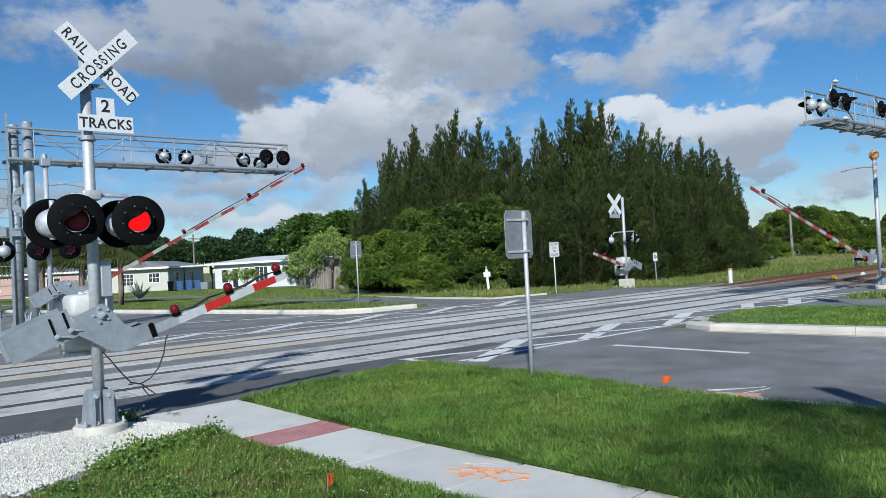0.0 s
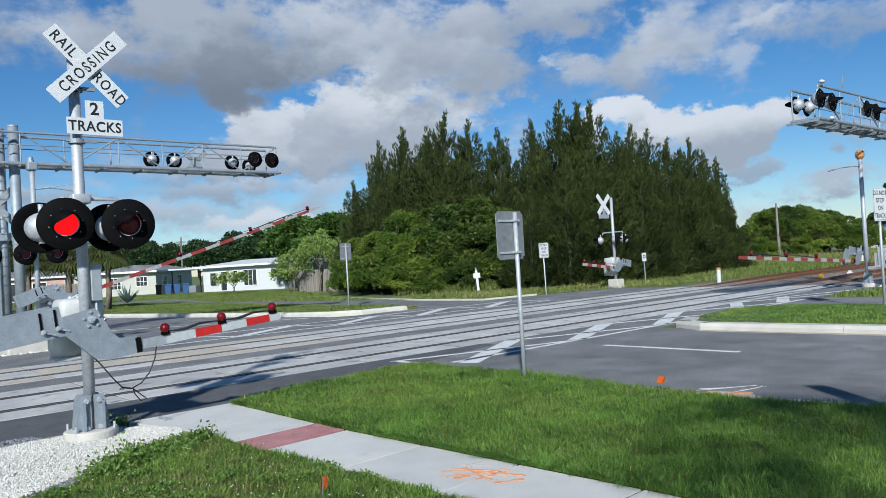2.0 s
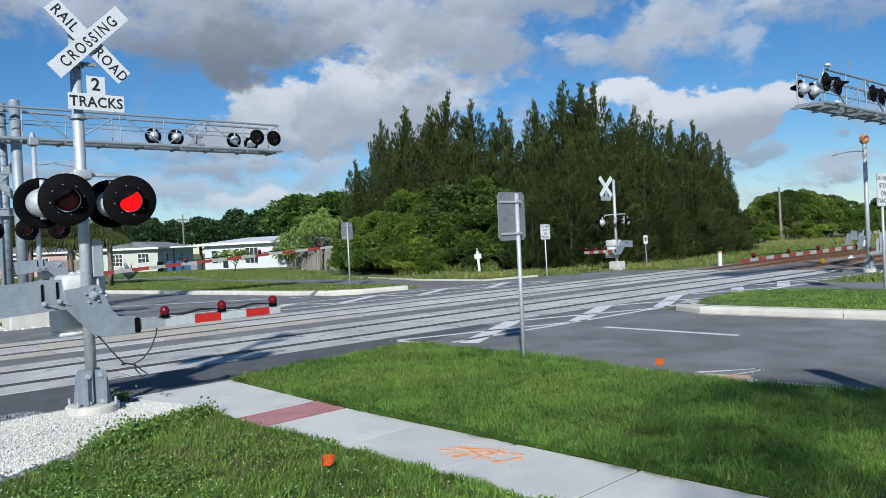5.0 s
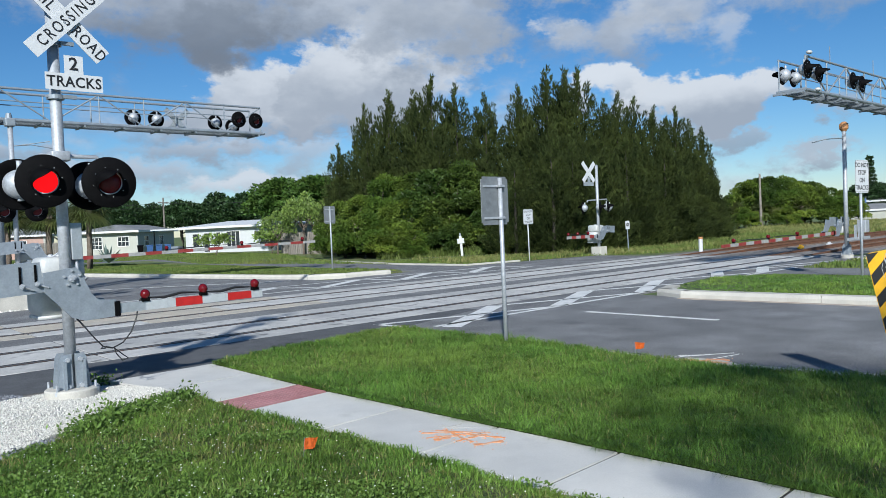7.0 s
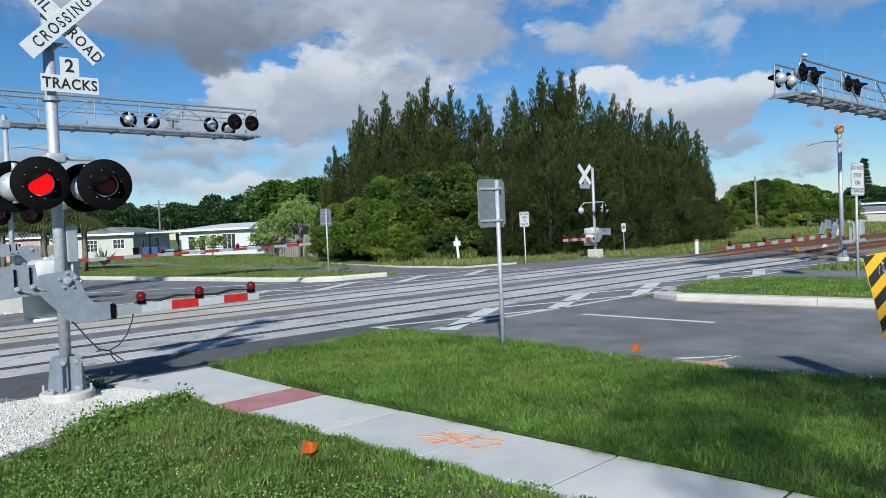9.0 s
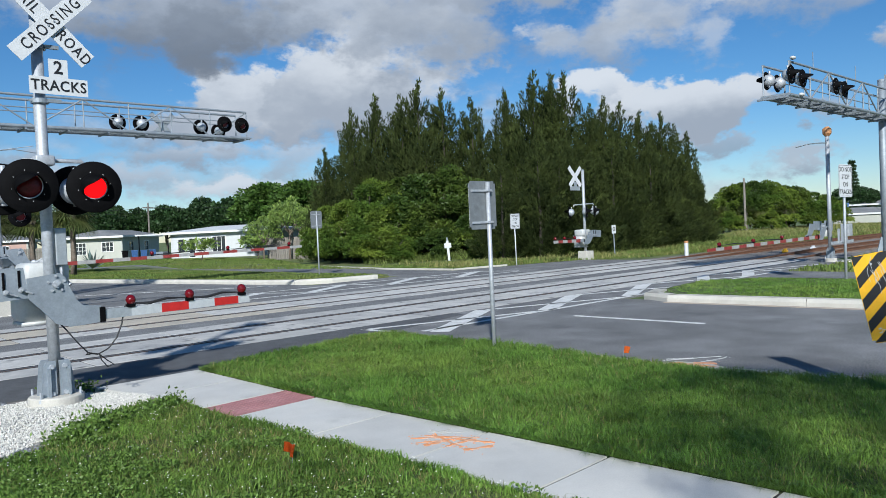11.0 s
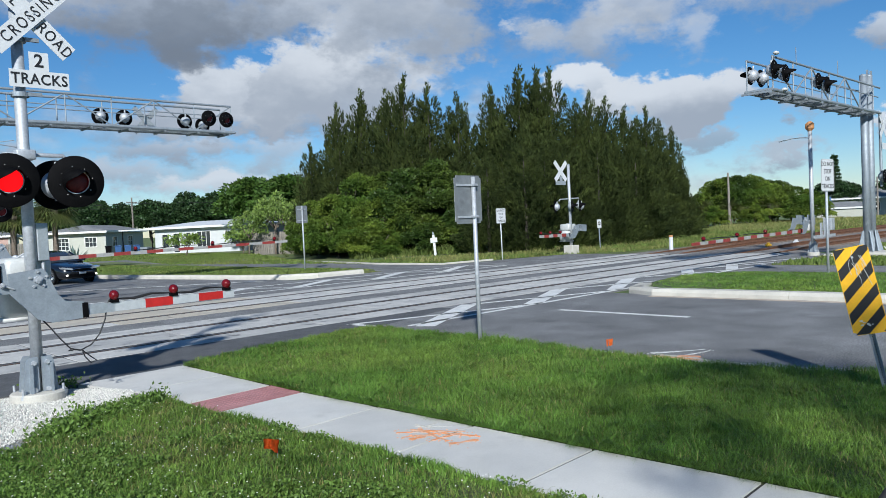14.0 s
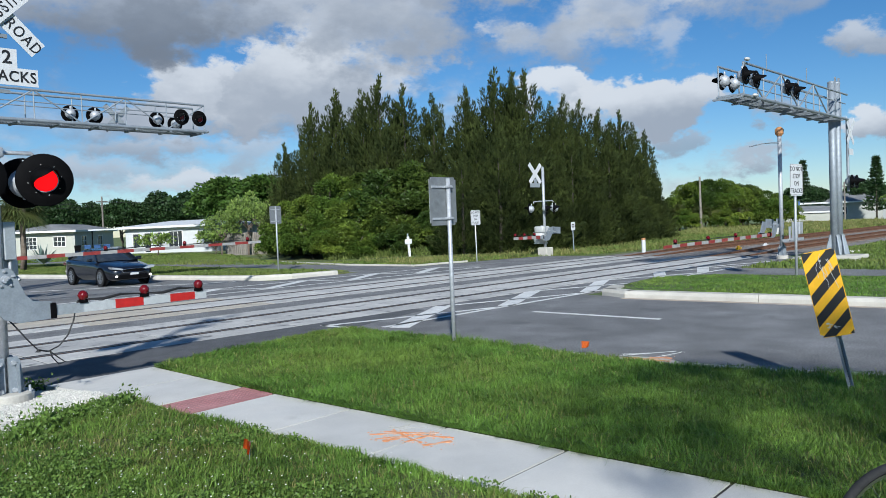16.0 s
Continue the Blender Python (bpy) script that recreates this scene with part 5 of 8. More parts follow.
ARMS.append((arm4, (-0.05, -0.3, 1.25), -1, [(0, 16.4), (0.5, 14.4), (1.0, 12.0), (1.5, 9.4), (2.0, 6.6), (2.5, 3.8), (3.0, 1.2), (3.3, 0.0), (3.7, 0.3), (16, 0.3)]))


# ---- cantilever signal gantries ----
def gantry(name, x, y, way, length, z0, z1, pole_h, lamp_sets, label, poles, depth=0.85, ladder=True, slim=1.0):
    """A walkway truss that reaches out over the road from two tubes."""
    g = thing(name, pose(x, y, 0), label, "signal gantry")
    for px, py in poles:
        bm = bmesh.new()
        cyl(bm, (px, py, -0.2), (px, py, pole_h), 0.155 * slim, None, 22)
        lathe(bm, [(0.16 * slim, pole_h - 0.02), (0.16 * slim, pole_h + 0.02), (0.05, pole_h + 0.06), (0.001, pole_h + 0.06)], 16, "Z", (px, py, 0))
        part("pole", bm, M["galv_dull"], g, "thick galvanised tube", True)
        for a in range(4):
            bm = bmesh.new()
            m = pose(px, py, 0, 0, 0, 90 * a + 45)
            plate(bm, [(0.14 * slim, 0.1), (0.36, 0.1), (0.36, 0.16), (0.17, 0.85), (0.14 * slim, 0.85)], -0.02, 0.02, m)
            part("gusset", bm, M["galv_dull"], g)
    bm = bmesh.new()
    box(bm, -0.8, 0.8, -0.9, 0.7, -0.3, 0.12, None, 0.05)
    part("footing", bm, M["kerb"], g, "low concrete footing")
    for yy in (-depth / 2, depth / 2):
        for z, r in ((z0, 0.06 * slim), (z1, 0.04 * slim)):
            bm = bmesh.new()
            cyl(bm, (-way * 0.5, yy, z), (way * (length if z == z0 else length - 0.1), yy, z), r, None, 10)
            part("chord", bm, M["galv_dull"], g)
        bm = bmesh.new()
        cyl(bm, (-way * 0.3, yy, (z0 + z1) / 2 + 0.1), (way * (length - 0.2), yy, (z0 + z1) / 2 + 0.1), 0.018, None, 6)
        part("guard_wire", bm, M["galv_dull"], g)
        k = max(4, round(length / 1.45))
        for i in range(k + 1):
            px = way * (0.25 + (length - 0.35) * i / k)
            bm = bmesh.new()
            cyl(bm, (px, yy, z0), (px, yy, z1), 0.022, None, 8)
            part("post", bm, M["galv_dull"], g)
            if i < k and yy < 0:
                qx = way * (0.25 + (length - 0.35) * (i + 1) / k)
                bm = bmesh.new()
                up = i % 2
                cyl(bm, (px, yy, z0 if up else z1), (qx, yy, z1 if up else z0), 0.024, None, 8)
                part("brace", bm, M["galv_dull"], g)
    bm = bmesh.new()
    n = 0
    while n * 0.09 < length + 0.5:
        px = way * (-0.4 + n * 0.09)
        box(bm, px - 0.012, px + 0.012, -depth / 2, depth / 2, z0 - 0.02, z0 + 0.03)
        n += 1
    part("grating", bm, M["galv_dull"], g, "open steel walkway grating")
    for i in range(int(length / 1.25) + 1):
        px = way * (0.2 + 1.25 * i)
        bm = bmesh.new()
        box(bm, px - 0.03, px + 0.03, -depth / 2 - 0.06, depth / 2 + 0.06, z0 - 0.10, z0 - 0.05)
        part("cross_beam", bm, M["galv_dull"], g)
    for lx, ly, lz, turn, ph in lamp_sets:
        flasher(g, lx, ly, lz, turn, ph, 0.29 if slim == 1.0 else 0.25)
    if ladder:
        lx = -way * 0.62
        for sx in (-0.02, 0.02):
            bm = bmesh.new()
            box(bm, lx + sx * 10 - 0.03, lx + sx * 10 + 0.03, -0.02, 0.04, 0.3, pole_h + 0.25)
            part("ladder_rail", bm, M["galv_dull"], g)
        for i in range(int((pole_h - 0.3) / 0.3)):
            bm = bmesh.new()
            cyl(bm, (lx - 0.2, 0.01, 0.5 + 0.3 * i), (lx + 0.2, 0.01, 0.5 + 0.3 * i), 0.012, None, 6)
            part("rung", bm, M["galv_dull"], g)
    return g


zl = 6.02
gl = gantry("signal_gantry", 5.2, 26.4, 1, 9.15, 5.58, 6.55, 6.80,
            [(4.6, 0.52, zl, 180, None), (5.42, 0.52, zl, 180, None), (7.6, 0.4, zl, 180, None), (8.15, -0.45, zl + 0.04, 0, None), (8.85, -0.45, zl + 0.03, 0, None), (8.35, 0.5, zl - 0.1, 180, None)],
            "galvanised signal gantry reaching over the far road with lamps and crossbuck", [(0.15, 0.0), (-0.12, 0.7)])
crossbuck(gl, 6.2, 0.5, 5.98, False, 1.22, 0.2, True)
crossbuck(gl, -0.35, 0.5, 4.35, False, 1.5, 0.23, True)
bm = bmesh.new()
box(bm, -0.75, 0.15, 0.42, 0.44, 3.25, 3.5)
part("track_count_plate", bm, M["alu"], gl, "bare back of a sign plate")
gr = gantry("signal_gantry", 29.3, 8.7, -1, 8.8, 4.98, 5.86, 6.3,
            [(-8.35, 0.42, 5.5, 180, None), (-7.65, 0.42, 5.5, 180, None), (-8.7, -0.42, 5.5, 0, None), (-7.95, -0.42, 5.47, 0, None), (-5.5, -0.42, 5.5, 0, None), (-4.8, -0.42, 5.47, 0, None), (0.75, -0.4, 2.75, 0, None), (1.35, -0.4, 2.75, 0, None)],
            "galvanised signal gantry reaching over the road with red lamps and crossbuck", [(0.0, 0.02), (0.30, -0.06)], 0.7, True, 0.8)
crossbuck(gr, 0.95, -0.3, 4.6, False, 1.22, 0.2)
bm = bmesh.new()
cyl(bm, (0.8, -0.25, 2.4), (0.8, -0.25, 5.0), 0.05, None, 10)
tube(bm, [(0.2, -0.4, 2.95), (1.4, -0.3, 2.95)], 0.03, 8)
part("side_mast", bm, M["galv_dull"], gr)
bm = bmesh.new()
box(bm, 0.72, 1.18, -0.34, -0.33, 3.72, 3.95)
part("track_count_plate", bm, M["sign"], gr, "small white sign plate")
for lx in (-6.1, -2.6):
    bm = bmesh.new()
    cyl(bm, (lx, 0, 5.95), (lx, 0, 6.5), 0.012, None, 6)
    part("antenna", bm, M["galv_dull"], gr)
for lx, lz in ((-8.6, 5.95), (-8.1, 5.02)):
    bm = bmesh.new()
    ball(bm, (lx, -0.42, lz), 0.075, 1.4, 1, 0.7)
    part("junction_dome", bm, M["box_white"], gr, "small white junction dome", True)


# ---- signs and posts ----
def track_sign(x, y, z0, z1, turn, w, post_off=0.0, front=True, label="", post_mat="galv", lean=0.0):
    """DO NOT STOP ON TRACKS on a steel post; turn 0 reads from -y."""
    s = thing("traffic_sign", pose(x, y, 0, 0, lean, turn), label, "traffic sign", "do not stop signs")
    bm = bmesh.new()
    cyl(bm, (0, 0, -0.3), (0, 0, z1 - 0.02), 0.032 if post_mat == "galv" else 0.026, None, 14)
    part("post", bm, M[post_mat], s, "round steel post", True)
    bm = bmesh.new()
    box(bm, post_off - w / 2, post_off + w / 2, -0.042, -0.039, z0, z1)
    v = [e for e in bm.edges if abs(e.verts[0].co.y - e.verts[1].co.y) > 0.001]
    bmesh.ops.bevel(bm, geom=v, offset=0.035, segments=4, affect="EDGES")
    p = part("panel", bm, M["sign"], s, "white reflective sign panel")
    h = z1 - z0
    bm = bmesh.new()
    box(bm, post_off - w / 2, post_off + w / 2, -0.0375, -0.0365, z0, z1)
    v = [e for e in bm.edges if abs(e.verts[0].co.y - e.verts[1].co.y) > 0.0005]
    bmesh.ops.bevel(bm, geom=v, offset=0.035, segments=4, affect="EDGES")
    part("panel_back", bm, M["sign_back"], p, "bare aluminium back")
    for k, tx in enumerate(("DO NOT", "STOP", "ON", "TRACKS")):
        words("lettering", tx, h * 0.20, M["ink"], p, pose(post_off, -0.0435, z1 - h * (0.16 + 0.23 * k), 90), 0.012, "black capital letters", 1.0, w / 0.61 * 0.92)
    bm = bmesh.new()
    for a, b, c, d in ((-0.46, 0.46, 0.465, 0.475), (-0.46, 0.46, -0.475, -0.465), (-0.47, -0.455, -0.47, 0.47), (0.455, 0.47, -0.47, 0.47)):
        box(bm, post_off + a * w, post_off + b * w, -0.0436, -0.0424, (z0 + z1) / 2 + c * h, (z0 + z1) / 2 + d * h)
    part("border", bm, M["ink"], p)
    for z in (z0 + h * 0.14, z1 - h * 0.2):
        bm = bmesh.new()
        box(bm, post_off - w * 0.36, post_off + w * 0.42, -0.036, -0.018, z - 0.015, z + 0.015)
        box(bm, -0.05, 0.05, -0.03, 0.045, z - 0.018, z + 0.018, None, 0.008)
        part("clamp", bm, M["galv"], s, "bolted post clamp")
    return s


track_sign(7.98, 7.62, 1.77, 2.47, 180, 0.56, 0.08, False, "track warning sign showing its bare metal back, on the lawn")
track_sign(18.35, 27.7, 2.08, 2.84, 180, 0.58, 0.0, False, "track warning sign showing its bare metal back, on the verge")
track_sign(26.2, 23.2, 1.68, 2.37, 0, 0.66, 0.0, True, "white DO NOT STOP ON TRACKS sign beside the far track", "sign", -1.0)
track_sign(20.2, 6.95, 2.16, 2.97, -9, 0.62, 0.0, True, "white DO NOT STOP ON TRACKS sign on the median", "galv", 0.5)

s = thing("small_sign", pose(34.0, 23.1, 0, 0, -2, -10), "small white sign with a black emblem on a thin post", "traffic sign")
bm = bmesh.new()
cyl(bm, (0, 0, -0.2), (0, 0, 1.62), 0.03, None, 8)
part("post", bm, M["galv_dull"], s)
bm = bmesh.new()
box(bm, -0.15, 0.15, -0.035, -0.028, 1.18, 1.62)
p = part("panel", bm, M["sign"], s, "white panel")
bm = bmesh.new()
lathe(bm, [(0.06, 0.0), (0.10, 0.0), (0.10, 0.003), (0.06, 0.003)], 16, "Y", (0, -0.036, 1.42))
box(bm, -0.015, 0.015, -0.04, -0.036, 1.33, 1.5, None)
part("emblem", bm, M["ink"], p)

s = thing("utility_marker", pose(29.6, 31.3, 0, 0, -4, -38), "slim white leaning marker post in front of the bushes", "marker post")
bm = bmesh.new()
box(bm, -0.07, 0.07, -0.06, 0.06, -0.2, 1.15, None, 0.01)
part("post", bm, M["sign"], s)
bm = bmesh.new()
box(bm, -0.2, 0.2, -0.09, 0.07, 0.72, 1.0, None, 0.015)
part("side_box", bm, M["sign"], s)
bm = bmesh.new()
box(bm, -0.04, 0.04, -0.05, 0.05, 1.15, 1.32, None, 0.01)
part("cap", bm, M["galv_dull"], s)
for x, y, h in ((34.0, 18.95, 0.72), (50.8, 11.0, 1.0)):
    bm = bmesh.new()
    lathe(bm, [(0.10, -0.2), (0.10, h - 0.03), (0.085, h), (0.001, h)], 14)
    t = part("bollard", bm, M["sign"])
    part("cap", lathe(bmesh.new(), [(0.104, h - 0.09), (0.104, h - 0.02), (0.088, h + 0.008), (0.001, h + 0.009)], 14), M["amber"], t, "rust-orange cap")
    t.location = (x, y, -0.03)
    tagged(t, "plain white round post beside the tracks", "bollard", "white posts")

# leaning black and yellow object marker
s = thing("object_marker", pose(7.94, 2.27, 0, 0, -11.5, -73), "leaning scuffed black and yellow marker on a steel post", "object marker")
bm = bmesh.new()
for a, b, c, d in ((-0.028, -0.022, -0.02, 0.02), (-0.028, 0.028, 0.014, 0.02), (0.022, 0.028, -0.02, 0.02)):
    box(bm, a, b, c, d, -0.4, 1.3)
part("post", bm, M["galv_dull"], s, "perforated steel channel post")
bm = bmesh.new()
for i in range(22):
    cyl(bm, (0, 0.0135, 0.05 + 0.025 * i), (0, 0.011, 0.05 + 0.025 * i), 0.006, None, 6)
part("post_hole", bm, M["black"], s)
W2, Z0, Z1 = 0.152, 0.56, 1.41
bm = bmesh.new()
box(bm, -W2, W2, -0.033, -0.029, Z0, Z1)
v = [e for e in bm.edges if abs(e.verts[0].co.y - e.verts[1].co.y) > 0.001]
bmesh.ops.bevel(bm, geom=v, offset=0.03, segments=3, affect="EDGES")
p = part("panel", bm, M["yellow"], s, "yellow reflective panel")


def clip_poly(pts, f):
    out = []
    for a, b in zip(pts, pts[1:] + pts[:1]):
        fa, fb = f(a), f(b)
        if fa >= 0:
            out.append(a)
        if fa * fb < 0:
            k = fa / (fa - fb)
            out.append((a[0] + (b[0] - a[0]) * k, a[1] + (b[1] - a[1]) * k))
    return out


for i in range(-1, 6):
    c = Z0 + 0.02 + i * 0.215
    band = [(-0.4, c - 0.36), (0.4, c + 0.36), (0.4, c + 0.36 + 0.108), (-0.4, c - 0.36 + 0.108)]
    for f in (lambda q: q[0] + W2 - 0.006, lambda q: W2 - 0.006 - q[0], lambda q: q[1] - Z0 - 0.006, lambda q: Z1 - 0.006 - q[1]):
        band = clip_poly(band, f) if band else band
    if len(band) > 2:
        bm = bmesh.new()
        plate(bm, band, -0.0356, -0.0336)
        part("stripe", bm, M["ink"], p, "black diagonal stripe")
rr = random.Random(4)
bm = bmesh.new()
for i in range(9):
    x, z = rr.uniform(-0.06, 0.08), Z1 - 0.02 - abs(rr.gauss(0, 0.12))
    tube(bm, [(x, -0.0362, z), (x + rr.uniform(-0.03, 0.03), -0.0362, z - 0.05), (x + rr.uniform(-0.02, 0.05), -0.0362, z - rr.uniform(0.08, 0.25))], 0.0022, 4)
part("scratch", bm, M["sign"], p, "pale scratches down the panel")
bm = bmesh.new()
for i in range(8):
    x, z = rr.uniform(-0.08, 0.02), Z0 + 0.07 + rr.uniform(0, 0.08)
    box(bm, x, x + rr.uniform(0.008, 0.03), -0.0364, -0.036, z, z + rr.uniform(0.005, 0.016))
part("scuff", bm, M["sign"], p, "pale scuffs near the foot")
for z in (Z0 + 0.09, Z1 - 0.1):
    bm = bmesh.new()
    cyl(bm, (0, -0.034, z), (0, -0.042, z), 0.012, None, 6)
    part("bolt", bm, M["galv"], p)

# survey flags
FLAGS = []
for x, y, h, turn in ((2.97, 5.06, 0.15, -30), (8.2, 5.56, 0.14, -55), (23.3, 5.2, 0.5, -77)):
    f = thing("survey_flag", pose(x, y, 0.0, 0, 4, turn), "small orange survey flag on a thin wire", "flag", "survey flags")
    bm = bmesh.new()
    cyl(bm, (0, 0, -0.05), (0, 0, h + 0.06), 0.0022, None, 5)
    part("wire", bm, M["galv_dull"], f)
    bm = bmesh.new()
    k = 6
    v0 = [bm.verts.new((0.125 * i / k, 0.012 * math.sin(i * 1.1), h + 0.055 - 0.01 * i / k)) for i in range(k + 1)]
    v1 = [bm.verts.new((0.11 * i / k, 0.02 * math.sin(i * 1.1 + 0.5), h - 0.045 + 0.02 * i / k)) for i in range(k + 1)]
    for i in range(k):
        bm.faces.new((v0[i], v0[i + 1], v1[i + 1], v1[i]))
    bmesh.ops.solidify(bm, geom=bm.faces, thickness=0.0012)
    FLAGS.append((part("cloth", bm, M["flag"], f, "orange plastic flag", True), turn))


# ---- trees and shrubs ----
def tree_of(name, crown, trunk, m, label, category, group, leaf_mat, bark="bark"):
    t = thing(name, m, label, category, group)
    part("crown", crown, M[leaf_mat], t)
    part("trunk", trunk, M[bark], t, smooth=True)
    return t


def pine_trunk(h):
    return tube(bmesh.new(), [(0, 0, -0.2), (0.05, 0, h * 0.3), (0.0, 0.05, h * 0.6), (0, 0, h * 0.84)], [0.15, 0.11, 0.06, 0.02], 7)


KINDS = []
for i, (h, r) in enumerate(((10.0, 1.9), (10.0, 1.55), (10.0, 2.2), (10.0, 1.75), (10.0, 2.0))):
    t = tree_of("casuarina_tree", casuarina_mesh(20 + i, h, r), pine_trunk(h), pose(0, 0, 0), "tall dark feathery casuarina in a dense grove", "tree", "casuarina grove", "casuarina", "bark_dark")
    KINDS.append(t)


def set_tree(kind, x, y, h, base_h, turn, wide=1.0):
    """A further tree of a kind, scaled to the height h."""
    m = pose(x, y, -0.05, 0, 0, turn)
    k = h / base_h
    c = copy_thing(kind, m)
    c.scale = (k * wide, k * wide, k)
    return c


GROVE = [(30.5, 44.6, 7.9), (32.1, 43.4, 10.7), (32.8, 41.6, 11.4), (33.6, 39.7, 11.2), (33.8, 38.2, 11.9), (35.0, 37.1, 11.3), (35.7, 35.0, 10.4),
         (36.5, 32.7, 10.7), (36.9, 30.7, 11.5), (37.6, 29.8, 11.3), (38.1, 29.2, 11.3), (39.0, 28.0, 9.2), (40.3, 27.9, 9.8), (41.7, 27.6, 9.5),
         (44.0, 27.7, 9.1), (46.5, 27.5, 9.2), (48.6, 27.7, 8.5), (50.6, 27.8, 8.1), (52.2, 28.6, 6.7)]
rg = random.Random(12)
spots = []
for x, y, h in GROVE:
    spots.append((x, y, h, 1.0))
    spots.append((x + rg.uniform(1.0, 2.2), y + rg.uniform(1.0, 2.4), h * rg.uniform(0.90, 0.97), 1.1))
    spots.append((x - rg.uniform(0.8, 1.5), y - rg.uniform(0.8, 1.6), h * rg.uniform(0.55, 0.72), 1.25))
for x, y, h in ((31.3, 28.6, 5.8), (32.6, 27.0, 6.9), (34.0, 26.6, 6.3), (35.4, 26.4, 6.9), (36.8, 26.2, 6.0), (38.3, 26.0, 6.9), (40.2, 25.9, 6.2), (42.2, 25.8, 6.7), (44.3, 26.0, 6.2), (46.6, 26.1, 6.2), (48.6, 26.8, 5.6)):
    spots.append((x, y, h, 1.35))
for i, (x, y, h, wd) in enumerate(spots):
    set_tree(KINDS[i % 5], x, y, h, 10.0, rg.uniform(0, 360), wd * rg.uniform(0.92, 1.1))
for i, k in enumerate(KINDS):
    k.matrix_basis = pose(36.0 + 3.4 * i, 36.0 - 1.2 * i, -0.05) @ Matrix.Diagonal((0.95, 0.95, 0.95, 1))

BUSHES = []
for i in range(3):
    t = tree_of("bush", crown_mesh("crown", 50 + i, 1.7, 3.6, 0.1, 46, 520, 0.115, 0.031), trunk_mesh(60 + i, 2.2, 0.10, 5, 0.9), pose(0, 0, 0), ("large light green leafy bush in front of the grove", "large dark green leafy bush in front of the grove", "broad dark green bush with pale shoots before the grove")[i], "bush", "bush thicket", ("bush", "bush_dark", "bush_dark")[i])
    BUSHES.append(t)
places = [(24.3, 33.4, 3.8, 1.1), (26.2, 33.2, 4.7, 1.15), (27.5, 32.2, 5.0, 1.2), (28.9, 31.0, 5.0, 1.2), (30.5, 30.6, 4.8, 1.1), (23.6, 31.6, 2.4, 1.0),
          (25.4, 31.5, 3.2, 1.1), (27.1, 30.3, 3.2, 1.1), (29.4, 29.0, 3.3, 1.1), (29.0, 27.2, 2.1, 1.0), (25.0, 30.4, 1.7, 1.0), (31.8, 27.0, 1.8, 1.0), (24.8, 36.0, 3.6, 1.2), (33.5, 25.4, 1.4, 1.0), (36.0, 25.0, 1.3, 1.0)]
for i, (x, y, h, wd) in enumerate(places):
    set_tree(BUSHES[0 if x < 26.3 else 1 + i % 2], x * 1.12 + (0.9 if x < 24 else 0.0), y * 1.12 - (0.4 if x < 24 else 0.0), h * (1.06 if x > 25 else 0.98), 3.2, rg.uniform(0, 360), wd * (0.85 if h > 3 else 1.2))
for i, k in enumerate(BUSHES):
    k.matrix_basis = pose((30.2, 32.2, 28.6)[i], (38.4, 36.6, 38.0)[i], -0.05)

BROAD = []
for i, lm in enumerate(("leaf", "leaf_dark", "leaf_light")):
    t = tree_of("tree", crown_mesh("crown", 70 + i, 3.0, 5.0, 1.6, 30 if i < 2 else 22, 300 if i < 2 else 130, 0.34 if i < 2 else 0.26, 0.12 if i < 2 else 0.085), trunk_mesh(80 + i, 4.2, 0.2, 6, 1.6), pose(0, 0, 0), ("broad green leafy tree", "dark green leafy tree behind the houses", "pale green airy young tree")[i], "tree", "trees round the houses", lm)
    BROAD.append(t)
for i, (x, y, h, wd) in enumerate([(38.2, 64.5, 6.9, 1.1), (40.0, 61.0, 6.9, 1.1), (43.5, 58.0, 6.2, 1.1)]):
    set_tree(BROAD[0], x, y, h, 6.2, rg.uniform(0, 360), wd)
for i, (x, y, h, wd) in enumerate([(31.6, 51.6, 5.0, 0.62), (30.2, 53.2, 3.6, 0.7)]):
    set_tree(BROAD[2], x, y, h, 6.2, rg.uniform(0, 360), wd)
n_far = 30
for i in range(n_far):
    f = i / (n_far - 1)
    set_tree(BROAD[1], 8 + 58 * f + rg.uniform(-1, 1), 134 - 24 * f + rg.uniform(-5, 5), rg.uniform(6.0, 8.4), 6.2, rg.uniform(0, 360), rg.uniform(1.0, 1.35))
for i, (x, y, h) in enumerate([(-4, 120, 7), (2, 126, 7.5), (60, 108, 6), (64, 100, 6)]):
    set_tree(BROAD[1], x, y, h, 6.2, 40 * i, 1.2)
for i, k in enumerate(BROAD):
    k.matrix_basis = pose((45.0, 20.0, 36.5)[i], (66.0, 128.0, 57.6)[i], -0.05) @ Matrix.Diagonal((0.8, 0.8, 0.8, 1))
# an unseen tree, added behind the camera only to shade the lawn's corner
tree_of("tree", crown_mesh("crown", 95, 2.1, 2.3, 3.0, 30, 130, 0.11, 0.04), trunk_mesh(96, 3.9, 0.11, 6, 1.1, 0.6), pose(2.0, -2.7, -0.05), "small unseen leafy tree added to shade the lawn", "tree", "", "leaf")
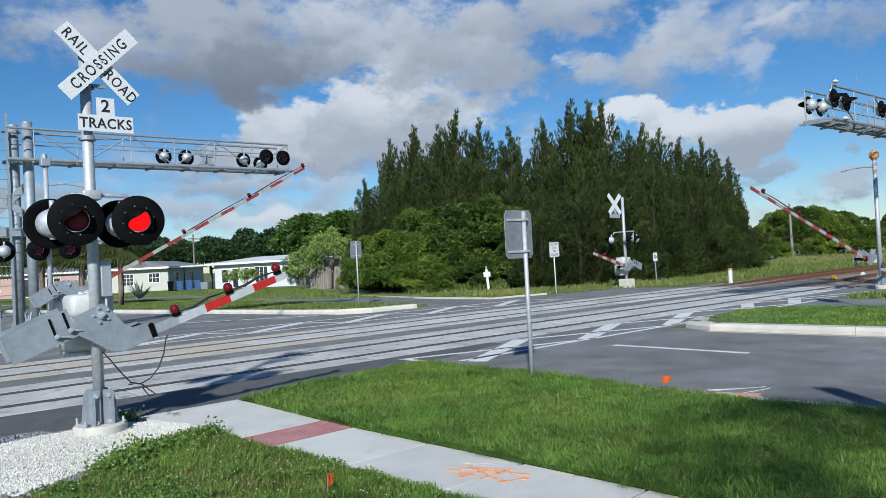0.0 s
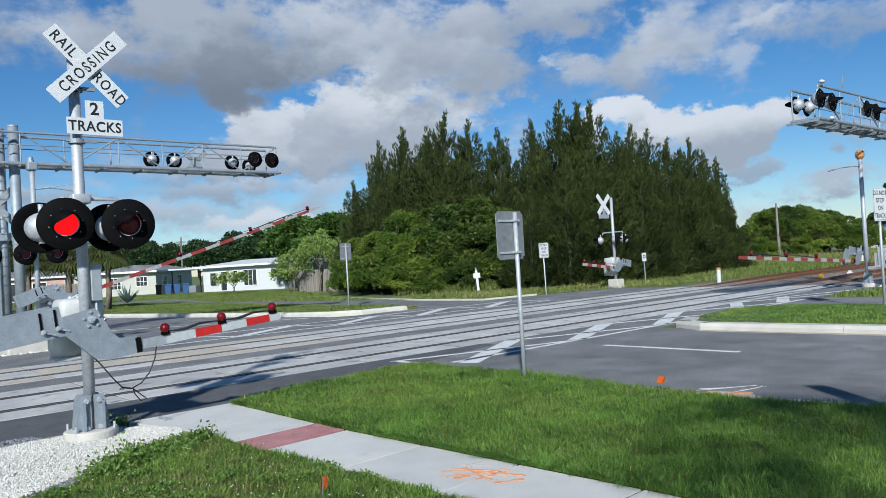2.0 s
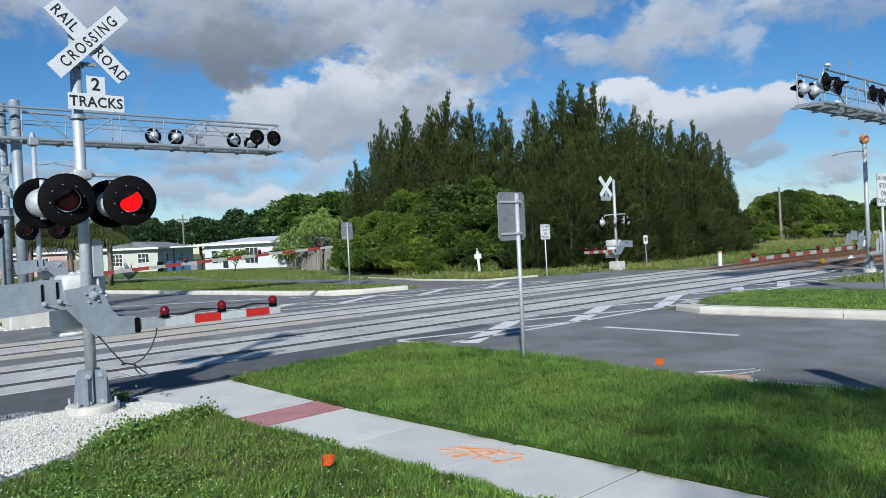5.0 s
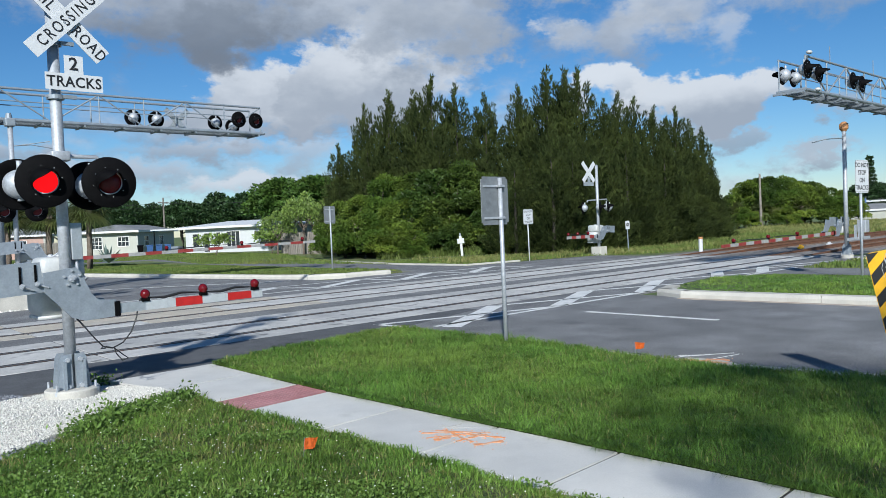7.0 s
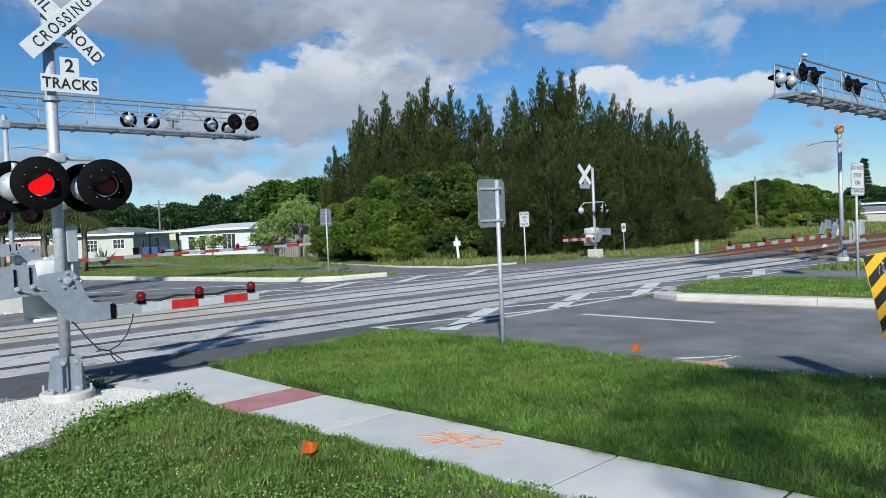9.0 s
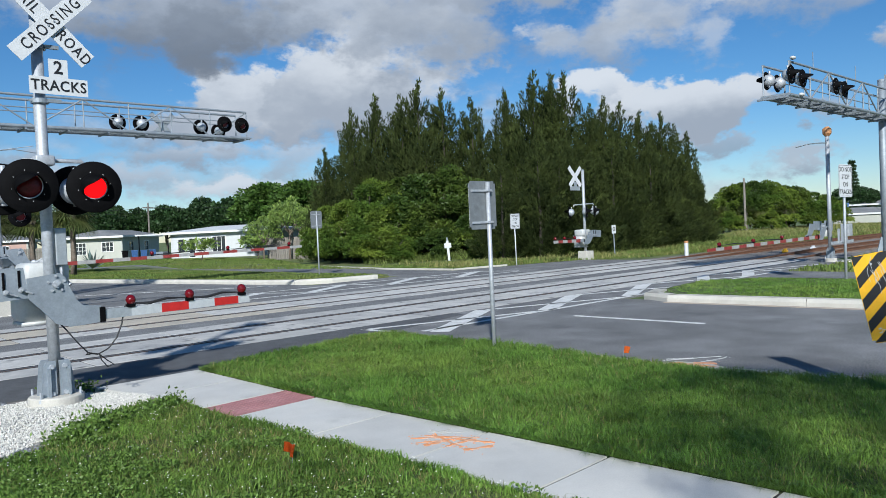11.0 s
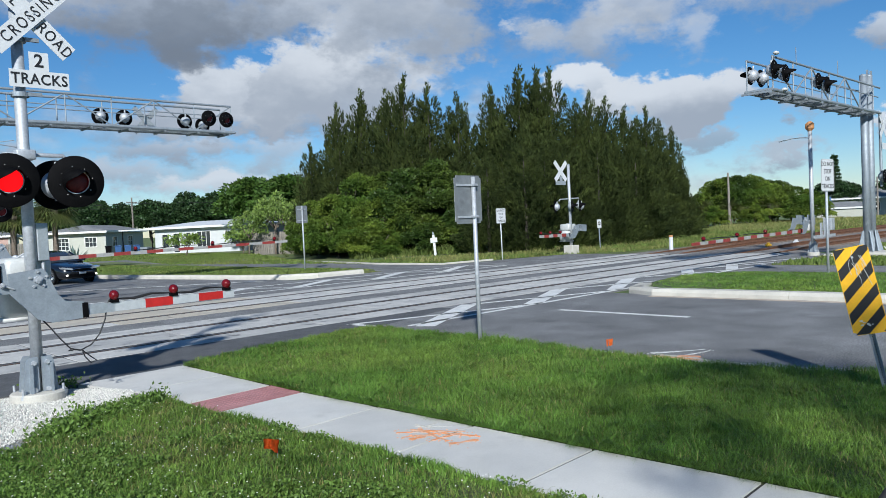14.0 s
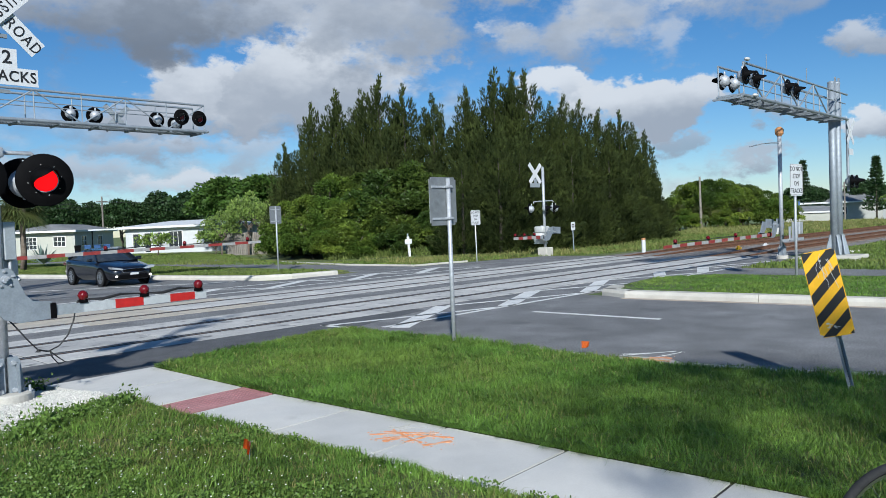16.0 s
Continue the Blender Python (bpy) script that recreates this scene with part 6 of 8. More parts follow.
# shrubs and trees beyond the right-hand field
for i, (x, y, h, wd, k) in enumerate([(80.2, 40.8, 4.3, 1.2, 0), (82.5, 39.6, 5.9, 1.0, 2), (83.5, 38.6, 6.4, 1.0, 1), (84.6, 36.4, 6.2, 1.0, 0), (87.0, 35.5, 5.6, 1.0, 1), (88.5, 34.2, 4.9, 1.1, 0), (89.6, 32.3, 4.2, 1.1, 2), (86, 41, 5.4, 1.1, 1), (79.0, 38.6, 2.6, 1.2, 2), (82.0, 35.6, 2.6, 1.2, 0),
                                     (122, 39, 5.0, 1.0, 1), (126, 34, 5.5, 1.0, 1), (128, 27, 6.0, 1.2, 0), (131, 22, 5.0, 1.2, 1), (112, 24.5, 4.2, 1.2, 2), (120, 20, 3.0, 1.4, 0), (135, 45, 6, 1.3, 1), (140, 36, 6, 1.3, 1), (98, 54, 4.5, 1.2, 1), (104, 60, 5, 1.4, 1), (145, 27, 6, 1.3, 1), (150, 18, 6, 1.3, 1)]):
    if x < 95:
        set_tree(BUSHES[(0, 1, 0)[k]], x, y, h * 0.86, 3.1, rg.uniform(0, 360), wd)
    else:
        set_tree(BROAD[k], x, y, h, 6.2, rg.uniform(0, 360), wd)


def whorl_pine(name, m, h, label):
    """A tall conifer in open whorls."""
    rng = np.random.default_rng(int(h * 10))
    pos, out = [], []
    tiers = 15
    for i in range(tiers):
        f = i / (tiers - 1)
        z = h * (0.16 + 0.82 * f)
        ln = h * 0.17 * (1 - f) + 0.12
        for a in np.arange(7) * math.tau / 7 + i:
            k = 26
            s = rng.uniform(0.15, 1, k)
            pos.append(np.stack([np.cos(a) * ln * s, np.sin(a) * ln * s, z + 0.16 * ln * s + rng.normal(0, 0.05, k)], 1) + rng.normal(0, 0.06, (k, 3)))
            out.append(np.tile([math.cos(a), math.sin(a), 0.5], (k, 1)))
    me = quads_mesh("crown", leaves(rng, np.concatenate(pos), np.concatenate(out), 0.45, 0.09, 0.0, 0.5), 4)
    return tree_of(name, me, pine_trunk(h), m, label, "tree", "", "leaf_dark")


whorl_pine("norfolk_pine", pose(116.4, 29.0, 0), 8.6, "dark whorled pine beyond the field")
whorl_pine("norfolk_pine", pose(123.4, 40.9, 0), 9.3, "tall dark whorled pine behind a far house")
whorl_pine("norfolk_pine", pose(6.2, 72.0, 0), 7.6, "dark whorled pine by the far street")


def palm_tree(name, m, h, n, seed, label, spread=1.15):
    """A fan palm: a rough trunk and folded fan fronds."""
    rng = np.random.default_rng(seed)
    t = thing(name, m, label, "palm tree", "palms")
    bm = tube(bmesh.new(), [(0, 0, -0.2), (0.04, 0, h * 0.3), (0.0, 0.03, h * 0.7), (0.0, 0, h)], [0.21, 0.17, 0.17, 0.20], 10)
    part("trunk", bm, M["bark"], t, smooth=True)
    blades = []
    for i in range(n):
        a = rng.uniform(0, math.tau)
        el = rng.uniform(-0.75, 1.2)
        d = np.array([math.cos(a) * math.cos(el), math.sin(a) * math.cos(el), math.sin(el)])
        hub = np.array([0, 0, h]) + d * rng.uniform(0.45, 0.8)
        side = unit(np.cross(d, [0, 0, 1.0]))
        blades.append([np.array([0, 0, h]), np.array([0, 0, h]) + side * 0.02, hub, hub - side * 0.02])
        up = np.cross(side, d)
        for j in range(15):
            b = radians(-95 + 190 * j / 14)
            e = unit(d * math.cos(b) + side * math.sin(b) + up * 0.12 * math.cos(2 * b))
            ln = spread * rng.uniform(0.55, 0.75) * (0.65 + 0.35 * math.cos(b))
            s2 = unit(np.cross(e, up)) * 0.035
            tip = hub + e * ln + np.array([0, 0, -0.28 * ln])
            blades.append([hub, hub + e * ln * 0.5 + s2, tip, hub + e * ln * 0.5 - s2])
    part("fronds", quads_mesh("fronds", np.array(blades), 4), M["palm"], t, "yellow-green fan fronds")
    return t


for i, (x, y, h) in enumerate(((14.4, 47.8, 3.7), (12.6, 49.4, 3.4), (11.0, 52.0, 3.3), (7.4, 45.0, 3.5), (9.2, 56.0, 3.3), (5.2, 50.0, 3.4))):
    palm_tree("fan_palm", pose(x, y, 0, 2, 1, 50 * i), h, 60, 200 + i, "stout fan palm with a rough trunk on the verge", 1.9)
for i, (x, y, h) in enumerate(((80.6, 37.6, 2.1), (82.4, 36.6, 2.4), (84.2, 34.8, 2.2), (79.2, 39.6, 1.9))):
    palm_tree("fan_palm", pose(x, y, 0, 0, 0, 70 * i), h, 30, 300 + i, "shaggy fan palm among far shrubs", 1.5)

# agave by the verge and small frangipani trees
rng = np.random.default_rng(5)
t = thing("agave", pose(18.8, 58.0, 0), "blue-grey agave rosette on the grass", "plant")
v = []
for i in range(46):
    a, el = rng.uniform(0, math.tau), rng.uniform(0.35, 1.4)
    d = np.array([math.cos(a) * math.cos(el), math.sin(a) * math.cos(el), math.sin(el)])
    s2 = unit(np.cross(d, [0, 0, 1.0])) * 0.10
    o = np.array([0, 0, 0.05])
    ln = rng.uniform(1.1, 1.6)
    v.append([o - s2 * 0.5, o + d * ln * 0.45 - s2, o + d * ln, o + d * ln * 0.45 + s2])
part("rosette", quads_mesh("rosette", np.array(v), 4), M["agave"], t)
for i, (x, y) in enumerate(((29.6, 63.0), (32.0, 57.4), (33.4, 57.8))):
    tree_of("frangipani", crown_mesh("crown", 400 + i, 1.5, 1.5, 0.5, 12, 60, 0.3, 0.07), trunk_mesh(410 + i, 1.3, 0.07, 7, 0.7, 0.3), pose(x, y, 0), "low open frangipani in front of the white house", "small tree", "frangipani", "leaf_light")


# ---- houses ----
def wall_with(bm_list, root, a, b, h, material, openings, t=0.2):
    """A wall from a to b with window openings (start, end, sill, head) cut through."""
    a, b = Vector((*a, 0)), Vector((*b, 0))
    ln = (b - a).length
    ang = math.degrees(math.atan2((b - a).y, (b - a).x))
    m = Matrix.Translation(a) @ pose(0, 0, 0, 0, 0, ang)
    bm = bmesh.new()
    gx = sorted({0.0, ln, *(o[0] for o in openings), *(o[1] for o in openings)})
    gz = sorted({-0.2, h, *(o[2] for o in openings), *(o[3] for o in openings)})
    v = {(i, j, k): bm.verts.new(m @ Vector((x, k * t, z))) for i, x in enumerate(gx) for j, z in enumerate(gz) for k in (0, 1)}
    solid = {(i, j): not any(o[0] <= (gx[i] + gx[i + 1]) / 2 <= o[1] and o[2] <= (gz[j] + gz[j + 1]) / 2 <= o[3] for o in openings)
             for i in range(len(gx) - 1) for j in range(len(gz) - 1)}
    for (i, j), full in solid.items():
        if not full:
            continue
        bm.faces.new([v[q] for q in ((i, j, 0), (i + 1, j, 0), (i + 1, j + 1, 0), (i, j + 1, 0))])
        bm.faces.new([v[q] for q in ((i, j, 1), (i, j + 1, 1), (i + 1, j + 1, 1), (i + 1, j, 1))])
        for di, dj, e in ((-1, 0, ((i, j), (i, j + 1))), (1, 0, ((i + 1, j), (i + 1, j + 1))), (0, -1, ((i, j), (i + 1, j))), (0, 1, ((i, j + 1), (i + 1, j + 1)))):
            if not solid.get((i + di, j + dj), False):
                bm.faces.new([v[(*e[0], 0)], v[(*e[1], 0)], v[(*e[1], 1)], v[(*e[0], 1)]])
    for q in [q for q in bm.verts if not q.link_faces]:
        bm.verts.remove(q)
    wall = part("wall", bm, M[material], root)
    for o in openings:
        bm = bmesh.new()
        f = 0.07
        for q in ((o[0] - f, o[1] + f, o[3], o[3] + f), (o[0] - f, o[1] + f, o[2] - f, o[2]), (o[0] - f, o[0], o[2], o[3]), (o[1], o[1] + f, o[2], o[3])):
            box(bm, q[0], q[1], -0.05, 0.02, q[2], q[3], m)
        wn_ = part("window" if o[2] > 0.1 else "door", bm, M["trim"], root, "white framed window" if o[2] > 0.1 else "white framed door")
        bm = bmesh.new()
        box(bm, o[0], o[1], 0.06, 0.08, o[2], o[3], m)
        part("pane", bm, M["glass"], wn_)
        cols, rows = o[4], o[5]
        for i in range(1, cols):
            bm = bmesh.new()
            px = o[0] + (o[1] - o[0]) * i / cols
            box(bm, px - 0.022, px + 0.022, 0.02, 0.059, o[2], o[3], m)
            part("glazing_bar", bm, M["trim"], wn_)
        for i in range(1, rows):
            bm = bmesh.new()
            pz = o[2] + (o[3] - o[2]) * i / rows
            box(bm, o[0], o[1], 0.024, 0.055, pz - 0.022, pz + 0.022, m)
            part("glazing_bar", bm, M["trim"], wn_)
    return m, ln


def low_roof(root, corners, z, rise, over, material, ridge):
    """A low gabled or hipped roof on an outline, with a pale fascia; ridge: its two ends on the plan."""
    c = Vector((sum(p[0] for p in corners) / len(corners), sum(p[1] for p in corners) / len(corners)))
    out = [Vector(p) + (Vector(p) - c).normalized() * over for p in corners]
    bm = bmesh.new()
    lo = [bm.verts.new((p.x, p.y, z)) for p in out]
    r = [bm.verts.new((*p, z + rise)) for p in ridge]
    bm.faces.new((lo[0], lo[1], r[1], r[0]))
    bm.faces.new((lo[1], lo[2], r[1]))
    bm.faces.new((lo[2], lo[3], r[0], r[1]))
    bm.faces.new((lo[3], lo[0], r[0]))
    bm.faces.new(list(reversed(lo)))
    part("roof", bm, M[material], root)
    bm = bmesh.new()
    for p, q in zip(out, out[1:] + out[:1]):
        d = (q - p)
        ang = math.degrees(math.atan2(d.y, d.x))
        box(bm, 0, d.length, -0.03, 0.03, z - 0.22, z - 0.004, Matrix.Translation((p.x, p.y, 0)) @ pose(0, 0, 0, 0, 0, ang))
    part("fascia", bm, M["trim"], root, "pale painted fascia board")


h1 = thing("house", pose(0, 0, 0), "low cream bungalow with a dark low roof and white windows", "house")
C0, C1, C2 = (26.4, 90.7), (31.4, 86.5), (39.7, 96.5)
C3 = (C0[0] + C2[0] - C1[0], C0[1] + C2[1] - C1[1])
wall_with(None, h1, C0, C1, 2.5, "wall_cream", [(0.9, 2.5, 0.75, 2.0, 4, 3), (4.3, 5.5, 1.0, 2.0, 3, 2)])
# side walls of the same cream house, their shade put into the colour
wall_with(None, h1, C1, C2, 2.5, "wall_grey_dim", [(2.0, 3.5, 0.95, 2.0, 3, 2), (7.2, 8.8, 0.95, 2.0, 3, 2)])
wall_with(None, h1, C2, C3, 2.5, "wall_grey_dim", [])
wall_with(None, h1, C3, C0, 2.5, "wall_grey_dim", [])
low_roof(h1, [C0, C1, C2, C3], 2.72, 0.75, 0.75, "roof_grey", [(30.2, 90.0), (36.6, 97.6)])

h2 = thing("house", pose(0, 0, 0), "low white bungalow with a white roof and dark windows", "house")
D0, D1 = (33.6, 78.6), (37.9, 68.6)
D2, D3 = (D1[0] + 7.5, D1[1] + 3.2), (D0[0] + 7.5, D0[1] + 3.2)
wall_with(None, h2, D0, D1, 2.5, "wall_white", [(1.0, 1.9, 0.6, 1.95, 1, 1), (2.5, 3.3, 0.05, 2.0, 1, 2), (4.2, 4.8, 0.8, 2.05, 1, 1), (5.6, 7.3, 0.5, 2.1, 3, 1), (9.2, 9.9, 1.2, 2.0, 1, 1)])
wall_with(None, h2, D1, D2, 2.5, "wall_white", [(2.0, 3.2, 1.0, 2.0, 2, 1)])
wall_with(None, h2, D2, D3, 2.5, "wall_white", [])
wall_with(None, h2, D3, D0, 2.5, "wall_white", [])
low_roof(h2, [D0, D1, D2, D3], 2.72, 0.55, 0.9, "roof_white", [(38.6, 78.6), (40.2, 73.8)])
bm = bmesh.new()
slab(bm, [(30.6, 80.6), (33.9, 77.9), (36.5, 81.5), (33.0, 84.0)], 2.50, 2.64)
part("carport_roof", bm, M["roof_white"], h2, "flat white carport roof")
for x, y in ((31.0, 80.6), (33.3, 78.6)):
    bm = bmesh.new()
    cyl(bm, (x, y, -0.1), (x, y, 2.5), 0.06, None, 8)
    part("carport_post", bm, M["black"], h2)

h3 = thing("house", pose(0, 0, 0), "far low house with pale pink walls", "house")
E0, E1, E2, E3 = (14.0, 99), (24.0, 95.0), (27.0, 103.0), (17.0, 107.0)
wall_with(None, h3, E0, E1, 2.5, "wall_pink", [(1.2, 2.6, 0.8, 2.0, 2, 2), (4.4, 5.6, 0.05, 2.0, 1, 1), (7.4, 8.8, 0.8, 2.0, 2, 2)])
wall_with(None, h3, E1, E2, 2.5, "wall_cream", [(2.0, 3.4, 0.9, 2.0, 2, 2)])
wall_with(None, h3, E2, E3, 2.5, "wall_cream", [])
wall_with(None, h3, E3, E0, 2.5, "wall_cream", [])
low_roof(h3, [E0, E1, E2, E3], 2.7, 0.8, 0.6, "roof_grey", [(18.0, 102.2), (23.2, 100.2)])
h5 = thing("house", pose(0, 0, 0), "far low white house behind palms", "house")
G0, G1, G2, G3 = (2.0, 92), (11.5, 92.0), (11.5, 100.0), (2.0, 100.0)
wall_with(None, h5, G0, G1, 2.5, "wall_white", [(1.2, 2.4, 0.8, 2.0, 2, 2), (4.0, 5.0, 0.05, 2.0, 1, 1), (6.6, 8.4, 0.8, 2.0, 3, 2)])
wall_with(None, h5, G1, G2, 2.5, "wall_cream", [])
wall_with(None, h5, G2, G3, 2.5, "wall_cream", [])
wall_with(None, h5, G3, G0, 2.5, "wall_cream", [])
low_roof(h5, [G0, G1, G2, G3], 2.7, 0.8, 0.6, "roof_grey", [(5.0, 96), (8.5, 96)])
h4 = thing("house", pose(0, 0, 0), "far house with a grey hipped roof beyond the field", "house")
F0, F1, F2, F3 = (119.5, 41.5), (121.5, 29.5), (131, 31), (129, 43)
wall_with(None, h4, F0, F1, 2.6, "wall_grey_dim", [(2, 3.4, 0.9, 2.0, 2, 1), (6, 7.6, 0.9, 2.0, 2, 1)])
wall_with(None, h4, F1, F2, 2.6, "wall_white", [])
wall_with(None, h4, F2, F3, 2.6, "wall_white", [])
wall_with(None, h4, F3, F0, 2.6, "wall_white", [])
low_roof(h4, [F0, F1, F2, F3], 2.8, 1.7, 0.8, "roof_grey", [(124.6, 38), (126, 34)])
shed = thing("shed", pose(104.5, 34.0, 0, 0, 0, -80), "low cream garden building with a pale roof beyond the field", "shed")
wall_with(None, shed, (-3.4, 0), (3.4, 0), 1.3, "wall_cream", [(1.0, 1.8, 0.6, 1.2, 1, 1)])
wall_with(None, shed, (3.4, 0), (3.4, 4), 1.5, "wall_white", [])
wall_with(None, shed, (3.4, 4), (-3.4, 4), 1.5, "wall_white", [])
wall_with(None, shed, (-3.4, 4), (-3.4, 0), 1.5, "wall_white", [])
low_roof(shed, [(-3.4, 0), (3.4, 0), (3.4, 4), (-3.4, 4)], 1.55, 0.7, 0.3, "roof_grey", [(-1.5, 2), (1.5, 2)])
board = thing("sign_board", pose(103.2, 35.4, 0, 0, 0, -75), "plain blue board on two posts beyond the field", "sign board")
part("board", box(bmesh.new(), -0.7, 0.7, -0.06, 0.06, 1.6, 2.9, None, 0.03), M["dish"], board)
for x in (-0.5, 0.5):
    part("post", cyl(bmesh.new(), (x, 0, -0.2), (x, 0, 1.62), 0.05, None, 8), M["fence"], board)
tent = thing("white_canopy", pose(84.6, 43.4, 0, 0, 0, -65), "small white garden canopy half hidden by shrubs", "canopy")
bm = bmesh.new()
box(bm, -2.6, 2.6, -1.4, 1.4, 1.95, 2.15, None, 0.05)
part("canopy_roof", bm, M["roof_white"], tent)
for x in (-2.4, 0, 2.4):
    for y in (-1.2, 1.2):
        bm = bmesh.new()
        cyl(bm, (x, y, -0.1), (x, y, 2.0), 0.07, None, 8)
        part("canopy_post", bm, M["trim"], tent)

# wheeled bins, air conditioner, fences, poles
BIN = None
for i, (x, y, c) in enumerate(((29.0, 79.3, "black"), (29.75, 78.7, "bin_blue"), (30.4, 77.9, "bin_blue"), (31.05, 77.2, "bin_blue"))):
    b = thing("wheeled_bin", pose(x, y, 0, 0, 0, -20), "blue wheeled recycling bin beside the house" if c != "black" else "black wheeled rubbish bin beside the house", "bin", "bins")
    bm = bmesh.new()
    slabv = []
    for z, w in ((0.05, 0.24), (0.95, 0.30)):
        slabv.append([bm.verts.new((sx * w, sy * w, z)) for sx, sy in ((-1, -1), (1, -1), (1, 1), (-1, 1))])
    for j in range(4):
        bm.faces.new((slabv[0][j], slabv[0][(j + 1) % 4], slabv[1][(j + 1) % 4], slabv[1][j]))
    bm.faces.new(slabv[0])
    bm.faces.new(slabv[1])
    part("bin_body", bm, M[c], b)
    bm = bmesh.new()
    box(bm, -0.33, 0.33, -0.33, 0.36, 0.955, 1.06, None, 0.03)
    part("lid", bm, M[c], b)
    for sx in (-0.25, 0.25):
        bm = bmesh.new()
        cyl(bm, (sx - 0.03, 0.26, 0.1), (sx + 0.03, 0.26, 0.1), 0.1, None, 12)
        part("wheel", bm, M["tyre"], b)
bm = bmesh.new()
box(bm, -0.45, 0.45, -0.4, 0.4, 0.0, 0.75, None, 0.03)
for i in range(7):
    box(bm, -0.46, 0.46, -0.41, 0.41, 0.1 + 0.085 * i, 0.12 + 0.085 * i)
t = part("air_conditioner", bm, M["galv_dull"])
t.matrix_basis = pose(33.0, 79.6, 0, 0, 0, -60)
tagged(t, "grey outdoor air conditioner with louvres by the house", "air conditioner")


def board_fence(a, b, h, label):
    a, b = Vector((*a, 0)), Vector((*b, 0))
    f = thing("fence", pose(0, 0, 0), label, "fence")
    n = int((b - a).length / 0.16)
    ang = math.degrees(math.atan2((b - a).y, (b - a).x))
    me = bpy.data.meshes.new("board")
    bm = bmesh.new()
    plate(bm, [(0, -0.1), (0.14, -0.1), (0.14, h - 0.05), (0.10, h), (0.04, h), (0, h - 0.05)], -0.012, 0.012)
    bm.to_mesh(me)
    bm.free()
    me.materials.append(M["fence"])
    for i in range(n):
        o = new("board", me)
        o.parent = f
        o.matrix_basis = Matrix.Translation(a + (b - a) * (i / n)) @ pose(0, 0, 0, 0, 0, ang)


board_fence((31.0, 54.0), (34.6, 47.6), 1.75, "weathered grey wooden board fence beside the bushes")
board_fence((20.5, 93.5), (25.6, 91.2), 1.7, "weathered wooden board fence between two houses")


def utility_pole(m, h, label, arm=True):
    t = thing("utility_pole", m, label, "utility pole", "utility poles")
    bm = bmesh.new()
    cyl(bm, (0, 0, -0.3), (0, 0, h), 0.15, 0.10, 10)
    part("pole", bm, M["fence"], t)
    if arm:
        bm = bmesh.new()
        box(bm, -0.9, 0.9, -0.06, 0.06, h - 0.7, h - 0.58)
        part("crossarm", bm, M["fence"], t)


utility_pole(pose(79.6, 37.2, 0, 0, 1, 30), 5.9, "pale leaning wooden utility pole in front of shrubs", False)
utility_pole(pose(40.8, 102.2, 0, 0, 0, 20), 7.2, "dark wooden utility pole behind the houses")
utility_pole(pose(118, 33.5, 0), 5.6, "thin wooden utility pole by the far house", True)
for a, b, z in (((40.8, 102.2), (8, 118), 6.4), ((40.8, 102.2), (8, 118), 5.9), ((40.8, 102.2), (80, 80), 6.4)):
    bm = bmesh.new()
    tube(bm, [(a[0] + (b[0] - a[0]) * k / 8, a[1] + (b[1] - a[1]) * k / 8, z - 1.2 * (k / 8) * (1 - k / 8)) for k in range(9)], 0.02, 4)
    tagged(part("overhead_wire", bm, M["cable"]), "thin dark overhead wire behind the houses", "wire")


# ---- the dark sedan ----
sedan = thing("car", pose(0, 0, 0), "glossy black four-door sedan waiting at the crossing", "car")
ST = [  # station y (front negative), half width, sill z, shoulder z, hood or deck z
    (-2.28, 0.55, 0.38, 0.52, 0.60), (-2.20, 0.74, 0.25, 0.58, 0.68), (-1.95, 0.85, 0.20, 0.66, 0.76), (-1.40, 0.885, 0.19, 0.76, 0.86), (-0.85, 0.89, 0.19, 0.84, 0.95),
    (-0.2, 0.895, 0.19, 0.88, 0.96), (0.6, 0.895, 0.19, 0.90, 0.98), (1.3, 0.89, 0.19, 0.93, 1.02), (1.8, 0.87, 0.22, 0.95, 1.04), (2.18, 0.80, 0.30, 0.93, 1.02), (2.30, 0.66, 0.42, 0.84, 0.92)]
bm = bmesh.new()
rings = []
for y, w, z0, zs, zt in ST:
    prof = [(0, z0), (w * 0.72, z0), (w * 0.95, z0 + 0.07), (w * 0.985, (z0 + zs) * 0.45), (w, zs - 0.12), (w * 0.985, zs), (w * 0.90, zs + (zt - zs) * 0.75), (w * 0.6, zt), (0, zt + 0.015)]
    full = [(x, z) for x, z in prof] + [(-x, z) for x, z in reversed(prof[1:-1])]
    rings.append([bm.verts.new((x, y, z)) for x, z in full])
k = len(rings[0])
for a, b in zip(rings, rings[1:]):
    for i in range(k):
        bm.faces.new((a[i], a[(i + 1) % k], b[(i + 1) % k], b[i]))
bm.faces.new(rings[0])
bm.faces.new(list(reversed(rings[-1])))
bmesh.ops.bevel(bm, geom=[e for e in bm.edges if len(e.link_faces) == 2 and e.calc_face_angle(0) > 0.9], offset=0.015, segments=1, affect="EDGES")
part("body", bm, M["car"], sedan, "glossy black body shell", True)
bm = bmesh.new()
rings = []
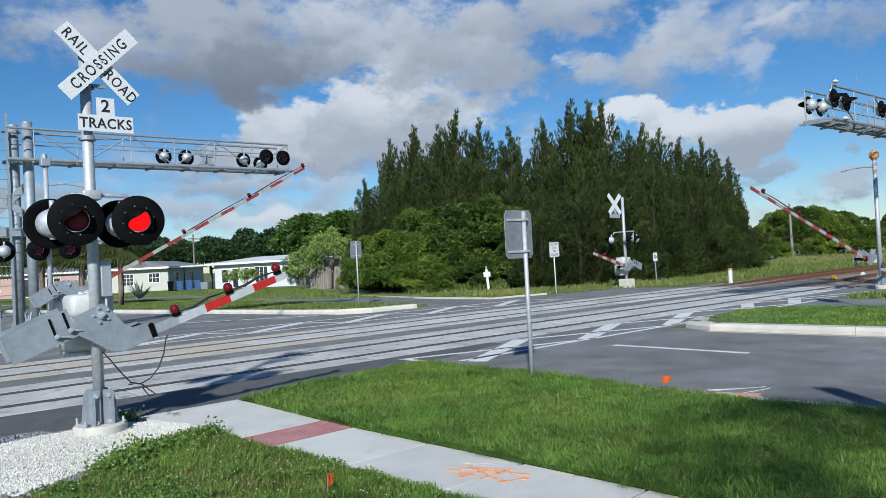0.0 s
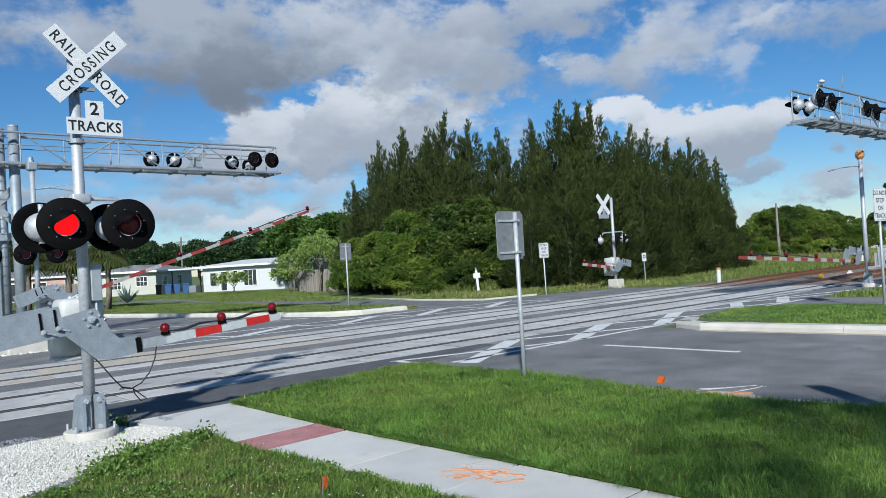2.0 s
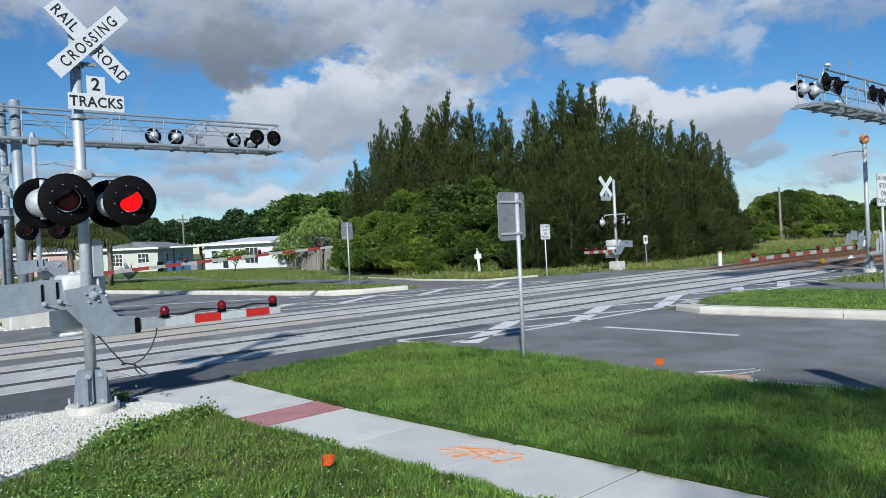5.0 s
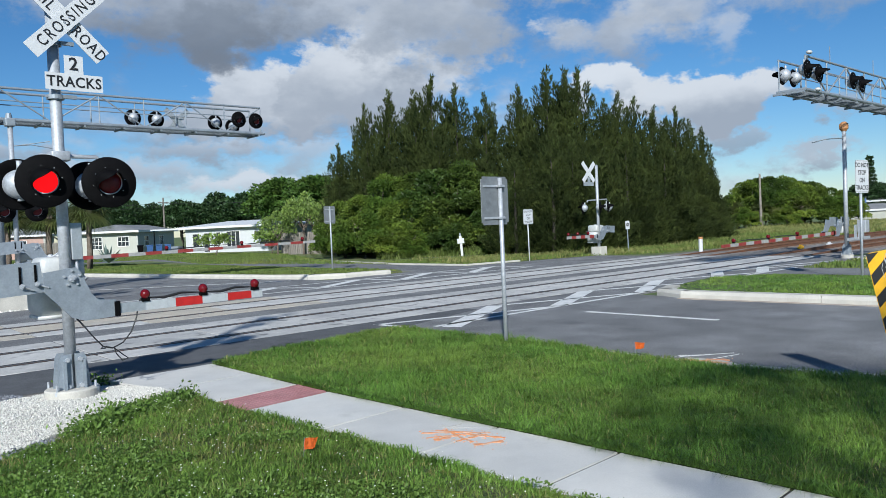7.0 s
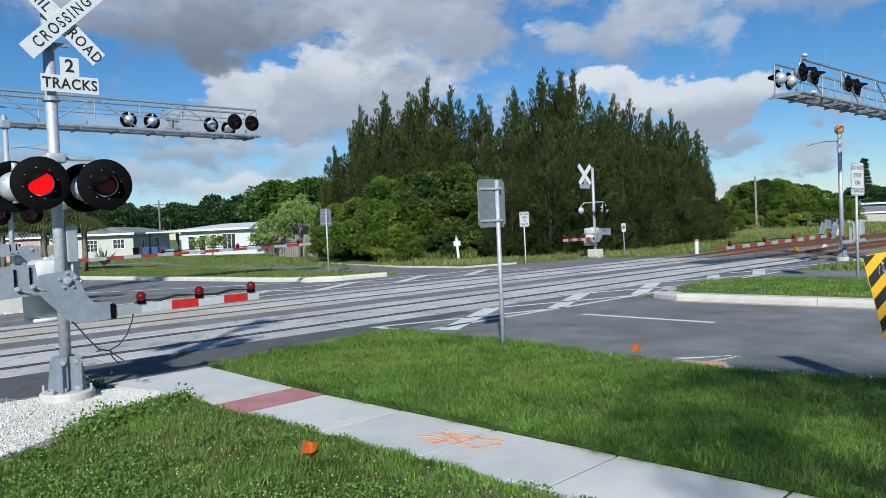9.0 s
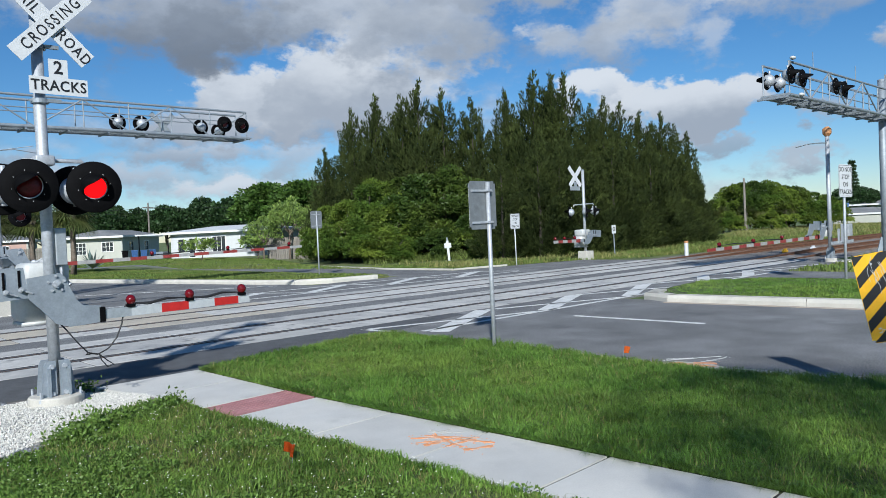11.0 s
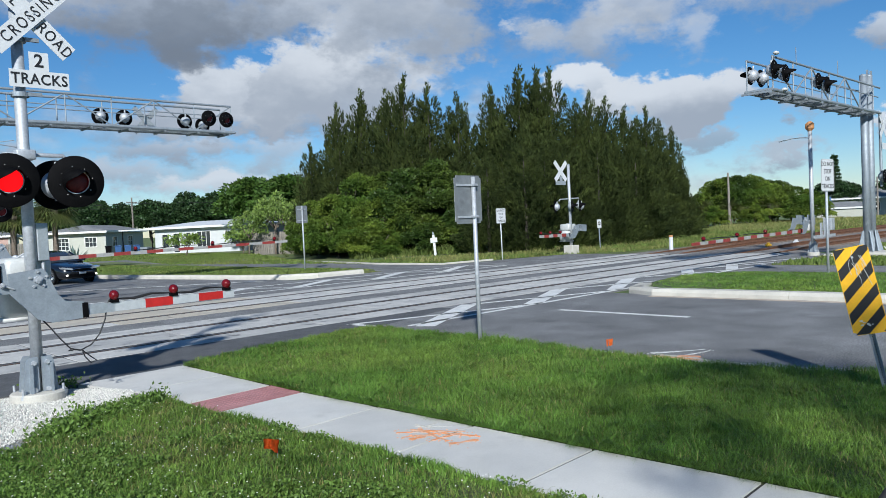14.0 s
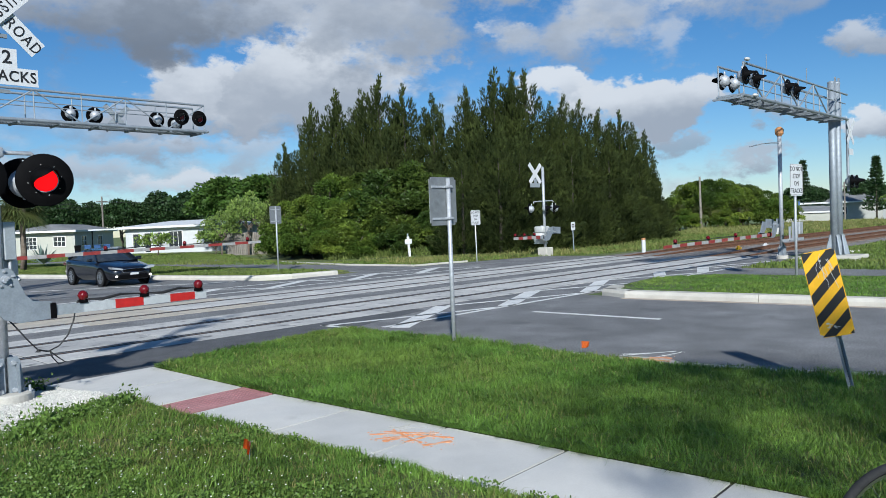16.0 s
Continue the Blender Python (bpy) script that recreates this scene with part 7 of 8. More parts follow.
for y, w, zb, zt in ((-0.98, 0.74, 0.93, 0.945), (-0.25, 0.70, 0.96, 1.36), (0.25, 0.69, 0.97, 1.435), (0.75, 0.68, 0.98, 1.43), (1.25, 0.66, 1.0, 1.33), (1.88, 0.66, 1.03, 1.05)):
    hgt = zt - zb
    prof = [(w + 0.09, zb - 0.05), (w + 0.055, zb + hgt * 0.1), (w - 0.10 * min(1, hgt * 2), zt - 0.05 * min(1, hgt * 2.2)), (w * 0.55, zt), (0, zt + 0.012)]
    full = prof + [(-x, z) for x, z in reversed(prof[:-1])]
    rings.append([bm.verts.new((x, y, z)) for x, z in full])
k = len(rings[0])
for a, b in zip(rings, rings[1:]):
    for i in range(k - 1):
        bm.faces.new((a[i], a[i + 1], b[i + 1], b[i]))
part("windows", bm, M["glass"], sedan, "dark tinted glasshouse", True)
bm = bmesh.new()
rings = []
for y, w, z in ((-0.22, 0.56, 1.385), (0.25, 0.58, 1.455), (0.75, 0.57, 1.45), (1.28, 0.54, 1.345)):
    rings.append([bm.verts.new((x, y, z - 0.035 * (abs(x) / w) ** 3)) for x in (-w, -w * 0.6, 0, w * 0.6, w)])
for a, b in zip(rings, rings[1:]):
    for i in range(4):
        bm.faces.new((a[i], a[i + 1], b[i + 1], b[i]))
bmesh.ops.solidify(bm, geom=bm.faces, thickness=0.03)
part("roof", bm, M["car"], sedan, "black roof panel", True)
for sx in (-1, 1):
    for pts, r in (([(sx * 0.80, -0.95, 0.95), (sx * 0.60, -0.24, 1.37)], 0.035), ([(sx * 0.60, 1.25, 1.33), (sx * 0.75, 1.85, 1.05)], 0.05), ([(sx * 0.74, 0.48, 0.98), (sx * 0.61, 0.5, 1.40)], 0.03)):
        part("roof_pillar", tube(bmesh.new(), pts, r, 6), M["car"], sedan)
    bm = box(bmesh.new(), sx * 0.98 - 0.09, sx * 0.98 + 0.09, -0.78, -0.62, 0.95, 1.08, None, 0.03)
    part("mirror", bm, M["car"], sedan, "", True)
    bm = bmesh.new()
    plate(bm, [(sx * 0.40, 0.60), (sx * 0.80, 0.66), (sx * 0.84, 0.74), (sx * 0.62, 0.71), (sx * 0.42, 0.66)], -2.30, -1.95)
    part("headlight", bm, M["lamp_glass"], sedan, "clear swept headlight")
    bm = cyl(bmesh.new(), (sx * 0.66, -2.18, 0.38), (sx * 0.66, -2.29, 0.38), 0.042, None, 14)
    part("fog_lamp", bm, M["fog"], sedan, "small lit fog lamp")
    bm = plate(bmesh.new(), [(sx * 0.50, 0.82), (sx * 0.80, 0.80), (sx * 0.80, 0.90), (sx * 0.50, 0.92)], 2.12, 2.30)
    part("tail_light", bm, M["lens_red"], sedan)
    for y in (-0.1, 0.85):
        bm = box(bmesh.new(), sx * 0.905 - 0.012, sx * 0.905 + 0.012, y, y + 0.2, 0.80, 0.825, None, 0.006)
        part("door_handle", bm, M["car"], sedan)
bm = bmesh.new()
plate(bm, [(-0.42, 0.52), (0.42, 0.52), (0.46, 0.60), (0.30, 0.65), (-0.30, 0.65), (-0.46, 0.60)], -2.325, -2.2)
part("grille", bm, M["black"], sedan, "black grille")
bm = bmesh.new()
tube(bm, [(-0.47, -2.30, 0.60), (-0.30, -2.33, 0.652), (0.0, -2.335, 0.66), (0.30, -2.33, 0.652), (0.47, -2.30, 0.60)], 0.012, 6)
tube(bm, [(-0.47, -2.30, 0.60), (-0.42, -2.33, 0.525), (0.42, -2.33, 0.525), (0.47, -2.30, 0.60)], 0.010, 6)
part("grille_trim", bm, M["chrome"], sedan, "chrome grille outline")
bm = plate(bmesh.new(), [(-0.62, 0.27), (0.62, 0.27), (0.55, 0.42), (-0.55, 0.42)], -2.305, -2.1)
part("air_intake", bm, M["black"], sedan)
for sx in (-1, 1):
    for y in (-1.36, 1.34):
        bm = lathe(bmesh.new(), [(0.225, -0.10), (0.30, -0.105), (0.325, -0.08), (0.33, 0.0), (0.325, 0.08), (0.30, 0.105), (0.225, 0.10), (0.225, -0.10)], 28, "Y")
        bmesh.ops.rotate(bm, verts=bm.verts, cent=(0, 0, 0), matrix=Matrix.Rotation(math.pi / 2, 3, "Z"))
        w = part("wheel", bm, M["tyre"], sedan, "black tyre", True)
        w.location = (sx * 0.80, y, 0.33)
        bm = bmesh.new()
        for j in range(10):
            a = j * math.tau / 10
            q = Vector((0, math.cos(a), math.sin(a)))
            tube(bm, [(sx * 0.085, q.y * 0.04, q.z * 0.04), (sx * 0.095, q.y * 0.12, q.z * 0.12), (sx * 0.085, q.y * 0.215, q.z * 0.215)], 0.016, 5)
        cyl(bm, (sx * 0.06, 0, 0), (sx * 0.10, 0, 0), 0.05, None, 12)
        tube(bm, [(sx * 0.09, 0.215 * math.cos(j * math.tau / 24), 0.215 * math.sin(j * math.tau / 24)) for j in range(25)], 0.016, 5)
        part("rim", bm, M["alloy"], w, "many-spoked alloy rim")
        bm = cyl(bmesh.new(), (sx * 0.80 + sx * 0.02, y, 0.34), (sx * 0.80 + sx * 0.095, y, 0.34), 0.385, None, 28)
        part("wheel_arch", bm, M["black"], sedan)
WHEELS = [o for o in sedan.children if o.name.startswith("wheel") and not o.name.startswith("wheel_arch")]
bm = bmesh.new()
box(bm, -0.16, 0.16, -2.34, -2.325, 0.42, 0.50)
part("number_plate", bm, M["sign"], sedan, "blank pale plate")
sedan.scale = (0.95, 0.95, 0.95)

# bicycle wheel at the walk's edge
bike = thing("bicycle_wheel", pose(3.66, 0.84, 0.0, 0, 0, -50), "front wheel of a parked bicycle at the sidewalk's edge", "bicycle wheel")
bm = bmesh.new()
lathe(bm, [(0.315, -0.022), (0.335, -0.02), (0.345, 0.0), (0.335, 0.02), (0.315, 0.022), (0.305, 0.0), (0.315, -0.022)], 48, "Y", (0, 0, 0.36))
part("tyre", bm, M["tyre"], bike, "black bicycle tyre", True)
bm = bmesh.new()
lathe(bm, [(0.295, -0.012), (0.308, -0.014), (0.308, 0.014), (0.295, 0.012), (0.295, -0.012)], 48, "Y", (0, 0, 0.36))
part("rim", bm, M["chrome"], bike, "shiny metal rim")
bm = bmesh.new()
for i in range(28):
    a = i * math.tau / 28
    cyl(bm, (0.02 * math.cos(a + 0.6), 0.02 * (-1) ** i, 0.36 + 0.02 * math.sin(a + 0.6)), (0.296 * math.cos(a), 0, 0.36 + 0.296 * math.sin(a)), 0.0012, None, 4)
part("spokes", bm, M["chrome"], bike)
bm = bmesh.new()
cyl(bm, (0, -0.05, 0.36), (0, 0.05, 0.36), 0.02, None, 12)
part("hub", bm, M["chrome"], bike)
bm = box(bmesh.new(), -0.09, -0.02, -0.012, 0.0, 0.59, 0.62, pose(0, 0, 0, 0, 0, 0), 0.006)
part("reflector", bm, M["lamp_glass"], bike, "white spoke reflector")


# ---- lawns, grass, gravel ----
def lawn_ground(name, poly, z, material, label):
    """An earth surface on an outline."""
    bm = bmesh.new()
    slab(bm, poly, -0.2, z)
    return structure(name, bm, M[material], label, "lawn")


ey = [9.8, 8.6, 7.3, 6, 4.5, 3, 1.5, 0, -3, -7]
LAWN = [(side_r(y) + 0.015, y + (0.05 if y < 9.5 else 0.1)) for y in ey] + [(10.2, -7), (9.9, -1.5), (9.0, 1.2), (8.62, 2.4), (8.3, 3.3), (8.14, 4.2), (8.2, 6.0), (8.24, 10.35), (7.6, 10.45), (6.4, 10.2)]
lawn_ground("lawn_main", LAWN, LAWN_Z, "soil", "earth under the long grass between sidewalk and road")
FRONT_GRASS = [(-6, -7)] + [(side_x(y) - 0.015, y) for y in (-7, -3, 0, 2, 4, 5.5, 7, 8.0)] + [(3.3, 8.35), (2.75, 8.05), (2.3, 7.75), (1.9, 7.35), (1.45, 7.0), (0.5, 6.75), (-6, 6.3)]
lawn_ground("lawn_front", FRONT_GRASS, LAWN_Z, "soil", "earth under the rough clover grass before the sidewalk")
GRAVEL = [(-6, 6.3), (0.5, 6.75), (1.45, 7.0), (1.9, 7.35), (2.3, 7.75), (2.75, 8.05), (3.3, 8.35), (3.42, 8.7), (3.25, 9.3), (2.95, 9.75), (2.0, 9.85), (1.2, 9.8), (-6, 9.9)]
lawn_ground("gravel_bed", GRAVEL, 0.012, "ballast", "stony bed round the signal's footing")

rng = np.random.default_rng(31)
xy = scatter(rng, LAWN, 6600)
xy = xy[(np.hypot(xy[:, 0], xy[:, 1]) > 4.4) & (xy[:, 1] > 0.2)]
hgt = 0.062 + 0.075 * patchy(xy, 0.8, 3.0) * (0.5 + 0.5 * patchy(xy, 2.6, 1.0))
z = np.full(len(xy), LAWN_Z - 0.01)
stuff("grass", grass_mesh("grass", rng, xy, z, hgt, 0.0026, 1.15, (0.12, 0.10), 0.30), M["blade"], "long bright green lawn grass", "grass")
xy = scatter(rng, LAWN, 260)
xy = xy[(np.hypot(xy[:, 0], xy[:, 1]) > 4.4) & (xy[:, 1] > 0.2)]
stuff("dry_grass", grass_mesh("dry_grass", rng, xy, np.full(len(xy), LAWN_Z - 0.01), np.full(len(xy), 0.10), 0.0028, 1.0, (0.1, 0.1), 0.4), M["blade_dry"], "dry straw-coloured blades in the lawn", "grass")
# tufts that lean over the sidewalk's edges
yy = rng.uniform(0.8, 9.7, 9500)
ex = np.array([side_r(v) for v in yy]) + np.abs(rng.normal(0, 0.035, len(yy))) - 0.012 * patchy(np.column_stack([yy, yy * 0.3]), 3.0, 2.0)
stuff("edge_grass", grass_mesh("edge_grass", rng, np.column_stack([ex, yy]), np.full(len(yy), LAWN_Z), 0.085 * (0.5 + 0.8 * patchy(np.column_stack([yy, yy * 0.3]), 2.2, 5.0)), 0.0034, 0.9, (-0.6, -0.1), 0.5), M["blade"], "grass hanging over the sidewalk's edge", "grass")
yy = rng.uniform(2.0, 8.1, 6500)
ex = np.array([side_x(v) for v in yy]) - np.abs(rng.normal(0, 0.06, len(yy))) - 0.035
stuff("edge_grass", grass_mesh("edge_grass", rng, np.column_stack([ex, yy]), np.full(len(yy), LAWN_Z), 0.075 * (0.4 + 0.9 * patchy(np.column_stack([yy, yy * 0.3]), 1.9, 3.0)), 0.0034, 1.0, (0.2, 0.1), 0.4), M["blade"], "grass hanging over the sidewalk's edge", "grass")

xy = scatter(rng, FRONT_GRASS, 5600)
near_cam = np.hypot(xy[:, 0], xy[:, 1])
xy = xy[(near_cam > 4.0) & (xy[:, 1] > 2.0) & (xy[:, 0] > -0.6)]
tall = np.clip(0.45 + 1.6 * np.abs(xy[:, 0] - np.array([side_x(v) for v in xy[:, 1]])), 0.4, 1.0)
hgt = (0.05 + 0.065 * patchy(xy, 1.1, 7.0)) * tall
stuff("grass", grass_mesh("grass", rng, xy, np.full(len(xy), LAWN_Z - 0.01), hgt, 0.0032, 1.4, (0.1, 0.05), 0.35), M["blade"], "rough bright green grass with clover", "grass")
xy2 = scatter(rng, FRONT_GRASS, 900)
xy2 = xy2[(np.hypot(xy2[:, 0], xy2[:, 1]) > 4.0) & (xy2[:, 1] > 2.0) & (xy2[:, 0] > -0.6)]
stuff("dry_grass", grass_mesh("dry_grass", rng, xy2, np.full(len(xy2), LAWN_Z - 0.01), np.full(len(xy2), 0.085), 0.003, 1.1, (0.1, 0.0), 0.4), M["blade_dry"], "dry blades among the rough grass", "grass")
# clover leaves and white flower heads
xy3 = scatter(rng, FRONT_GRASS, 5200)
xy3 = xy3[(np.hypot(xy3[:, 0], xy3[:, 1]) > 4.0) & (xy3[:, 1] > 2.0) & (xy3[:, 0] > -0.6)]
xy3 = xy3[patchy(xy3, 1.4, 2.0) + 0.5 * patchy(xy3, 5.0, 1.0) > 0.86]
pos = np.column_stack([xy3, LAWN_Z + rng.uniform(0.02, 0.07, len(xy3))])
stuff("clover", quads_mesh("clover", leaves(rng, pos, np.tile([0.2, 0.1, 0.25], (len(pos), 1)), 0.026, 0.0095, 0.0, 0.9), 4), M["weed"], "low clover leaves in the rough grass", "clover")
xf = scatter(rng, FRONT_GRASS, 26)
xf = xf[(np.hypot(xf[:, 0], xf[:, 1]) > 4.2) & (xf[:, 1] > 2.5) & (xf[:, 0] > -0.4)]
fv = []
for x, y in xf:
    c = np.array([x, y, LAWN_Z + 0.07 + rng.uniform(0, 0.04)])
    for j in range(4):
        a = j * math.pi / 4
        d, e = np.array([math.cos(a), math.sin(a), 0.25]) * 0.0058, np.array([-math.sin(a), math.cos(a), 0.3]) * 0.0048
        fv.append([c - d, c + e, c + d, c - e])
stuff("flowers", quads_mesh("flowers", np.array(fv), 4), M["flower"], "tiny white flower heads", "flowers")

# weeds on the edge of the gravel
wp, wo = [], []
for cx, cy, r, h, n in ((2.5, 7.72, 0.26, 0.12, 480), (2.3, 7.52, 0.28, 0.12, 520), (2.12, 7.34, 0.2, 0.10, 300), (2.75, 7.82, 0.2, 0.11, 300), (3.25, 7.9, 0.13, 0.12, 380), (3.05, 7.85, 0.16, 0.11, 300), (2.1, 7.35, 0.22, 0.07, 260), (2.9, 9.72, 0.2, 0.1, 240), (2.65, 9.78, 0.15, 0.1, 160)):
    p = np.column_stack([rng.normal(cx, r * 0.5, n), rng.normal(cy, r * 0.4, n), LAWN_Z + np.abs(rng.normal(0, h * 0.5, n))])
    wp.append(p)
    wo.append(np.column_stack([(p[:, 0] - cx) * 2, (p[:, 1] - cy) * 2, np.full(n, 0.4)]))
stuff("weeds", quads_mesh("weeds", leaves(rng, np.concatenate(wp), np.concatenate(wo), 0.046, 0.0125, 0.0, 0.6), 4), M["weed"], "leafy dark green weeds along the gravel", "weeds")


def stones(name, rng, xy, z, size, material, label):
    """Loose stones: squashed, turned eight-sided lumps."""
    n = len(xy)
    o = np.array([[1, 0, 0], [-1, 0, 0], [0, 1, 0], [0, -1, 0], [0, 0, 1], [0, 0, -1]], float)
    f = np.array([[0, 2, 4], [2, 1, 4], [1, 3, 4], [3, 0, 4], [2, 0, 5], [1, 2, 5], [3, 1, 5], [0, 3, 5]])
    q = rng.normal(0, 1, (n, 4))
    q /= np.linalg.norm(q, axis=1, keepdims=True)
    w, x, y, zz = q.T
    rot = np.stack([np.stack([1 - 2 * (y * y + zz * zz), 2 * (x * y - zz * w), 2 * (x * zz + y * w)], -1), np.stack([2 * (x * y + zz * w), 1 - 2 * (x * x + zz * zz), 2 * (y * zz - x * w)], -1), np.stack([2 * (x * zz - y * w), 2 * (y * zz + x * w), 1 - 2 * (x * x + y * y)], -1)], 1)
    sc = size * rng.uniform(0.5, 1.25, (n, 1, 1)) * rng.uniform(0.65, 1.2, (n, 6, 1))
    v = np.einsum("nij,nkj->nki", rot, o[None] * sc) + np.column_stack([xy, z])[:, None]
    faces = (f[None] + np.arange(n)[:, None, None] * 6).reshape(-1, 3)
    return stuff(name, indexed_mesh(name, v.reshape(-1, 3), faces), M[material], label, "gravel")


WHITE_STONES = [(-6, 7.3), (0.6, 7.35), (1.3, 7.2), (1.75, 7.45), (2.2, 7.85), (2.7, 8.1), (3.2, 8.4), (3.38, 8.8), (3.15, 9.35), (2.85, 9.6), (2.0, 9.62), (1.2, 9.45), (-6, 9.3)]
bm = bmesh.new()
slab(bm, WHITE_STONES, -0.05, 0.017)
structure("white_gravel_bed", bm, M["gravel"], "packed white crushed stone under the loose pieces", "gravel")
g = scatter(rng, WHITE_STONES, 5200)
g = g[(g[:, 0] > 0.2)]
d = np.hypot(g[:, 0] - 2.5, g[:, 1] - 9.25)
g = g[d > 0.30]
mound = 0.02 + 0.045 * np.exp(-((g[:, 0] - 1.9) ** 2 + (g[:, 1] - 8.6) ** 2) / 1.2)
stones("white_gravel", rng, g, mound * rng.uniform(0.5, 1.05, len(g)), 0.0115, "gravel", "bright white crushed stone round the signal")
g = scatter(rng, [(-3, 9.4), (1.6, 9.5), (2.1, 9.75), (2.0, 10.0), (-3, 10.1)], 700)
stones("dark_stones", rng, g, np.full(len(g), 0.015), 0.03, "stone", "grey ballast stones by the asphalt")
g = scatter(rng, [(0.0, 6.4), (1.2, 6.75), (1.9, 7.25), (2.2, 7.6), (1.4, 7.3), (0.0, 7.2)], 520)
stones("dark_stones", rng, g, np.full(len(g), 0.02), 0.026, "stone", "grey stones between gravel and grass")
g = scatter(rng, [(28.2, 9.0), (34.5, 9.2), (33.5, 10.2), (28.4, 10.0)], 60)
stones("pale_stones", rng, g, np.full(len(g), 0.0), 0.06, "gravel", "scattered pale stones by the gantry")
g = scatter(rng, [(3.0, 22.4), (6.4, 22.4), (6.6, 23.8), (3.0, 23.8)], 130)
stones("pale_stones", rng, g, np.full(len(g), 0.0), 0.05, "gravel", "pale stones round the far gate's footing")


def rough_grass(name, poly, per, z, height, width, seed, label, material="blade", lean=0.7):
    r = np.random.default_rng(seed)
    p = scatter(r, poly, per)
    hh = height * (0.55 + 0.6 * patchy(p, 0.45, seed))
    return stuff(name, grass_mesh(name, r, p, np.full(len(p), z - 0.02), hh, width, lean, (0.1, 0.1), 0.2), M[material], label, "grass")


rough_grass("median_grass", [(15.3, -2), (15.3, 3.0), (15.05, 8.6), (15.5, 9.4), (17.0, 9.85), (18.7, 10.1), (20.1, 9.1), (20.5, 5), (20.5, -2)], 1200, 0.10, 0.068, 0.008, 41, "short green grass on the median")
rough_grass("verge_grass", [(18.5, 23.4), (16.1, 23.8), (15.2, 24.6), (14.7, 26.2), (13.9, 30), (11.2, 43), (9.0, 54), (12, 60), (18, 56), (19.0, 40), (19.1, 24)], 260, 0.06, 0.10, 0.016, 42, "short green grass on the verge", "blade_far")
rough_grass("far_lawn_grass", [(20.5, 46), (24, 62), (12, 68), (12, 84), (30, 84), (33, 70), (33, 56), (30.5, 52), (25.5, 40), (23.5, 33), (23.2, 28)], 70, 0.0, 0.11, 0.03, 43, "mown green lawn before the houses", "blade_far")
rough_grass("trackside_grass", [(23.2, 24.2), (26, 23.8), (29.5, 22.8), (32.5, 20.3), (60, 20.0), (60, 25.5), (33, 25.3), (30, 28), (25.2, 31.0), (23.4, 31.5)], 130, 0.0, 0.16, 0.02, 44, "rough green and yellow grass along the tracks", "blade_far")
rough_grass("trackside_dry_grass", [(23.2, 24.2), (29.5, 22.8), (32.5, 20.3), (60, 20.0), (60, 25.5), (33, 25.3), (25.2, 31.0)], 50, 0.0, 0.26, 0.014, 45, "dry straw grass along the tracks", "blade_dry")
rough_grass("tall_weeds", [(26.0, 34.0), (30, 32.2), (33.5, 30.0), (33, 25.4), (45, 25.0), (45, 25.8), (34, 26.4), (34.4, 31), (31, 33.6), (27, 36)], 130, 0.0, 0.55, 0.02, 46, "tall rough weeds at the foot of the bushes", "blade_far", 0.5)
rough_grass("field_grass", [(58, 19.8), (110, 19.8), (110, 34), (84, 40), (58, 30)], 70, 0.0, 0.40, 0.022, 47, "tall yellow-green field grass beyond the tracks", "blade_dry", 0.5)
rough_grass("field_grass_green", [(36, 19.8), (110, 19.8), (110, 34), (84, 40), (55, 29), (36, 22)], 70, 0.0, 0.32, 0.022, 48, "green field grass beyond the tracks", "blade_far", 0.5)
rough_grass("right_verge_grass", [(24.2, -6), (36, -6), (70, 9.0), (70, 10.6), (31, 10.6), (30.5, 10.0), (24.2, 10.0)], 110, 0.0, 0.13, 0.02, 49, "short grass beside the far carriageway", "blade_far")
rough_grass("left_verge_grass", [(-12, 22.6), (4.4, 22.7), (5.0, 24), (5.3, 28), (4.2, 34), (1, 42), (-12, 42)], 90, 0.0, 0.12, 0.02, 50, "short grass beside the far gate", "blade_far")

rough_grass("near_grass", [(-6, -7), (3.6, -7), (3.5, 0), (3.2, 2.6), (1.0, 4.0), (-0.6, 4.1), (-0.6, 6.2), (-6, 6.0)], 420, LAWN_Z, 0.09, 0.005, 51, "rough green grass before the sidewalk")
rough_grass("near_grass", [(5.4, -7), (9.8, -7), (9.6, -1.5), (9.1, 0.25), (4.9, 0.25)], 420, LAWN_Z, 0.10, 0.005, 52, "rough green grass beside the sidewalk")


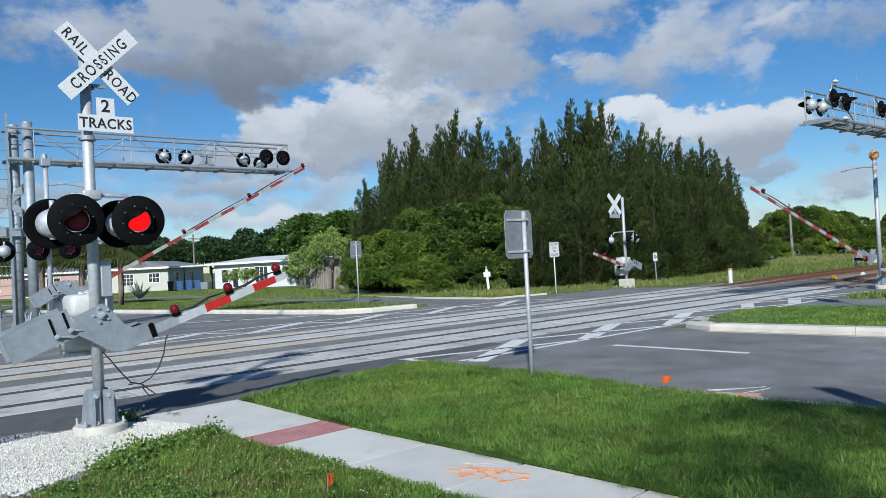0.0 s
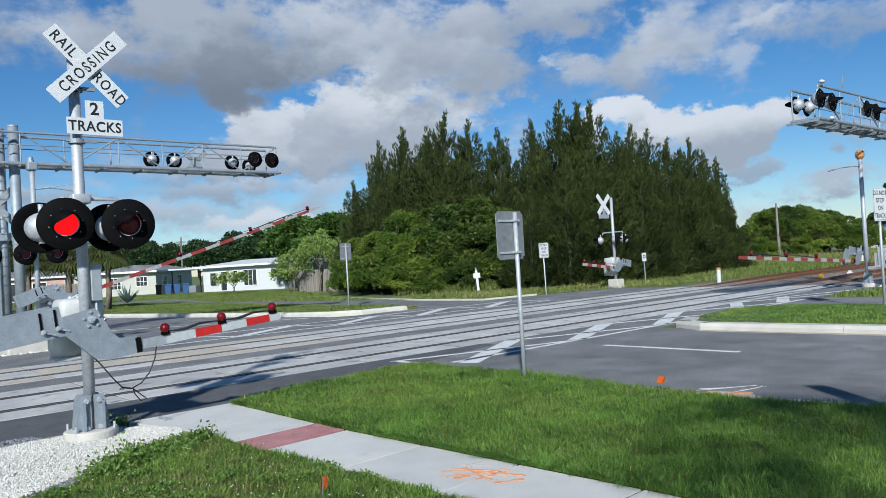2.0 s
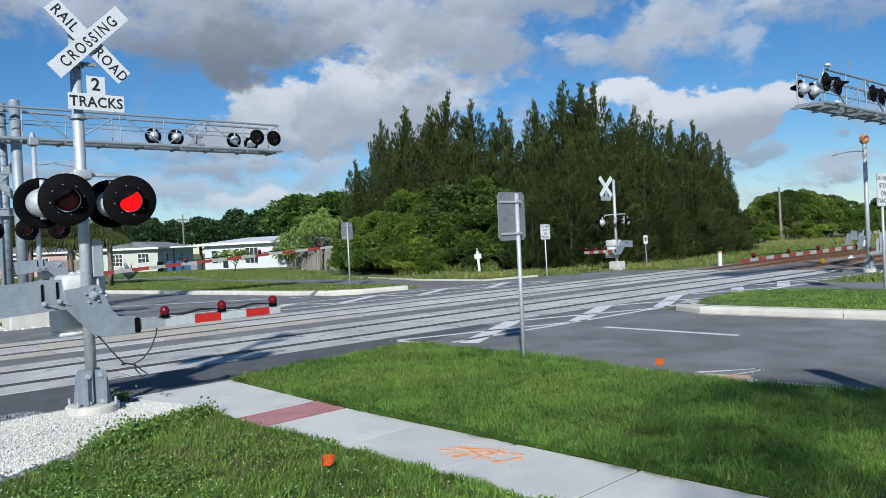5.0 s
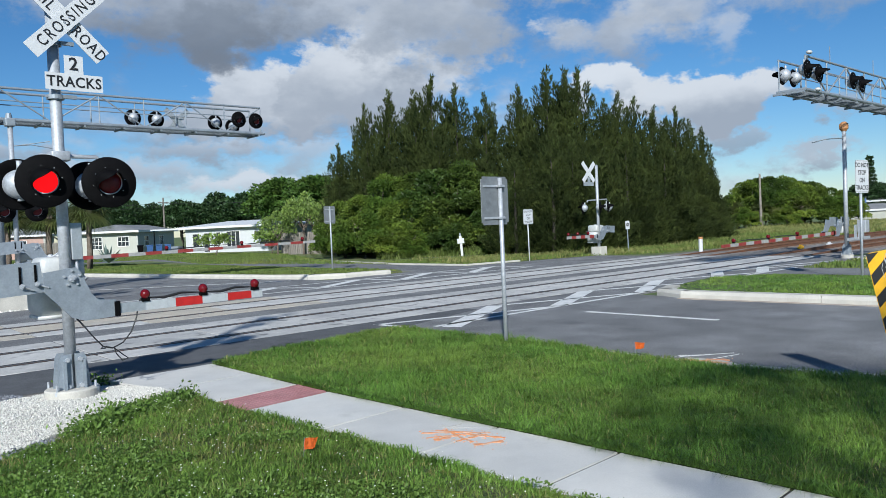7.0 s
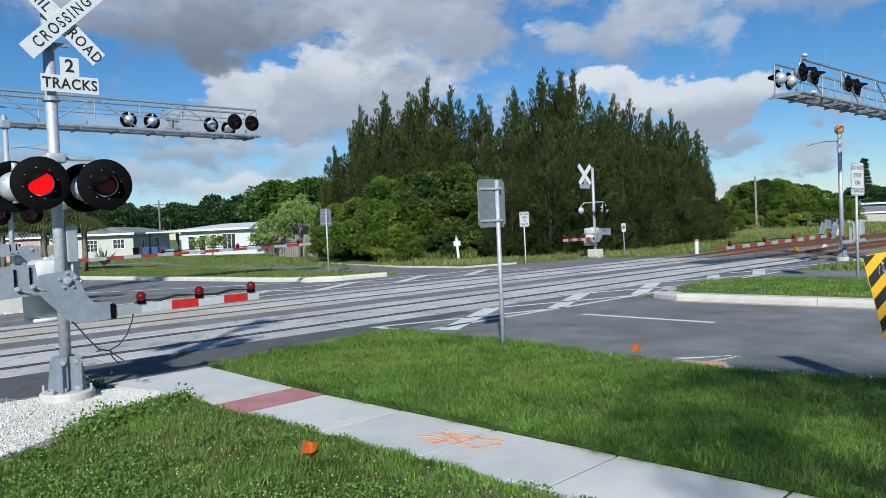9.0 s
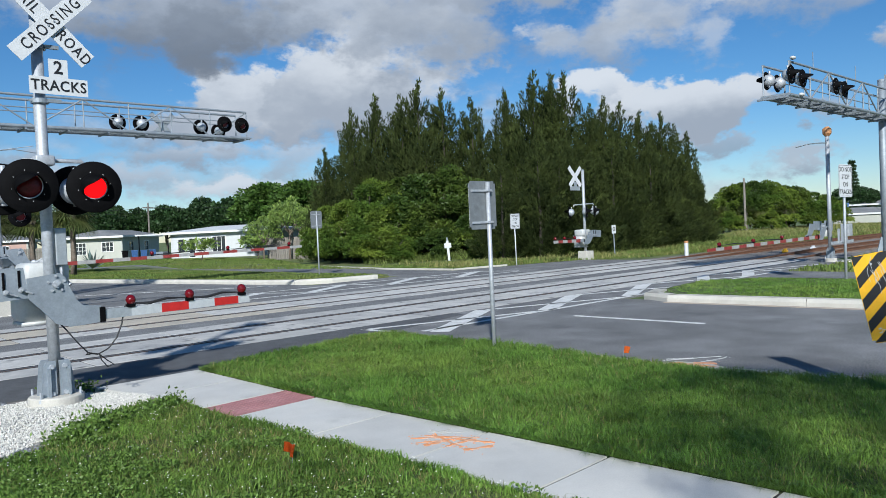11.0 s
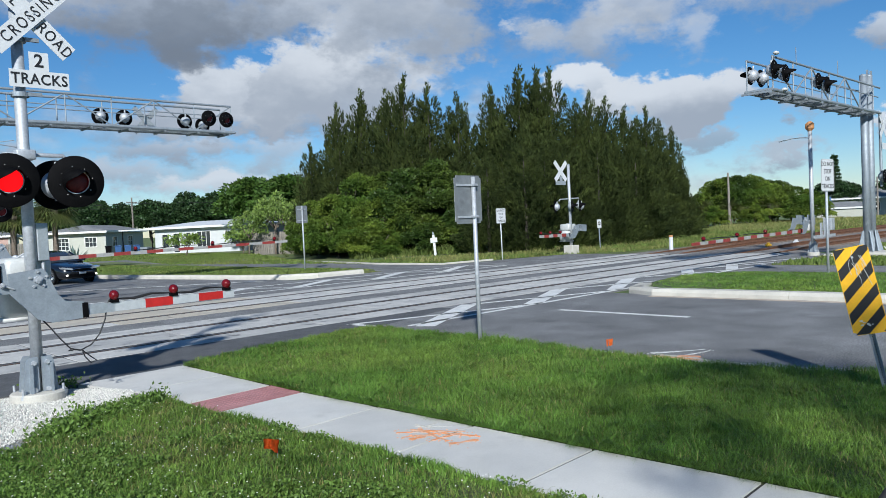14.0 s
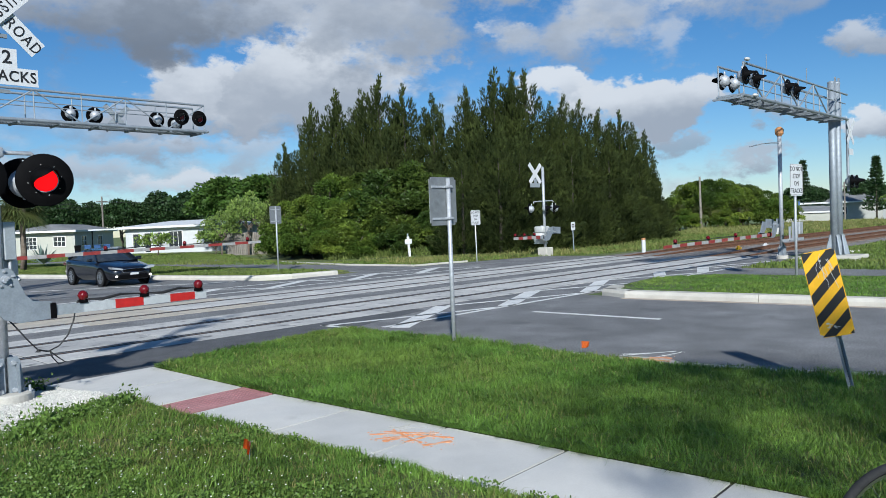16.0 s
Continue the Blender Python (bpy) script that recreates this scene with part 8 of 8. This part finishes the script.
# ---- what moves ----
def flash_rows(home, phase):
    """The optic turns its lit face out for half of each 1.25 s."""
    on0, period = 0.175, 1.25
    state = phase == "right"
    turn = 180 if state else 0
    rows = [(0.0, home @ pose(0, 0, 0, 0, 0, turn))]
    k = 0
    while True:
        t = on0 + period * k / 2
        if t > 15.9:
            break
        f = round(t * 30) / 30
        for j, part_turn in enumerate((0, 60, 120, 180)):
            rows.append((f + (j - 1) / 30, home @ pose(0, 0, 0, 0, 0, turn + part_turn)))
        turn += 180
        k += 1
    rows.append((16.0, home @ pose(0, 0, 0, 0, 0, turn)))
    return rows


CAR_ROWS = [(0.0, 112.0), (3.0, 95.0), (6.0, 77.5), (9.0, 59.0), (11.0, 47.9), (12.0, 43.0), (12.5, 40.8), (13.0, 38.8), (13.5, 36.75), (14.0, 35.05), (14.5, 33.35), (15.0, 31.75), (15.5, 30.4), (16.0, 29.25)]


def motions():
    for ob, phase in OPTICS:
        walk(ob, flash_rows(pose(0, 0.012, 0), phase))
    for ob, (x, y, z), way_, rows in ARMS:
        walk(ob, [(t, pose(x, y, z, 0, -a * way_, 0)) for t, a in rows])
    rows = []
    for t, y in CAR_ROWS:
        slope = 0.20 if y > 34 else 0.20 * max(0.03, (y - 28.4) / 5.6)
        rows.append((t, pose(edge_m(y) - 1.95, y, 0.0, 0, 0, math.degrees(math.atan(slope)))))
    walk(sedan, rows)
    for w in WHEELS:
        turn, out = 0.0, [(0.0, pose(*w.location, 0, 0, 0))]
        for (t0, y0), (t1, y1) in zip(CAR_ROWS, CAR_ROWS[1:]):
            n = max(1, math.ceil(abs(y1 - y0) / 0.33 / radians(80)))
            for i in range(1, n + 1):
                turn += math.degrees((y0 - y1) / n / 0.33)
                out.append((t0 + (t1 - t0) * i / n, pose(*w.location, turn, 0, 0)))
        walk(w, out)
    swing = ((0.0, 66), (2.0, 58), (3.5, 40), (5.2, 28), (6.5, 20), (8.5, 14), (10.3, 60), (11.4, 150), (12.4, 158), (14.0, 150), (15.0, 118), (16.0, 106))
    for i, (cloth, turn) in enumerate(FLAGS):
        rows, t = [], 0.0
        r = random.Random(i + 3)
        while t < 16.01:
            base = float(np.interp(t, [q[0] for q in swing], [q[1] for q in swing])) * (1.0 if i == 0 else 0.35)
            rows.append((t, pose(0, 0, 0, r.uniform(-5, 5), r.uniform(-10, 8), base + r.uniform(-14, 14))))
            t += 0.4
        walk(cloth, rows)


motions()
